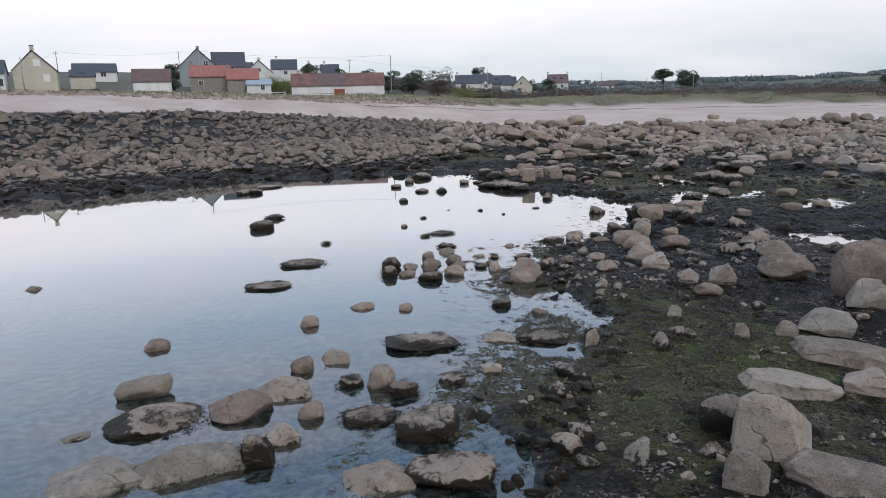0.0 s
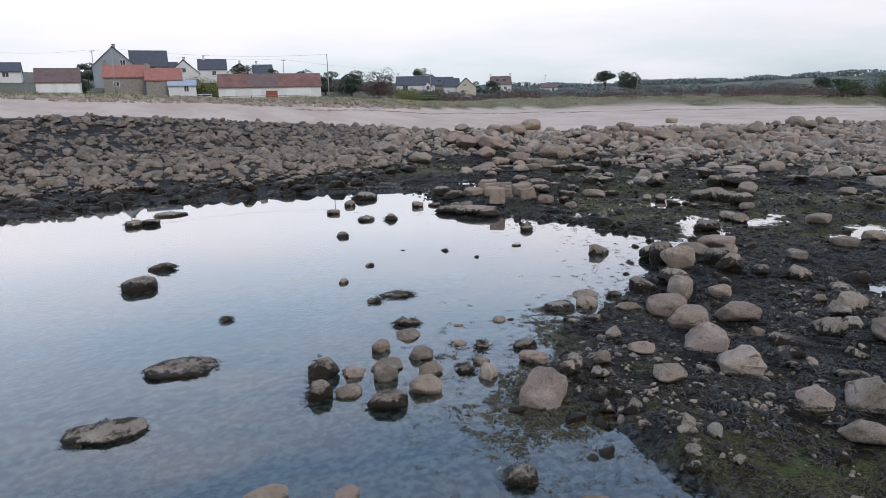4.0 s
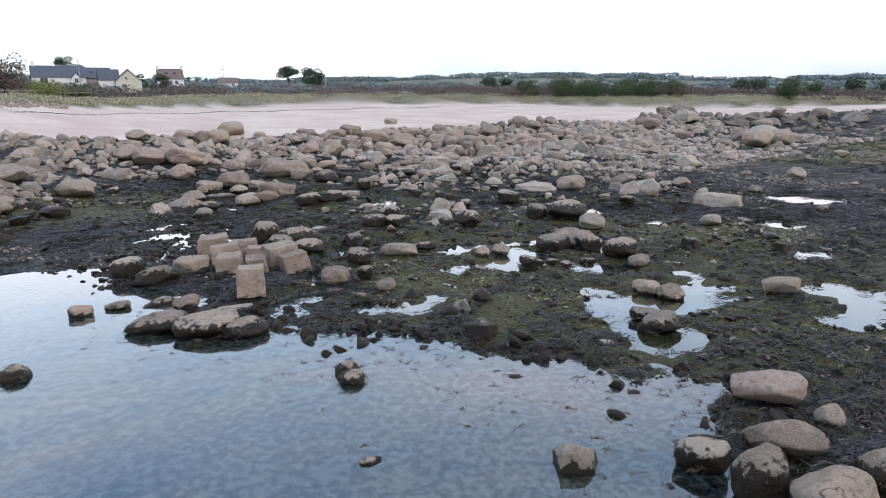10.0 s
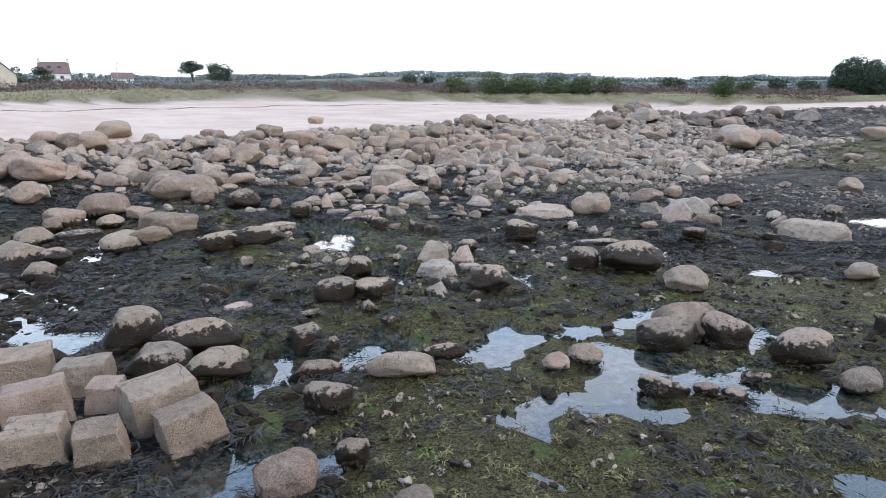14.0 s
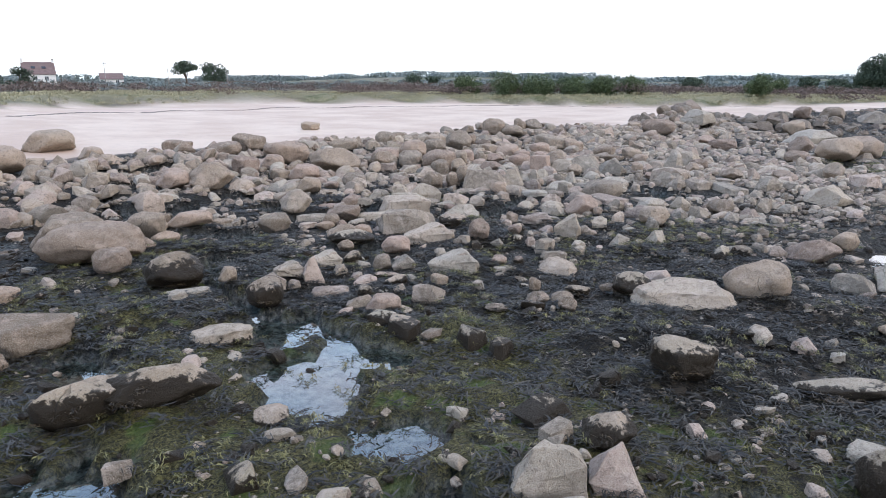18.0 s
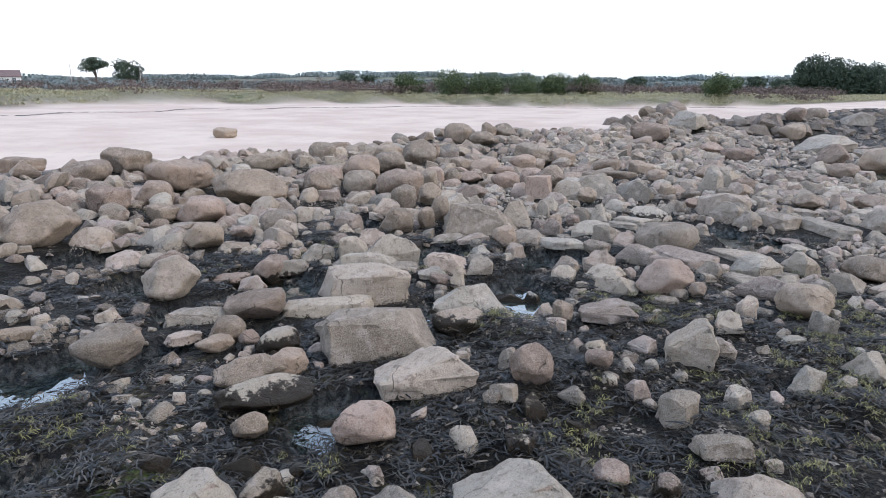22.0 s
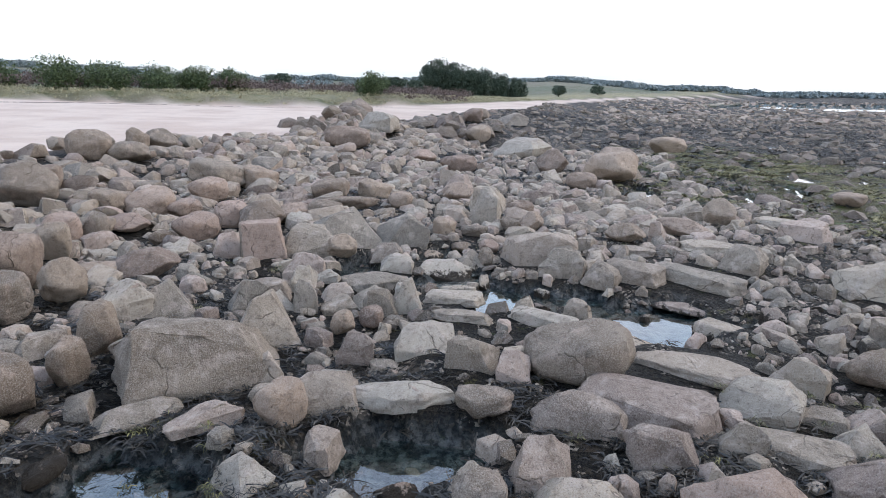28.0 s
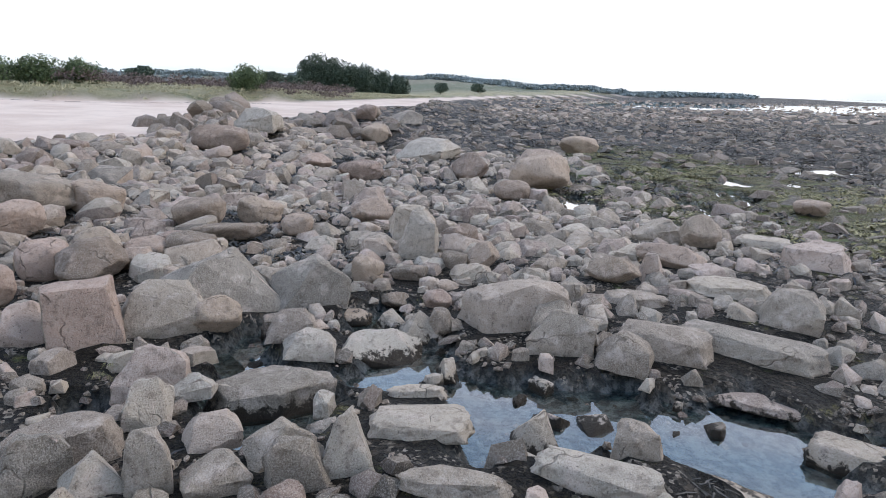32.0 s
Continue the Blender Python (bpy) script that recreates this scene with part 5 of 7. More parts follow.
boulder(70.21, 106.10, 2.11, 1.76, 1.20, -67)
boulder(35.64, 106.13, 3.20, 2.64, 1.67, -16)
boulder(65.64, 106.33, 2.43, 2.01, 1.15, -50)
boulder(42.89, 106.48, 2.55, 2.11, 1.17, -27)
boulder(53.30, 106.48, 2.11, 1.75, 1.30, -48)
boulder(94.41, 106.80, 4.32, 1.98, 1.62, -67)
boulder(13.80, 106.99, 2.75, 2.75, 1.44, -7)
boulder(41.32, 107.24, 1.57, 1.32, 0.80, -23)
block(105.77, 107.30, 4.21, 4.00, 1.90, -92)
boulder(33.48, 107.32, 2.21, 2.21, 1.14, -16)
boulder(17.74, 107.34, 2.80, 2.80, 1.44, -25)
boulder(50.87, 107.49, 1.71, 1.43, 1.28, -29)
boulder(73.75, 107.49, 3.61, 2.96, 1.51, -50)
boulder(64.58, 107.59, 2.02, 1.68, 0.97, -46)
boulder(46.95, 108.54, 4.33, 3.54, 1.72, -29)
boulder(34.63, 109.07, 1.77, 1.48, 1.35, -23)
boulder(39.74, 109.24, 2.14, 1.79, 1.29, -21)
boulder(55.95, 109.27, 2.51, 2.08, 1.61, -45)
boulder(53.07, 109.51, 2.51, 2.09, 1.01, -43)
boulder(42.21, 109.94, 2.04, 1.71, 1.18, -21)
boulder(59.53, 110.27, 2.51, 2.08, 1.41, -39)
boulder(63.56, 111.02, 2.84, 2.36, 1.87, -55)
boulder(96.18, 111.19, 1.76, 1.76, 0.74, -73)
boulder(65.35, 112.46, 2.53, 2.12, 1.25, -45)
boulder(66.86, 112.83, 1.71, 1.43, 1.29, -53)
boulder(86.36, 112.89, 1.87, 1.87, 0.78, -65)
boulder(45.21, 112.95, 3.91, 3.91, 1.64, -34)
boulder(62.56, 113.53, 2.43, 2.43, 1.02, -58)
boulder(51.71, 113.78, 2.86, 1.13, 0.95, -30)
boulder(75.77, 114.73, 2.65, 2.21, 1.23, -44)
boulder(57.30, 114.95, 2.14, 1.79, 1.33, -35)
boulder(23.59, 115.23, 2.24, 1.88, 1.59, -10)
boulder(25.32, 115.54, 3.11, 2.60, 1.57, -19)
boulder(80.71, 115.80, 2.51, 2.09, 1.55, -55)
boulder(41.43, 116.08, 2.64, 2.64, 1.11, -37)
boulder(78.85, 116.34, 1.60, 1.60, 1.68, -70)
boulder(74.86, 116.89, 2.88, 2.39, 1.66, -47)
boulder(17.03, 117.78, 2.66, 2.66, 1.12, -3)
boulder(44.57, 118.11, 3.09, 2.57, 1.40, -27)
boulder(22.37, 119.13, 3.05, 3.05, 1.28, -10)
boulder(32.14, 119.85, 1.80, 1.80, 0.88, 5)
boulder(40.47, 123.73, 2.83, 2.35, 1.06, -12)
boulder(31.38, 129.27, 4.49, 3.74, 1.78, -12)
boulder(62.56, 136.73, 2.46, 2.46, 1.03, -21)

# ---- stones past counting ----
def corridor(x0, x1, y0, y1, gate=None):
    """Anywhere on the flats; gate(x, y) thins it out."""
    def region(rng, count):
        out = np.empty((0, 2))
        while len(out) < count:
            p = np.stack((rng.uniform(x0, x1, count), rng.uniform(y0, y1, count)), -1)
            z, sd, gr, pl = land(p[:, 0], p[:, 1])
            ok = (sd < 0.25) & (gr < 0.1) & (pl < 0.5) & ((z > 0.02) | (rng.rand(count) < 0.14))
            if gate is not None:
                ok &= rng.rand(count) < gate(p[:, 0], p[:, 1])
            out = np.concatenate((out, p[ok]))
        return out[:count]
    return region


def patchy(scale, seed, lo=0.45, hi=0.6):
    return lambda x, y: smooth(lo, hi, fbm(x, y, scale, seed))


strew(corridor(38, 66, 78, 100), 420, (0.3, 0.95), 71, (block, slab))
scatter("shore_stones", "loose granite stones between the wrack beds", corridor(19, 42, 66, 98, lambda x, y: 1 - 0.92 * np.clip(bed(x, y), 0, 1)), 120, (0.28, 0.7), 72, ("block", "round"), granite_shore, lo=3)
scatter("shore_stones", "brown stones lying in the weed beside the pool", corridor(0, 24, 9, 46), 240, (0.22, 0.7), 73, ("block", "round"), granite_weedy, lo=3)
scatter("boulder_bank", "brown boulders heaped along the pool's far bank", bank_region(-110, 6, -0.03, 0.5), 3400, (0.45, 1.4), 1, ("block", "round"), granite_weedy2)
scatter("boulder_bank", "tan boulders heaped along the upper bank", bank_region(-110, 8, 0.35, 1.0), 3000, (0.5, 1.5), 11, ("block", "round"), granite_dark, lo=1)
scatter("beach_boulders", "rounded boulders heaped below the beach", bank_region(4, 112, 0.1, 1.0), 1500, (0.5, 1.9), 2, ("round", "block"), granite_bank, lo=2)
scatter("broken_rock", "broken granite heaped over the flats", corridor(26, 110, 78, 116, lambda x, y: smooth(0, 9, y - 76) * np.maximum(smooth(62, 67, x), smooth(97, 101, y) * smooth(26, 34, x))), 1500, (0.5, 1.6), 4, ("block", "slab", "block"), granite_shore, lo=3)
# dark granite on this small rubble paints shade into the gaps between blocks
scatter("broken_rock", "small broken granite between the large blocks", corridor(24, 95, 72, 118, lambda x, y: (0.15 + 0.85 * np.maximum(smooth(40, 48, x), smooth(90, 96, y))) * (1 - 0.8 * np.clip(bed(x, y), 0, 1))), 7500, (0.12, 0.6), 5, ("block", "round"), granite_dark, lo=1)
scatter("shore_stones", "scattered granite stones among dark weed", corridor(0, 60, 8, 100, patchy(7, 2.2)), 650, (0.3, 1.1), 3, ("block", "round", "slab"), granite_weedy, lo=2)
scatter("shore_pebbles", "pale pebbles and cobbles strewn over the flats", corridor(-2, 60, 9, 98, lambda x, y: patchy(4, 6.1)(x, y) * (1 - 0.9 * np.clip(bed(x, y), 0, 1))), 12000, (0.06, 0.26), 6, ("block", "block", "round"), granite_shore, lo=1)
scatter("outer_rocks", "dark low rocks of the outer tidal flat", corridor(75, 260, 10, 112), 4200, (0.35, 1.9), 7, ("block", "slab", "block"), granite_dark, lo=1, flatness=(0.3, 0.6))
scatter("outer_rocks", "far rocks out on the tidal flat", corridor(200, 700, -260, 80), 2200, (0.8, 3.6), 8, ("block", "slab", "round"), granite_bank, lo=1, flatness=(0.25, 0.5))
scatter("pool_stones", "small stones lying in the shallow pool", flats_region(-30, 12, 8, 66, True), 420, (0.08, 0.5), 9, ("round", "block"), granite_shore, sink=0.15, lo=1)
scatter("broken_rock", "fist-sized to head-sized granite rubble between the blocks", corridor(40, 84, 74, 108, lambda x, y: smooth(46, 54, x)), 2200, (0.28, 0.85), 13, ("block", "slab"), granite_shore, lo=2)
# gravel is coloured dark as well, so the gap shade sits in its colour
scatter("shore_gravel", "gravel and shingle darkened as gap shade between the broken rocks", corridor(36, 80, 74, 104), 9000, (0.05, 0.2), 14, ("block",), granite_dark, lo=1)
channel = lambda rng, count: np.stack((np.interp(yy := rng.uniform(64, 104, count), (62, 70, 76, 84, 92, 106), (4, 8, 12.5, 15, 17, 25)) + rng.normal(0, 3.2, count), yy), -1)
scatter("channel_stones", "small weedy stones standing in the shallow channel", channel, 2600, (0.1, 0.45), 15, ("block", "round"), granite_weedy, sink=0.2, lo=1)
scatter("shore_stones", "mid-sized stones lying in the wrack beds", corridor(20, 48, 66, 98, lambda x, y: 1 - 0.92 * np.clip(bed(x, y), 0, 1)), 260, (0.25, 0.7), 16, ("block", "round", "slab"), granite_shore, lo=2)
scatter("weedy_stones", "dark weedy cobbles scattered over the green flat", corridor(6, 36, 40, 72), 1800, (0.1, 0.45), 17, ("block", "round"), granite_weedy, lo=1)
edge_strip = lambda rng, count: np.stack((pool_edge(yy := rng.uniform(9, 62, count)) + 1.5 - np.abs(rng.normal(0, 3.2, count)), yy), -1)
scatter("weedy_stones", "small weed-covered stones along the pool's shallow edge", edge_strip, 900, (0.1, 0.55), 12, ("round", "block"), granite_weedy, sink=0.1, lo=2)
outcrop = lambda rng, count: np.concatenate((rng.normal((108, 112), (5, 3), (count // 2, 2)), rng.normal((123, 101), (5, 4), (count - count // 2, 2))))
scatter("dark_outcrop", "dark jointed outcrop of granite beside the sand", outcrop, 190, (0.8, 2.6), 10, ("block", "round"), granite_dark, lo=3, flatness=(0.5, 0.9))

# ---- seaweed ----
def strip_stuff(name, label, pts, zs, seed, fronds, length, width, lift, mat, category):
    """Bunches of drooping ribbons joined into one mesh."""
    rng = np.random.RandomState(seed)
    n = len(pts) * fronds
    base = np.repeat(np.column_stack((pts, zs)), fronds, 0)
    base[:, :2] += rng.normal(0, 0.16, (n, 2)) * length[1] / 0.5
    a = rng.rand(n) * 2 * np.pi
    L = rng.uniform(length[0], length[1], n)
    w = rng.uniform(width[0], width[1], n)
    up = rng.uniform(lift[0], lift[1], n)
    dx, dy = np.cos(a), np.sin(a)
    sx, sy = -dy, dx
    V = np.empty((n, 6, 3))
    for k, (r, h, ww) in enumerate(((0.0, 0.25, 0.7), (0.45, 1.0, 1.0), (1.0, 0.10, 0.4))):
        cx, cy = base[:, 0] + dx * L * r, base[:, 1] + dy * L * r
        bend = rng.normal(0, 0.12, n) * L * r
        cx, cy = cx + sx * bend, cy + sy * bend
        cz = base[:, 2] + up * h
        tw = rng.uniform(-0.4, 0.4, n) * w
        V[:, 2 * k] = np.column_stack((cx + sx * w * ww / 2, cy + sy * w * ww / 2, cz + tw))
        V[:, 2 * k + 1] = np.column_stack((cx - sx * w * ww / 2, cy - sy * w * ww / 2, cz - tw))
    idx0 = np.arange(n)[:, None, None] * 6
    q = np.array([[0, 1, 3, 2], [2, 3, 5, 4]])[None] + idx0
    F = q.reshape(-1, 4)
    V = V.reshape(-1, 3)
    me = bpy.data.meshes.new(name)
    me.vertices.add(len(V))
    me.vertices.foreach_set("co", V.ravel())
    me.loops.add(F.size)
    me.loops.foreach_set("vertex_index", F.ravel())
    me.polygons.add(len(F))
    me.polygons.foreach_set("loop_start", np.arange(0, F.size, 4))
    me.polygons.foreach_set("loop_total", np.full(len(F), 4))
    me.update(calc_edges=True)
    me.polygons.foreach_set("use_smooth", np.ones(len(F), bool))
    me.materials.append(mat)
    return tagged(new(name, me), label, category, kind="stuff")


def ribbon_material(name, dark, light, rough):
    m, n, l, b = material(name, rough, 0, 0.45)
    geo = n.new("ShaderNodeNewGeometry")
    v = math_node(n, l, "ADD", math_node(n, l, "MULTIPLY", geo.outputs["Random Per Island"], 0.6), math_node(n, l, "MULTIPLY", noise_node(n, l, geo.outputs["Position"], 0.8, 4), 0.5))
    l.new(mixrgb(n, l, step(n, l, v, 0.2, 0.85), dark, light), b.inputs["Base Color"])
    return m


wrack_mat = ribbon_material("wet_wrack", (0.004, 0.004, 0.004, 1), (0.042, 0.036, 0.026, 1), 0.45)
brown_mat = ribbon_material("brown_weed", (0.008, 0.006, 0.004, 1), (0.085, 0.06, 0.032, 1), 0.45)
olive_mat = ribbon_material("olive_weed", (0.012, 0.010, 0.005, 1), (0.12, 0.10, 0.045, 1), 0.5)
green_mat = ribbon_material("green_weed", (0.03, 0.03, 0.010, 1), (0.22, 0.20, 0.07, 1), 0.5)


def weed_places(rng, count, x0, x1, y0, y1, gate):
    p = corridor(x0, x1, y0, y1, gate)(rng, count)
    return p, land(p[:, 0], p[:, 1])[0] + 0.01


WR = np.random.RandomState(21)
wrack_gate = lambda x, y: np.clip(smooth(0.38, 0.52, fbm(x, y, 5.5, 12.0)) * 0.7 + 1.2 * bed(x, y), 0, 1) * (1 - 0.75 * np.clip(algae(x, y) - 0.3, 0, 1))
P_, Z_ = weed_places(WR, 12500, 3, 56, 24, 102, wrack_gate)
strip_stuff("wrack_bed", "dark wet bladder wrack lying in tangled beds", P_, Z_ + 0.10 * WR.rand(len(Z_)), 22, 16, (0.16, 0.42), (0.016, 0.038), (0.0, 0.05), wrack_mat, "seaweed")
P_, Z_ = weed_places(WR, 1800, -2, 24, 8, 42, patchy(4, 3.3, 0.4, 0.55))
strip_stuff("wrack_bed", "brown weed tangled over the pool's edge", P_, Z_, 23, 22, (0.1, 0.28), (0.012, 0.03), (0.02, 0.09), brown_mat, "seaweed")
P_, Z_ = weed_places(WR, 4000, 68, 190, 20, 108, wrack_gate)
strip_stuff("wrack_bed", "dark wrack over the outer flat", P_, Z_, 24, 12, (0.3, 0.7), (0.05, 0.12), (0.06, 0.2), wrack_mat, "seaweed")
P_, Z_ = weed_places(WR, 2300, 0, 125, 12, 96, lambda x, y: smooth(0.4, 0.75, algae(x, y)) * smooth(0.45, 0.6, fbm(x, y, 3.0, 7.7)))
strip_stuff("green_weed_bed", "yellow-green weed in low mats", P_, Z_, 25, 16, (0.08, 0.22), (0.012, 0.03), (0.01, 0.06), green_mat, "seaweed")
ep = edge_strip(WR, 900)
strip_stuff("wrack_bed", "olive-brown weed afloat in the shallows of the pool", ep, np.maximum(land(ep[:, 0], ep[:, 1])[0], -0.05) + 0.03, 26, 20, (0.06, 0.18), (0.008, 0.02), (0.0, 0.05), brown_mat, "seaweed")
shallows = lambda x, y: smooth(-4.5, -0.5, x - pool_edge(y)) * smooth(0.44, 0.56, fbm(x, y, 2.4, 71.0, 3)) * (y < 36)
sp_ = np.random.RandomState(77).uniform((-6, 8), (12, 36), (26000, 2))
sp_ = sp_[(WR.rand(len(sp_)) < shallows(sp_[:, 0], sp_[:, 1])) & (land(sp_[:, 0], sp_[:, 1])[0] < 0.1)][:3600]
strip_stuff("shallow_weed", "olive weed matted in the shallows beside the stones", sp_, np.maximum(land(sp_[:, 0], sp_[:, 1])[0], -0.035) + 0.02, 78, 18, (0.08, 0.24), (0.012, 0.03), (0.0, 0.05), olive_mat, "seaweed")
pp = corridor(18, 80, 62, 98, lambda x, y: bed(x, y) * smooth(0.5, 0.6, fbm(x, y, 2.2, 5.5)))(WR, 1300)
strip_stuff("green_weed_bed", "green and yellow weed sprinkled over the dark wrack", pp, land(pp[:, 0], pp[:, 1])[0] + 0.14, 27, 14, (0.06, 0.18), (0.009, 0.022), (0.02, 0.1), green_mat, "seaweed")
pp = corridor(72, 135, 58, 88, lambda x, y: smooth(0.3, 0.8, algae(x, y)) * smooth(0.48, 0.58, fbm(x, y, 5.0, 2.5)))(WR, 1700)
strip_stuff("green_weed_bed", "bright yellow-green weed over the outer flat", pp, land(pp[:, 0], pp[:, 1])[0] + 0.05, 28, 14, (0.15, 0.4), (0.03, 0.07), (0.02, 0.1), green_mat, "seaweed")
# skirts of wrack round the stones that carry it
SK = np.random.RandomState(31)
sk = []
for x, y, w in PLACED:
    if 28 < y < 104 and x < 50:
        for k in range(int(2 + w * 2.5)):
            a = SK.rand() * 6.283
            sk.append((x + math.cos(a) * w * 0.52, y + math.sin(a) * w * 0.46))
sk = np.array(sk)
ok = (land(sk[:, 0], sk[:, 1])[3] < 0.4) & (fbm(sk[:, 0], sk[:, 1], 8, 2.0) > 0.42)
sk = sk[ok]
tops = []
for x, y, z, w, d, h in COATED:
    for k in range(int(6 + w * 12)):
        a, rr = SK.rand() * 6.283, SK.rand() ** 0.5 * 0.5
        tops.append((x + math.cos(a) * rr * w, y + math.sin(a) * rr * d, max(z, 0) + h * max(0.05, 0.85 - 3.0 * rr * rr) * SK.uniform(0.5, 1.0)))
tops = np.array(tops)
strip_stuff("wrack_coat", "brown wrack draped over the weedy stones", tops[:, :2], tops[:, 2], 33, 18, (0.07, 0.2), (0.01, 0.024), (0.01, 0.06), brown_mat, "seaweed")
strip_stuff("wrack_skirt", "dark wrack hanging round the feet of the stones", sk, land(sk[:, 0], sk[:, 1])[0] + 0.06, 32, 20, (0.15, 0.35), (0.012, 0.03), (0.0, 0.1), wrack_mat, "seaweed")

# ---- parts and houses ----
def part(name, bm, mat, parent=None, label="", smooth_shade=False):
    """Links a bmesh as one mesh object under a thing or a part."""
    me = bpy.data.meshes.new(name)
    bm.to_mesh(me)
    bm.free()
    me.materials.append(mat)
    if smooth_shade:
        me.polygons.foreach_set("use_smooth", [True] * len(me.polygons))
    ob = new(name, me)
    if parent:
        ob.parent = parent
    if label:
        tagged(ob, label)
    return ob


def box(x0, x1, y0, y1, z0, z1, bevel=0.0, bm=None):
    bm = bm or bmesh.new()
    m = Matrix.Translation(((x0 + x1) / 2, (y0 + y1) / 2, (z0 + z1) / 2)) @ Matrix.Diagonal((x1 - x0, y1 - y0, z1 - z0, 1))
    r = bmesh.ops.create_cube(bm, size=1.0, matrix=m)
    if bevel:
        bmesh.ops.bevel(bm, geom=list({e for v in r["verts"] for e in v.link_edges}), offset=bevel, segments=1, affect="EDGES")
    return bm


def prism(profile, y0, y1, bm=None):
    """A profile in x and z drawn out along y."""
    bm = bm or bmesh.new()
    a = [bm.verts.new((x, y0, z)) for x, z in profile]
    b = [bm.verts.new((x, y1, z)) for x, z in profile]
    n = len(profile)
    for k in range(n):
        bm.faces.new((a[k], a[(k + 1) % n], b[(k + 1) % n], b[k]))
    bm.faces.new(a[::-1])
    bm.faces.new(b)
    bmesh.ops.recalc_face_normals(bm, faces=bm.faces)
    return bm


white_render = plain("white_render", (0.74, 0.72, 0.68), 0.85, 0.10, 0.6)
cream_render = plain("cream_render", (0.58, 0.53, 0.42), 0.85, 0.12, 0.6)
stone_render = plain("grey_stonework", (0.30, 0.27, 0.23), 0.9, 0.25, 2.0)
teal_render = plain("teal_cladding", (0.30, 0.33, 0.345), 0.8, 0.12, 0.8)
slate = plain("slate_roof", (0.075, 0.082, 0.095), 0.6, 0.25, 1.5)
red_tile = plain("red_tile_roof", (0.36, 0.15, 0.11), 0.75, 0.22, 1.5)
rust_tile = plain("rust_brown_roof", (0.20, 0.105, 0.085), 0.8, 0.35, 0.7)
brown_tile = plain("brown_tile_roof", (0.16, 0.11, 0.10), 0.75, 0.25, 1.2)
grey_sheet = plain("pale_sheet_roof", (0.36, 0.42, 0.48), 0.5, 0.15, 1.0)
glass_mat = plain("window_glass", (0.05, 0.06, 0.07), 0.08, 0.2, 0.8, 0.0)
frame_white = plain("white_frame", (0.78, 0.78, 0.76), 0.5, 0.06, 2.0)
red_door_mat = plain("red_brown_boards", (0.30, 0.09, 0.06), 0.7, 0.2, 2.0)
shutter_mat = plain("white_shutter", (0.80, 0.79, 0.75), 0.6, 0.05, 2.0)
pole_mat = plain("grey_pole", (0.36, 0.33, 0.30), 0.8, 0.2, 1.0)
wood_mat = plain("weathered_wood", (0.26, 0.22, 0.18), 0.85, 0.25, 2.0)


def window(parent, x, y, z, w, h, facing, shut=False):
    """A framed window, or a closed shutter, set 6 cm proud of the wall that faces -y (0), +x (1) or -x (-1)."""
    def turned(bm):
        if facing:
            bmesh.ops.rotate(bm, verts=bm.verts, cent=(0, 0, 0), matrix=Matrix.Rotation(facing * math.pi / 2, 3, "Z"))
        bmesh.ops.translate(bm, verts=bm.verts, vec=(x, y, z))
        return bm
    if shut:
        return part("shutter", turned(box(-w / 2, w / 2, -0.07, 0.02, 0, h, 0.015)), shutter_mat, parent, "closed white shutter")
    win = part("window", turned(box(-w / 2, w / 2, -0.03, 0.02, 0, h)), glass_mat, parent, "dark glazed window")
    fr = bmesh.new()
    for a, b, c, d in ((-w / 2 - 0.08, -w / 2, -0.08, h + 0.08), (w / 2, w / 2 + 0.08, -0.08, h + 0.08), (-w / 2, w / 2, h, h + 0.08), (-w / 2, w / 2, -0.08, 0), (-0.03, 0.03, 0, h)):
        box(a, b, -0.08, 0.02, c, d, 0, fr)
    part("frame", turned(fr), frame_white, win, "white window frame")
    return win


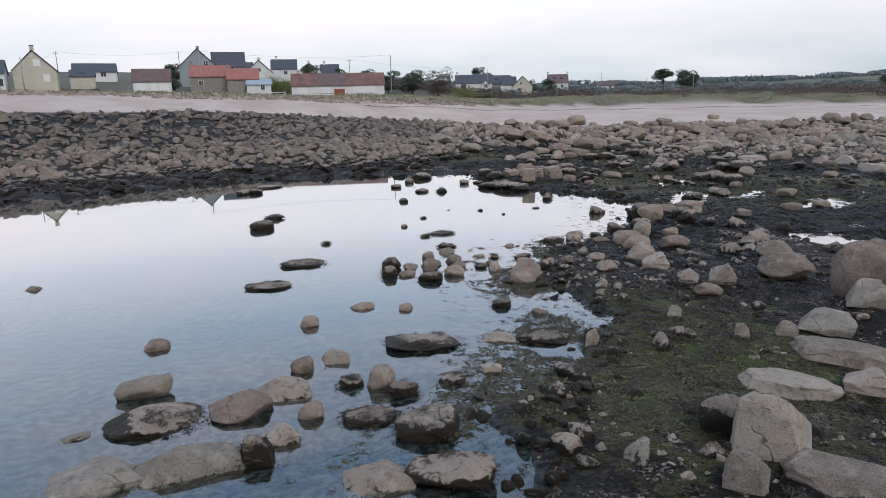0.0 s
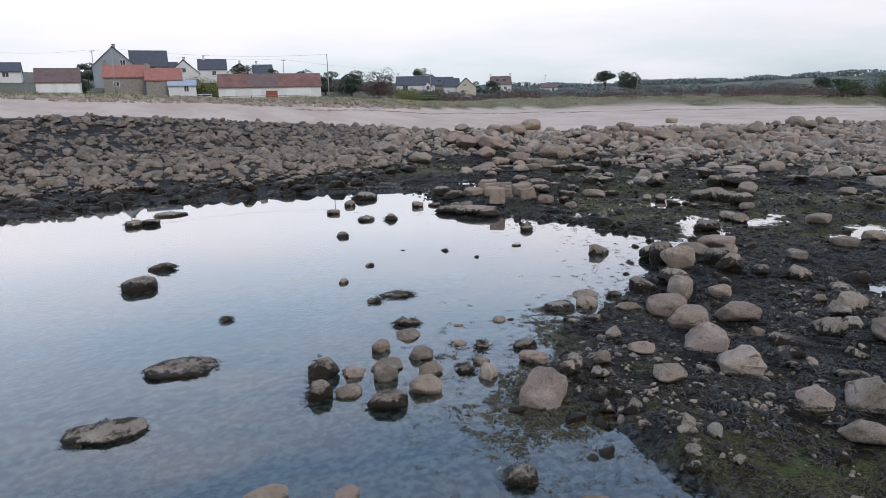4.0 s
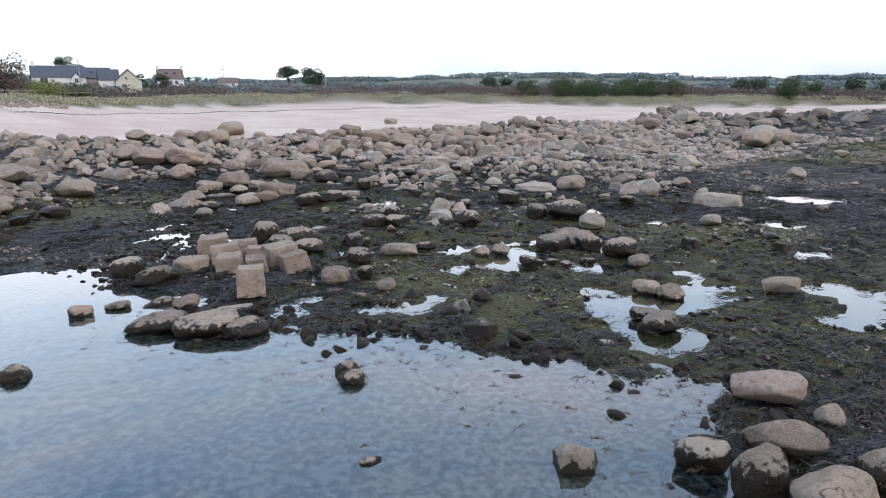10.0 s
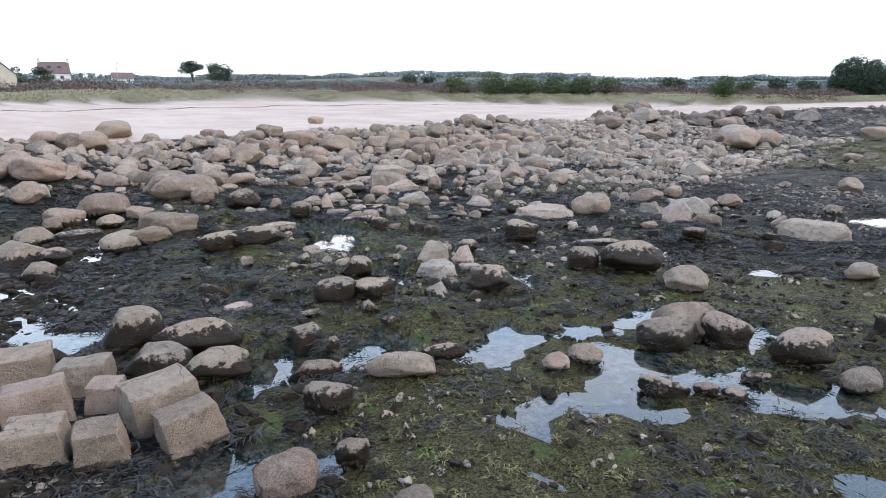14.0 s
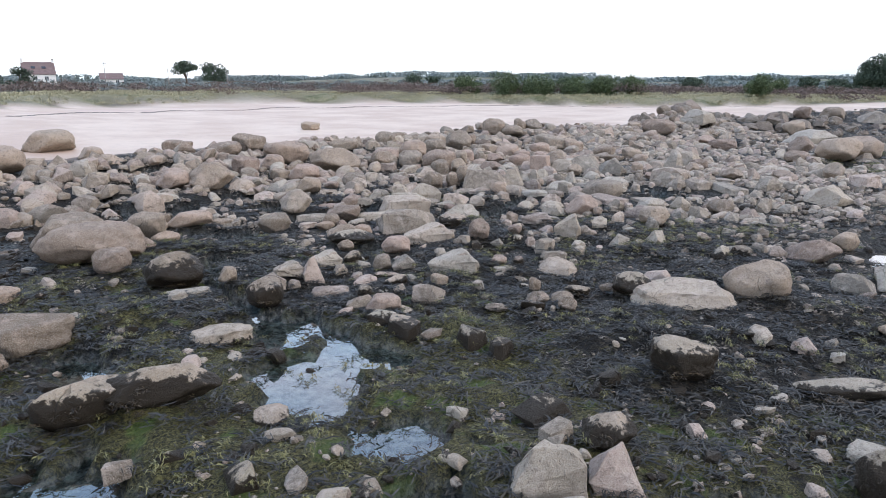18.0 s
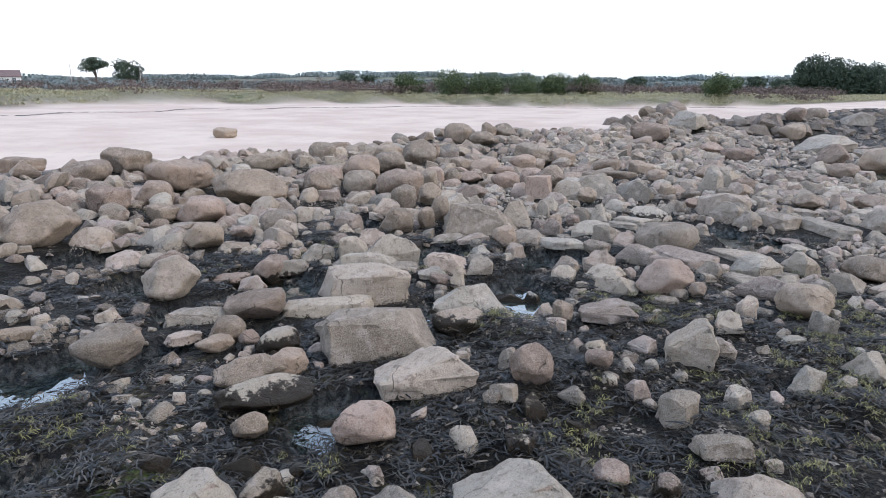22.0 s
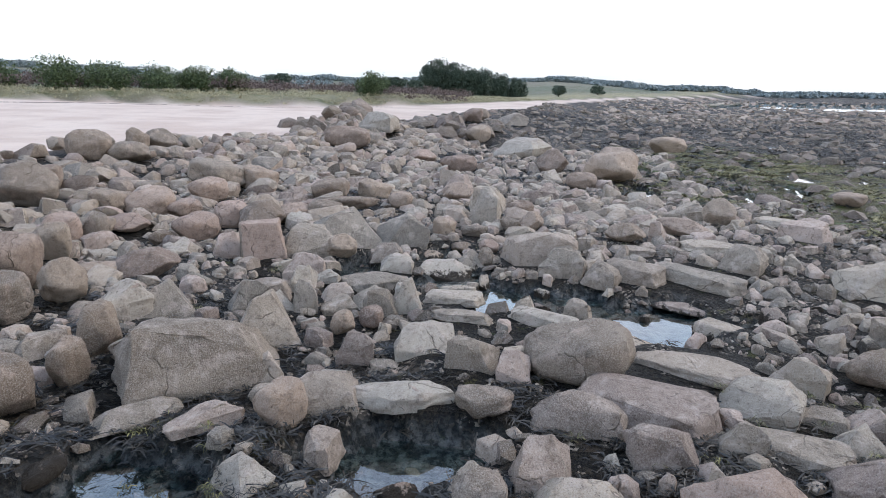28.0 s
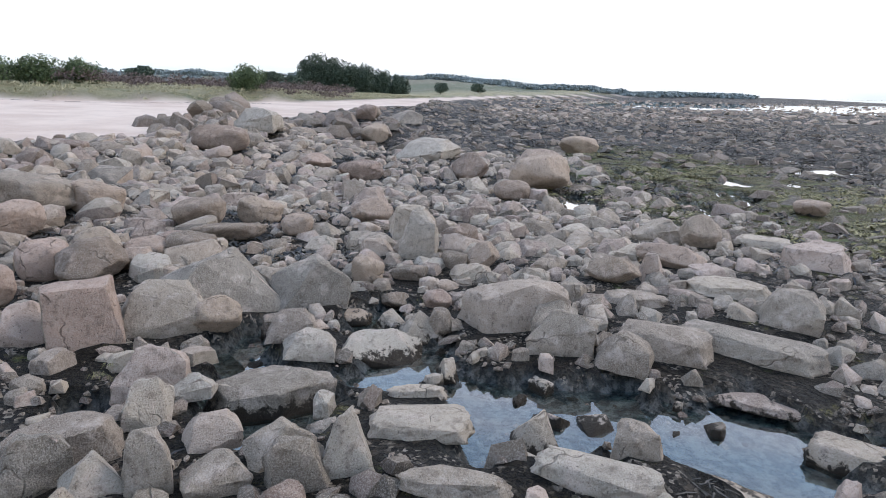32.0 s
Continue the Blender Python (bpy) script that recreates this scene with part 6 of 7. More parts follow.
def house(label, x, y, turn, length, depth, eave, ridge, wall_mat, roof_mat, gable_front=False, windows=(), chimneys=(), skylights=0, segments=()):
    """A gabled house: the ridge runs along its own x, or towards the viewer with gable_front. windows: (x, z, w, h, shut) on the front."""
    root = new("house")
    x, y = back(x, y)
    root.matrix_world = pose(x, y, ground_z(x, y) + 0.15, 0, 0, turn) @ Matrix.Scale(BACK, 4)
    L, D = length / 2, depth / 2
    e, r = eave + 0.3, ridge + 0.3
    prof = [(-D, -1.2), (D, -1.2), (D, e), (0, r - 0.12), (-D, e)]
    spin = None if gable_front else Matrix.Rotation(math.pi / 2, 3, "Z")
    def put(bm):
        if spin:
            bmesh.ops.rotate(bm, verts=bm.verts, cent=(0, 0, 0), matrix=spin)
        return bm
    part("wall", put(prism(prof, -L, L)), wall_mat, root)
    slope = math.hypot(D, r - e)
    over = 0.3
    ux, uz = D / slope, (e - r) / slope
    cuts = list(segments) or [(0.0, 1.0, roof_mat)]
    for s in (1, -1):
        for a, b, mt in cuts:
            y0, y1 = -L - (0.2 if a == 0 else 0) + (2 * L) * a, -L + (2 * L) * b + (0.2 if b == 1 else 0)
            ex, ez = (D + over * ux), e + over * uz
            pr = [(0, r), (s * ex, ez), (s * ex, ez + 0.16), (0, r + 0.18)]
            part("roof", put(prism(pr, y0, y1)), mt, root)
    for k in range(skylights):
        f = -L + 2 * L * (k + 1) / (skylights + 1)
        mid, mz = -D * 0.5, (e + r) / 2 + 0.2
        bm = box(-0.45, 0.45, -0.55, 0.55, 0, 0.08)
        bmesh.ops.rotate(bm, verts=bm.verts, cent=(0, 0, 0), matrix=Matrix.Rotation(math.atan2(r - e, D) * 1, 3, "Y").inverted())
        bmesh.ops.translate(bm, verts=bm.verts, vec=(mid, f, mz))
        part("skylight", put(bm), glass_mat, root, "roof window")
    for c in chimneys:
        bm = box(-0.35, 0.35, -0.3 + c * L, 0.3 + c * L, r - 0.7, r + 1.0)
        ch = part("chimney", put(bm), wall_mat, root, "square chimney stack")
        part("chimney_cap", put(box(-0.42, 0.42, -0.37 + c * L, 0.37 + c * L, r + 1.0, r + 1.12)), stone_render, ch)
    front = -L if gable_front else -D
    for wx, wz, ww, wh, shut in windows:
        window(root, wx, front, wz + 0.3, ww, wh, 0, shut)
    return tagged(root, label, "house", "houses of the seaside village")


# the long white bungalow at the top of the beach
bung = house("long white bungalow with a patched rust-red roof above the beach", -15.5, 152.5, 5, 19.5, 6.5, 2.6, 5.0, white_render, rust_tile,
             windows=((-7.5, 0.9, 1.6, 1.2, True), (-2.6, 0.9, 1.6, 1.2, True), (5.4, 0.7, 4.6, 1.7, True)), segments=((0.0, 0.42, rust_tile), (0.42, 0.72, brown_tile), (0.72, 1.0, rust_tile)))
part("garage_door", box(-0.9, 1.3, -3.33, -3.2, 0.3, 2.1, 0.02), red_door_mat, bung, "red-brown boarded door")
house("beige gabled house with a tall chimney and shuttered windows", -76.5, 149, 22, 8.0, 7.6, 3.4, 7.2, cream_render, slate, True, ((0.6, 4.2, 1.3, 1.3, True), (2.0, 1.1, 1.2, 1.5, True)), (-0.8,))
house("white house under a dark slate roof at the village edge", -84.5, 141, 24, 11, 8, 3.0, 5.6, white_render, slate, False, ((1.5, 0.6, 1.8, 2.0, True), (4.5, 0.6, 1.4, 1.4, False)))
house("low cream outbuilding with a slate roof and skylight", -71.0, 157, 20, 4.6, 5, 1.9, 3.2, cream_render, slate, False, (), (), 1)
house("low white house with a long slate roof", -80.5, 186, 20, 10, 8, 1.9, 4.0, white_render, slate, False, ((2, 0.7, 1.2, 1.0, False),))
house("small white holiday bungalow with a brown roof and three shutters", -53.5, 149, 16, 7.2, 4.6, 2.3, 4.7, white_render, brown_tile, False, ((-2.1, 0.4, 1.7, 1.5, True), (0.2, 0.3, 1.0, 1.7, True), (2.3, 0.4, 1.7, 1.5, True)))
house("teal-clad gabled house with a slate roof", -53.0, 182, 14, 9, 9, 4.2, 8.4, teal_render, slate, True, ((1.8, 4.3, 1.0, 1.2, False),), (0.5,))
house("dark-roofed wing of the teal house", -46.0, 184, 14, 8, 7, 4.0, 7.6, teal_render, slate, False, ((0.5, 2.6, 1.6, 1.3, False),))
house("stone barn under a bright red tiled roof", -45.2, 163, 12, 8.6, 7, 2.6, 5.0, stone_render, red_tile, False, ((-2.0, 0.8, 0.9, 0.9, False),), (0.95,))
house("lower stone barn under a red tiled roof", -37.6, 161, 12, 6.8, 7, 2.4, 4.7, stone_render, red_tile, False, ((1.6, 0.8, 0.8, 0.8, False),), (0.9,))
house("small white shed with a pale blue sheet roof", -33.6, 158.5, 10, 5.2, 4, 1.6, 2.6, white_render, grey_sheet, False, ((0.8, 0.4, 0.8, 1.1, False),))
house("white gabled cottage with a slate roof", -41.0, 198, 10, 8, 7, 2.2, 5.4, white_render, slate, True, ((0, 2.4, 0.8, 0.9, False),), (0.7,))
house("slate-roofed house behind the bungalow", -47.5, 199, 10, 9, 7, 2.2, 5.0, white_render, slate, False)
for k, (hx, hy, hw, hr) in enumerate(((-37, 216, 7.5, 5.4), (-30, 220, 6.5, 5.0), (-24, 224, 5.5, 5.2))):
    house("slate-roofed village house among trees", hx, hy, 8, hw, 7, 2.6, hr, white_render, slate, k == 1, ((0.4, 1.0, 1.0, 1.1, False),), (0.6,))
house("long white house with a slate roof and a dormer gable", 23.8, 240, -4, 12.5, 8, 2.2, 5.0, white_render, slate, False, ((-3.5, 0.5, 1.6, 1.4, False), (3.5, 0.5, 1.4, 1.4, False)), (0.9,))
house("white dormer gable of the long slate-roofed house", 27.5, 236.5, -4, 2.6, 2.6, 2.4, 4.2, white_render, slate, True, ((0, 1.6, 0.9, 1.1, False),))
house("slate-roofed house beside the long one", 34.5, 250, -4, 7.5, 8, 2.4, 5.2, stone_render, slate, False, (), (), 2)
house("cream gabled house with two upper windows", 39.6, 233, -6, 6.0, 6.4, 2.6, 5.6, cream_render, slate, True, ((-0.6, 3.0, 0.7, 0.8, False), (-1.2, 0.7, 1.1, 1.1, False)), ())
house("slate-roofed wing of the cream house", 35.2, 235, -6, 5.0, 6.0, 2.4, 5.0, white_render, slate, False)
house("white house with a brown tiled roof and end chimneys", 66.2, 294, -10, 8.6, 7.5, 2.7, 6.2, white_render, brown_tile, False, ((-1.2, 0.8, 1.0, 1.1, False), (1.8, 0.8, 1.0, 1.1, False)), (-0.97, 0.97), 2)
house("small white cottage with a brown roof", 85.5, 288, -12, 6.6, 5.5, 1.9, 3.6, white_render, brown_tile, False, ((1.5, 0.5, 0.9, 1.0, False),))


def pole(x, y, h, cross=True):
    root = new("utility_pole")
    root.matrix_world = pose(x, y, ground_z(x, y) - 0.4)
    bm = bmesh.new()
    bmesh.ops.create_cone(bm, cap_ends=True, segments=8, radius1=0.16, radius2=0.10, depth=h + 0.4, matrix=Matrix.Translation((0, 0, h / 2 + 0.2)))
    part("shaft", bm, pole_mat, root, "", True)
    if cross:
        part("crossarm", box(-0.75, 0.75, -0.06, 0.06, h - 0.1, h + 0.02, 0.01), wood_mat, root)
        for k in (-0.6, 0.0, 0.6):
            bm = bmesh.new()
            bmesh.ops.create_cone(bm, cap_ends=True, segments=6, radius1=0.07, radius2=0.04, depth=0.18, matrix=Matrix.Translation((k, 0, h + 0.11)))
            part("insulator", bm, glass_mat, root)
    return tagged(root, "tall grey utility pole beside the houses", "utility pole", "utility poles of the village")


POLES = [(-70.2, 131.5, 6.6, False), (-75.5, 156, 7.6, True), (-57.7, 181.7, 8.4, True), (-42.3, 144.5, 8.6, False), (-16.0, 199, 8.0, True), (-4.0, 151.0, 9.0, False), (26.7, 224, 7.6, False), (80.7, 278, 7.5, True), (112, 309, 7.6, False), (131, 302, 7.2, False)]
POLES = [(*back(px, py), ph * BACK, pc) if px < 100 else (px, py, ph, pc) for px, py, ph, pc in POLES]
for px, py, ph, pc in POLES:
    pole(px, py, ph, pc)


def cable(a, b):
    cu = bpy.data.curves.new("overhead_cable", "CURVE")
    cu.dimensions, cu.bevel_depth = "3D", 0.018
    sp = cu.splines.new("POLY")
    sp.points.add(12)
    za, zb = ground_z(a[0], a[1]) + a[2], ground_z(b[0], b[1]) + b[2]
    for k in range(13):
        f = k / 12
        sp.points[k].co = (a[0] + (b[0] - a[0]) * f, a[1] + (b[1] - a[1]) * f, za + (zb - za) * f - 1.1 * 4 * f * (1 - f), 1)
    cu.materials.append(glass_mat)
    return tagged(new("overhead_cable", cu), "thin dark cable slung between two poles", "cable", "overhead cables")


for a, b in ((0, 1), (1, 2), (2, 3), (3, 5), (2, 4), (4, 6)):
    cable(POLES[a], POLES[b])


def fence(x0, y0, x1, y1, n, h, mat, label):
    if x0 < 100:
        (x0, y0), (x1, y1), h = back(x0, y0), back(x1, y1), h * BACK
    root = new("fence")
    z0 = ground_z((x0 + x1) / 2, (y0 + y1) / 2)
    root.location = ((x0 + x1) / 2, (y0 + y1) / 2, z0)
    ln = math.hypot(x1 - x0, y1 - y0)
    root.rotation_euler.z = math.atan2(y1 - y0, x1 - x0)
    post = None
    for k in range(n + 1):
        xx = -ln / 2 + ln * k / n
        if post is None:
            post = part("post", box(-0.06, 0.06, -0.06, 0.06, -0.6, h, 0.01), mat, root)
            post.location.x = xx
        else:
            c = new("post", post.data)
            c.parent = root
            c.location.x = xx
    for zz in (h * 0.45, h * 0.85):
        part("rail", box(-ln / 2, ln / 2, -0.03, 0.03, zz - 0.06, zz + 0.06), mat, root)
    return tagged(root, label, "fence")


fence(-88, 128, -74, 131, 7, 1.1, wood_mat, "weathered rail fence along the village edge")
fence(-33, 145.5, -26, 146.5, 4, 1.0, frame_white, "low white garden fence by the bungalow")
fence(-24, 146.5, -8, 147.6, 6, 0.8, wood_mat, "low wooden fence in front of the bungalow")
fence(0, 160, 20, 165, 8, 1.1, wood_mat, "post and rail fence behind the beach grass")
fence(110, 226, 150, 200, 12, 1.0, wood_mat, "thin fence posts along the dune crest")


def bin_box(x, y, w, h):
    root = new("refuse_bin")
    root.matrix_world = pose(x, y, ground_z(x, y), 0, 0, 12)
    part("tub", box(-w / 2, w / 2, -0.35, 0.35, 0, h, 0.04), slate, root)
    part("lid", box(-w / 2 - 0.04, w / 2 + 0.04, -0.39, 0.39, h, h + 0.08, 0.02), slate, root)
    return tagged(root, "dark wheeled refuse bin on the grass", "bin", "refuse bins")


bin_box(*back(-58.8, 134), 1.9, 1.3)
bin_box(*back(-78.0, 130), 0.9, 1.4)

# ---- trees and bushes ----
def foliage_material(name, dark, light):
    m, n, l, b = material(name, 0.7, 0, 0.3)
    geo = n.new("ShaderNodeNewGeometry")
    v = math_node(n, l, "ADD", math_node(n, l, "MULTIPLY", geo.outputs["Random Per Island"], 0.5), math_node(n, l, "MULTIPLY", noise_node(n, l, geo.outputs["Position"], 0.5, 3), 0.6))
    l.new(mixrgb(n, l, step(n, l, v, 0.2, 0.9), dark, light), b.inputs["Base Color"])
    return m


leaf_green = foliage_material("evergreen_leaves", (0.032, 0.052, 0.022, 1), (0.11, 0.145, 0.06, 1))
leaf_dark = foliage_material("dark_conifer_leaves", (0.03, 0.048, 0.034, 1), (0.085, 0.115, 0.075, 1))
leaf_brown = foliage_material("brown_twigs", (0.085, 0.062, 0.055, 1), (0.185, 0.135, 0.115, 1))
# pale blue-grey leaf colour: distance haze painted into the far trees
leaf_hazed = foliage_material("far_leaves_haze_tint", (0.15, 0.185, 0.185, 1), (0.21, 0.245, 0.235, 1))
leaf_yellow = foliage_material("yellow_green_hedge", (0.09, 0.11, 0.03, 1), (0.22, 0.24, 0.06, 1))
bark = plain("bark", (0.10, 0.075, 0.055), 0.9, 0.3, 2.0)


def leaf_cloud(lobes, count, size, rng):
    """Leaves as small bent quads spread through and over the lobes (x, y, z, rx, ry, rz)."""
    lob = np.array(lobes)
    k = rng.randint(len(lob), size=count)
    d = rng.normal(size=(count, 3))
    d /= np.linalg.norm(d, axis=1)[:, None]
    r = rng.uniform(0.55, 1.06, count) ** 0.6
    c = lob[k, :3] + d * lob[k, 3:] * r[:, None]
    c[:, 2] = np.maximum(c[:, 2], 0.05)
    a = rng.normal(size=(count, 3)); a /= np.linalg.norm(a, axis=1)[:, None]
    b = np.cross(a, d + 0.4 * rng.normal(size=(count, 3))); b /= np.linalg.norm(b, axis=1)[:, None] + 1e-6
    s = rng.uniform(size[0], size[1], count)[:, None]
    V = np.stack((c - a * s, c + b * s * 0.7, c + a * s, c - b * s * 0.7), 1)
    return V.reshape(-1, 3), np.arange(count * 4).reshape(-1, 4)


def tree(name, label, category, group, x, y, h, w, mat, seed, trunk=0.3, lobes=14, leaves=900, leaf=(0.25, 0.5), low=0.25, flat=0.5, lean=0.0, z=None):
    rng = np.random.RandomState(seed)
    if x < 60:
        (x, y), h, w = back(x, y), h * BACK, w * BACK
    root = new(name)
    root.matrix_world = pose(x, y, (ground_z(x, y) if z is None else z) - 0.15, 0, 0, 0)
    lb = []
    for k in range(lobes):
        f = rng.rand()
        hz = h * (low + (0.92 - low) * f)
        sp = w * 0.5 * (1 - 0.55 * abs(f - 0.45)) * rng.uniform(0.3, 0.85)
        an = rng.rand() * 6.283
        rr = w * rng.uniform(0.16, 0.28)
        lb.append((math.cos(an) * sp + lean * hz, math.sin(an) * sp * 0.8, hz, rr, rr * 0.9, rr * flat * rng.uniform(0.8, 1.3)))
    V, F = leaf_cloud(lb, leaves, leaf, rng)
    crown = mesh_object("crown", V, F, mat, False, root)
    if trunk:
        bm = bmesh.new()
        bmesh.ops.create_cone(bm, cap_ends=True, segments=7, radius1=trunk, radius2=trunk * 0.4, depth=h * 0.7, matrix=Matrix.Translation((lean * h * 0.35, 0, h * 0.35)) @ Matrix.Rotation(lean, 4, "Y"))
        for k in range(4):
            q = lb[k]
            v = Vector(q[:3]) - Vector((lean * h * 0.3, 0, h * 0.35))
            mt = Matrix.Translation(Vector((lean * h * 0.3, 0, h * 0.35)) + v / 2) @ v.to_track_quat("Z", "Y").to_matrix().to_4x4()
            bmesh.ops.create_cone(bm, cap_ends=True, segments=5, radius1=trunk * 0.4, radius2=trunk * 0.12, depth=v.length, matrix=mt)
        part("trunk", bm, bark, root, "", True)
    return tagged(root, label, category, group)


def bush(label, x, y, h, w, mat, seed, leaves=5200, leaf=(0.12, 0.25)):
    return tree("bush", label, "bush", "bushes behind the beach", x, y, h * 0.95, w, mat, seed, 0.0, 26, leaves, leaf, 0.18, 0.8)


# rounded evergreen shrubs along the dune
for k, (bx, by, bh, bw) in enumerate(((154, 200, 4.2, 9), (160, 191, 5.6, 12), (166, 184, 5.0, 11), (171.5, 176, 4.8, 11), (177, 170, 4.6, 10), (182, 164, 4.0, 9))):
    bush("dense rounded evergreen bush on the dune", bx, by, bh, bw, leaf_green, 100 + k)
bush("single rounded evergreen bush in brown scrub", 196, 136, 4.8, 9, leaf_green, 111)
bush("small evergreen bush in brown scrub", 218, 140, 4.4, 7.5, leaf_green, 112)
bush("clump of dark bushes beside the barn", -51.5, 153, 3.6, 4.5, leaf_dark, 113, 3000)
bush("yellow-green clipped hedge behind the shed", -31, 168, 2.8, 9, leaf_yellow, 114, 3500)
bush("yellow-green bush in the dune grass", 13, 165, 2.4, 7, leaf_yellow, 115, 2500)
bush("low green bush in the dune grass", 19, 172, 2.6, 6, leaf_green, 116, 2500)
tree("pine_tree", "dark windswept pine behind the bungalow", "tree", "pines of the village", -5.0, 176, 5.4, 7.5, leaf_dark, 120, 0.25, 16, 4200, (0.12, 0.24))
tree("pine_tree", "dark pine with a ragged crown", "tree", "pines of the village", 1.2, 178, 5.6, 7.5, leaf_dark, 121, 0.25, 16, 4200, (0.12, 0.24))
tree("leafless_tree", "reddish-brown bare-twigged tree beside the dark pines", "tree", "", 8.0, 181, 6.2, 8.5, leaf_brown, 122, 0.25, 20, 4200, (0.06, 0.3), 0.15, 0.8)
for k, (tx, ty, th, tw) in enumerate(((-62, 190, 5, 5), (-28, 208, 5.5, 6), (-20, 212, 5, 5), (-12, 222, 4.6, 6), (28, 262, 8.5, 7), (33, 266, 7, 7), (45, 246, 5.2, 6), (52, 250, 4.5, 7))):
    tree("pine_tree", "dark evergreen among the village houses", "tree", "pines of the village", tx, ty, th, tw, leaf_dark, 130 + k, 0.2, 12, 2400, (0.15, 0.28))
tree("umbrella_pine", "tall umbrella pine with a bare leaning trunk", "tree", "pair of pines", 152, 390, 13.5, 13, leaf_dark, 140, 0.5, 16, 3500, (0.22, 0.45), 0.55, 0.5)
tree("pine_tree", "broad rounded pine beside the umbrella pine", "tree", "pair of pines", 165, 386, 12, 14, leaf_dark, 141, 0.5, 20, 4500, (0.22, 0.45), 0.3, 0.7)
for k, (tx, ty, th, tw) in enumerate(((381, 163, 15.5, 13), (385, 157, 16, 15), (388, 150, 14.5, 14), (391, 143, 12.5, 14), (394, 136, 12, 13), (398, 128, 10, 12), (402, 119, 8, 12))):
    tree("conifer", "tall dark cypress in the windbreak above the dune", "tree", "windbreak of dark conifers", tx, ty, th, tw, leaf_dark, 150 + k, 0.5, 34, 8000, (0.22, 0.5), 0.04, 1.2)
for k, (tx, ty, th, tw) in enumerate(((265, 148, 6.5, 9), (255, 185, 6, 10), (300, 150, 6, 11), (430, 98, 6, 10), (520, 74, 6, 12), (246, 330, 9, 13), (285, 265, 8, 12), (335, 225, 8, 12), (230, 300, 7, 10))):
    tree("pine_tree", "dark rounded tree standing in the far scrub", "tree", "trees of the far scrub", tx, ty, th, tw, leaf_dark, 170 + k, 0.35, 16, 2600, (0.2, 0.45))


def woods(name, label, spots, mat, seed, h, w, leaves=34, leaf=(0.9, 1.7)):
    """Far trees past counting, as one mesh of leaf clumps."""
    rng = np.random.RandomState(seed)
    Vs, Fs, base = [], [], 0
    zs = land(spots[:, 0], spots[:, 1])[0]
    for (x, y), z in zip(spots, zs):
        hh, ww = rng.uniform(*h), rng.uniform(*w)
        lb = [(x + rng.uniform(-.3, .3) * ww, y + rng.uniform(-.3, .3) * ww, z + hh * rng.uniform(0.3, 0.75), ww * 0.35, ww * 0.35, hh * 0.28) for k in range(4)]
        lob = np.array(lb)
        k = rng.randint(4, size=leaves)
        d = rng.normal(size=(leaves, 3)); d /= np.linalg.norm(d, axis=1)[:, None]
        c = lob[k, :3] + d * lob[k, 3:]
        a = rng.normal(size=(leaves, 3)); a /= np.linalg.norm(a, axis=1)[:, None]
        b = np.cross(a, d + 0.3 * rng.normal(size=(leaves, 3))); b /= np.linalg.norm(b, axis=1)[:, None] + 1e-6
        s = rng.uniform(leaf[0], leaf[1], leaves)[:, None]
        V = np.stack((c - a * s, c + b * s, c + a * s, c - b * s), 1).reshape(-1, 3)
        Vs.append(V)
        Fs.append(np.arange(leaves * 4).reshape(-1, 4) + base)
        base += len(V)
    ob = mesh_object(name, np.concatenate(Vs), np.concatenate(Fs), mat, False)
    return tagged(ob, label, "woods", kind="stuff")


def arc(rng, count, a0, a1, d0, d1, cx=20, cy=60):
    """Places between two bearings (degrees from +y towards +x) and two distances."""
    a, d = np.radians(rng.uniform(a0, a1, count)), rng.uniform(d0 ** 2, d1 ** 2, count) ** 0.5
    return np.stack((cx + np.sin(a) * d, cy + np.cos(a) * d), -1)


AR = np.random.RandomState(51)
# skyline woods all take the leaves with haze in their colour
woods("far_woods", "distant line of trees behind the dunes", arc(AR, 700, -32, 82, 420, 760), leaf_hazed, 52, (2, 5), (9, 17), 110, (0.5, 1.1))
woods("far_hills_woods", "wooded hills on the skyline", arc(AR, 600, -30, 95, 900, 1700), leaf_hazed, 53, (5, 10), (34, 60), 230, (0.9, 2.0))
woods("headland_woods", "trees along the far headland over the bay", np.concatenate((arc(AR, 330, 88, 108, 880, 1120, 45, 90), arc(AR, 60, 107, 113, 900, 1050, 45, 90))), leaf_hazed, 54, (2, 6), (16, 30), 90, (1.0, 2.2))
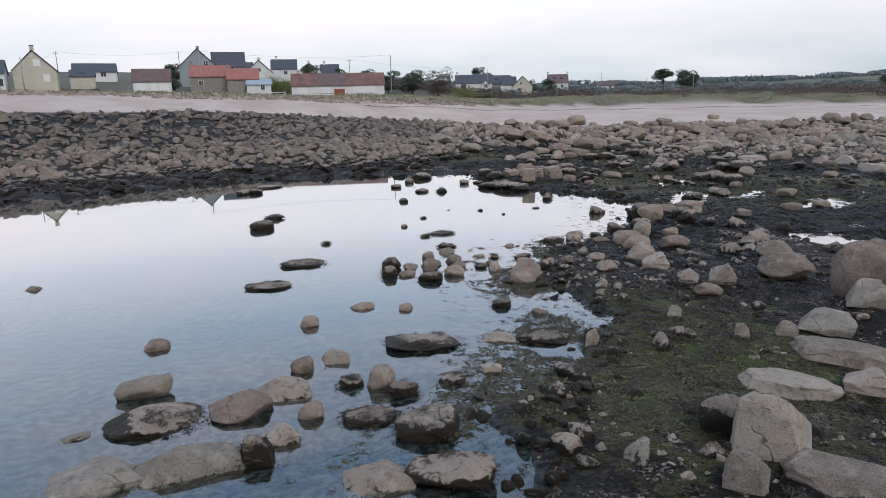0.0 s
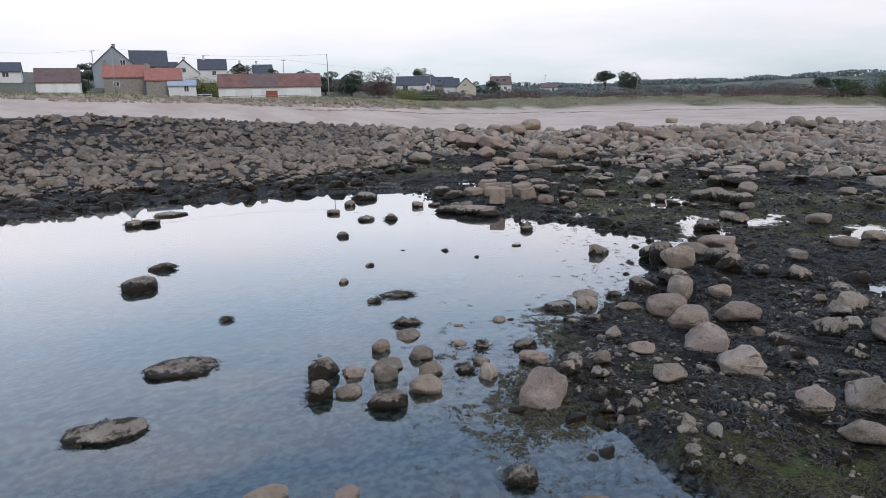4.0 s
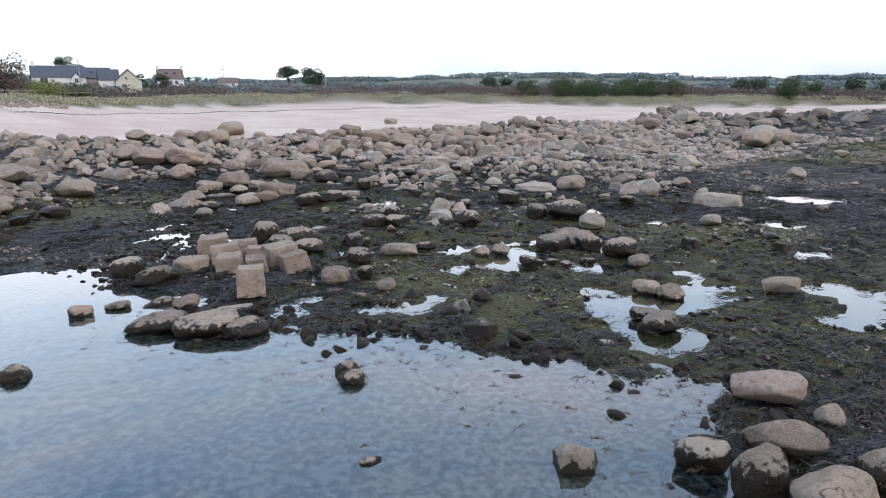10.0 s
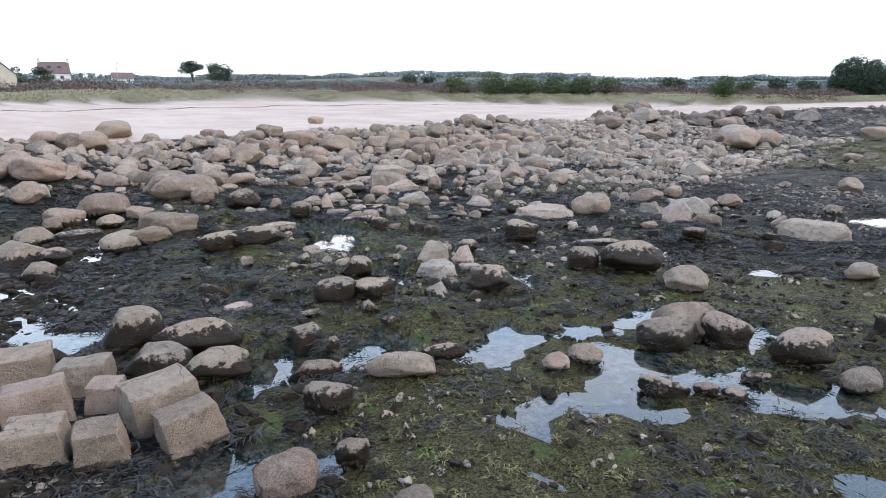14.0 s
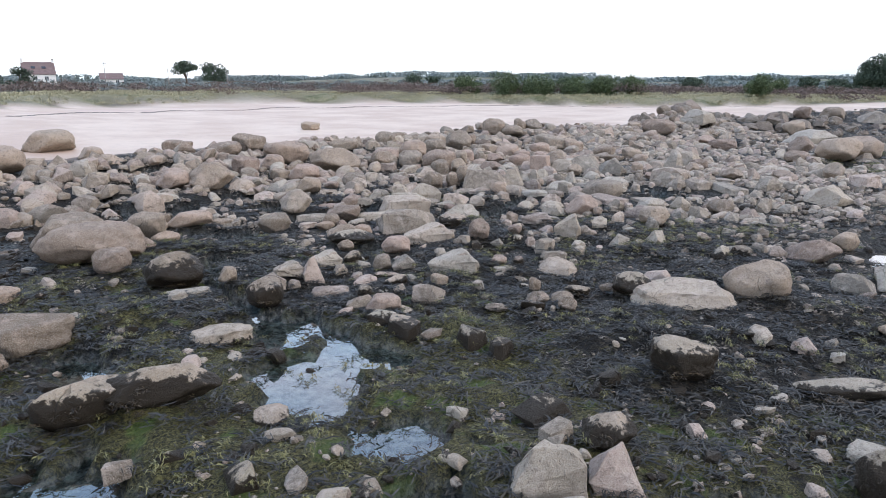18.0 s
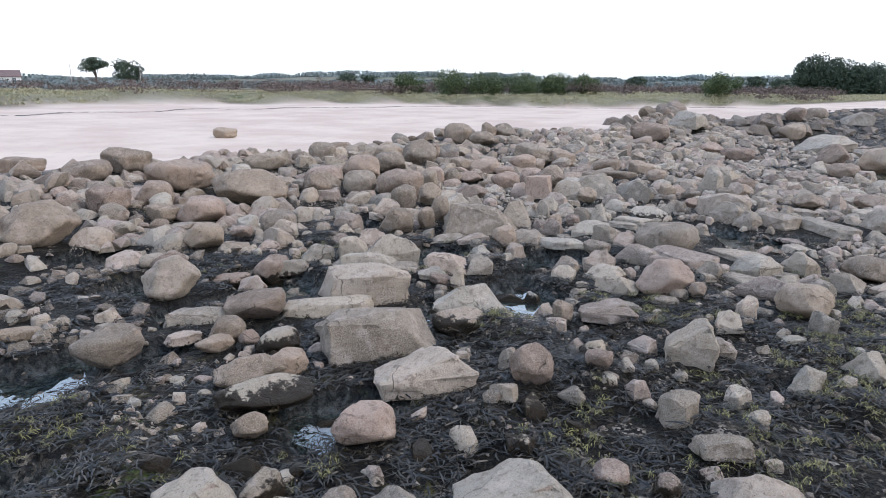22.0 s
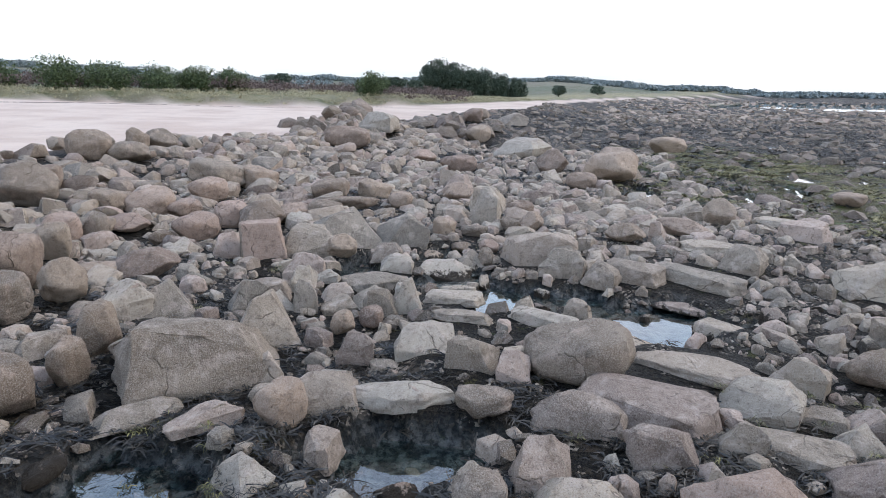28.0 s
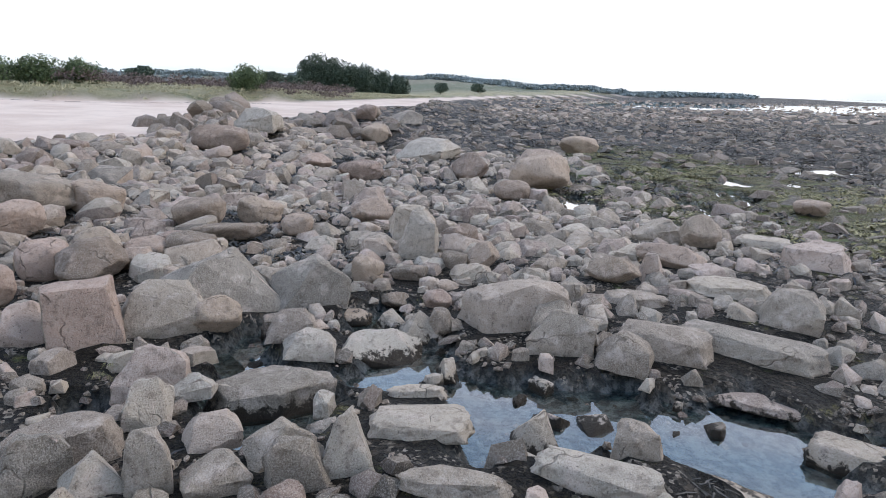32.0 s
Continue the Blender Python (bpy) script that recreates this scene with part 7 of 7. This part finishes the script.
# brown scrub between dune and woods
sc = np.concatenate((arc(AR, 220, 33, 58, 188, 235), arc(AR, 360, 55, 75, 190, 300), arc(AR, 200, 10, 40, 180, 300), arc(AR, 160, -8, 14, 170, 260)))
keep = land(sc[:, 0], sc[:, 1])[2] > 0.95
woods("brown_scrub", "low thicket of bare reddish-brown scrub", sc[keep], leaf_brown, 55, (1.6, 3.2), (4, 8), 120, (0.07, 0.26))
hd = arc(AR, 420, -26, 60, 230, 400)
# these hedges share the haze-tinted leaf colour
woods("dark_hedges", "dark hedges and gorse beyond the dunes", hd[land(hd[:, 0], hd[:, 1])[2] > 0.95], leaf_hazed, 56, (1.4, 2.8), (5, 10), 110, (0.2, 0.5))

# ---- dune grass ----
grass_mat = ribbon_material("marram_grass", (0.20, 0.19, 0.10, 1), (0.46, 0.41, 0.25, 1), 0.8)
GR = np.random.RandomState(61)
gxs = GR.uniform(-95, 330, 9000)
dn = shore_lines(gxs)[2]
gys = dn + GR.rand(9000) ** 1.6 * 42 - 2.5
gz, gs, gg, gp = land(gxs, gys)
ok = gg > 0.45
strip_stuff("dune_grass", "pale tufts of marram grass over the dune", np.stack((gxs, gys), -1)[ok], gz[ok], 62, 7, (0.4, 0.9), (0.05, 0.11), (0.25, 0.7), grass_mat, "grass")
# stones of the revetment below the village
rv = lambda rng, count: np.stack((x := rng.uniform(-95, 16, count), shore_lines(x)[2] - 4 + rng.rand(count) * 6), -1)
scatter("revetment", "tumbled stones along the foot of the village bank", rv, 700, (0.5, 1.4), 63, ("block",), granite_bank, lo=2)
wl_line = lambda rng, count: np.stack((x := rng.uniform(-10, 180, count), shore_lines(x)[1] + (shore_lines(x)[2] - shore_lines(x)[1]) * (0.72 + 0.03 * np.sin(x * 0.3)) + rng.normal(0, 0.35, count)), -1)
wp = wl_line(GR, 700)
strip_stuff("strand_line", "thin dark line of dried weed along the sand", wp, land(wp[:, 0], wp[:, 1])[0] + 0.01, 64, 5, (0.2, 0.5), (0.04, 0.1), (0.02, 0.06), wrack_mat, "seaweed")
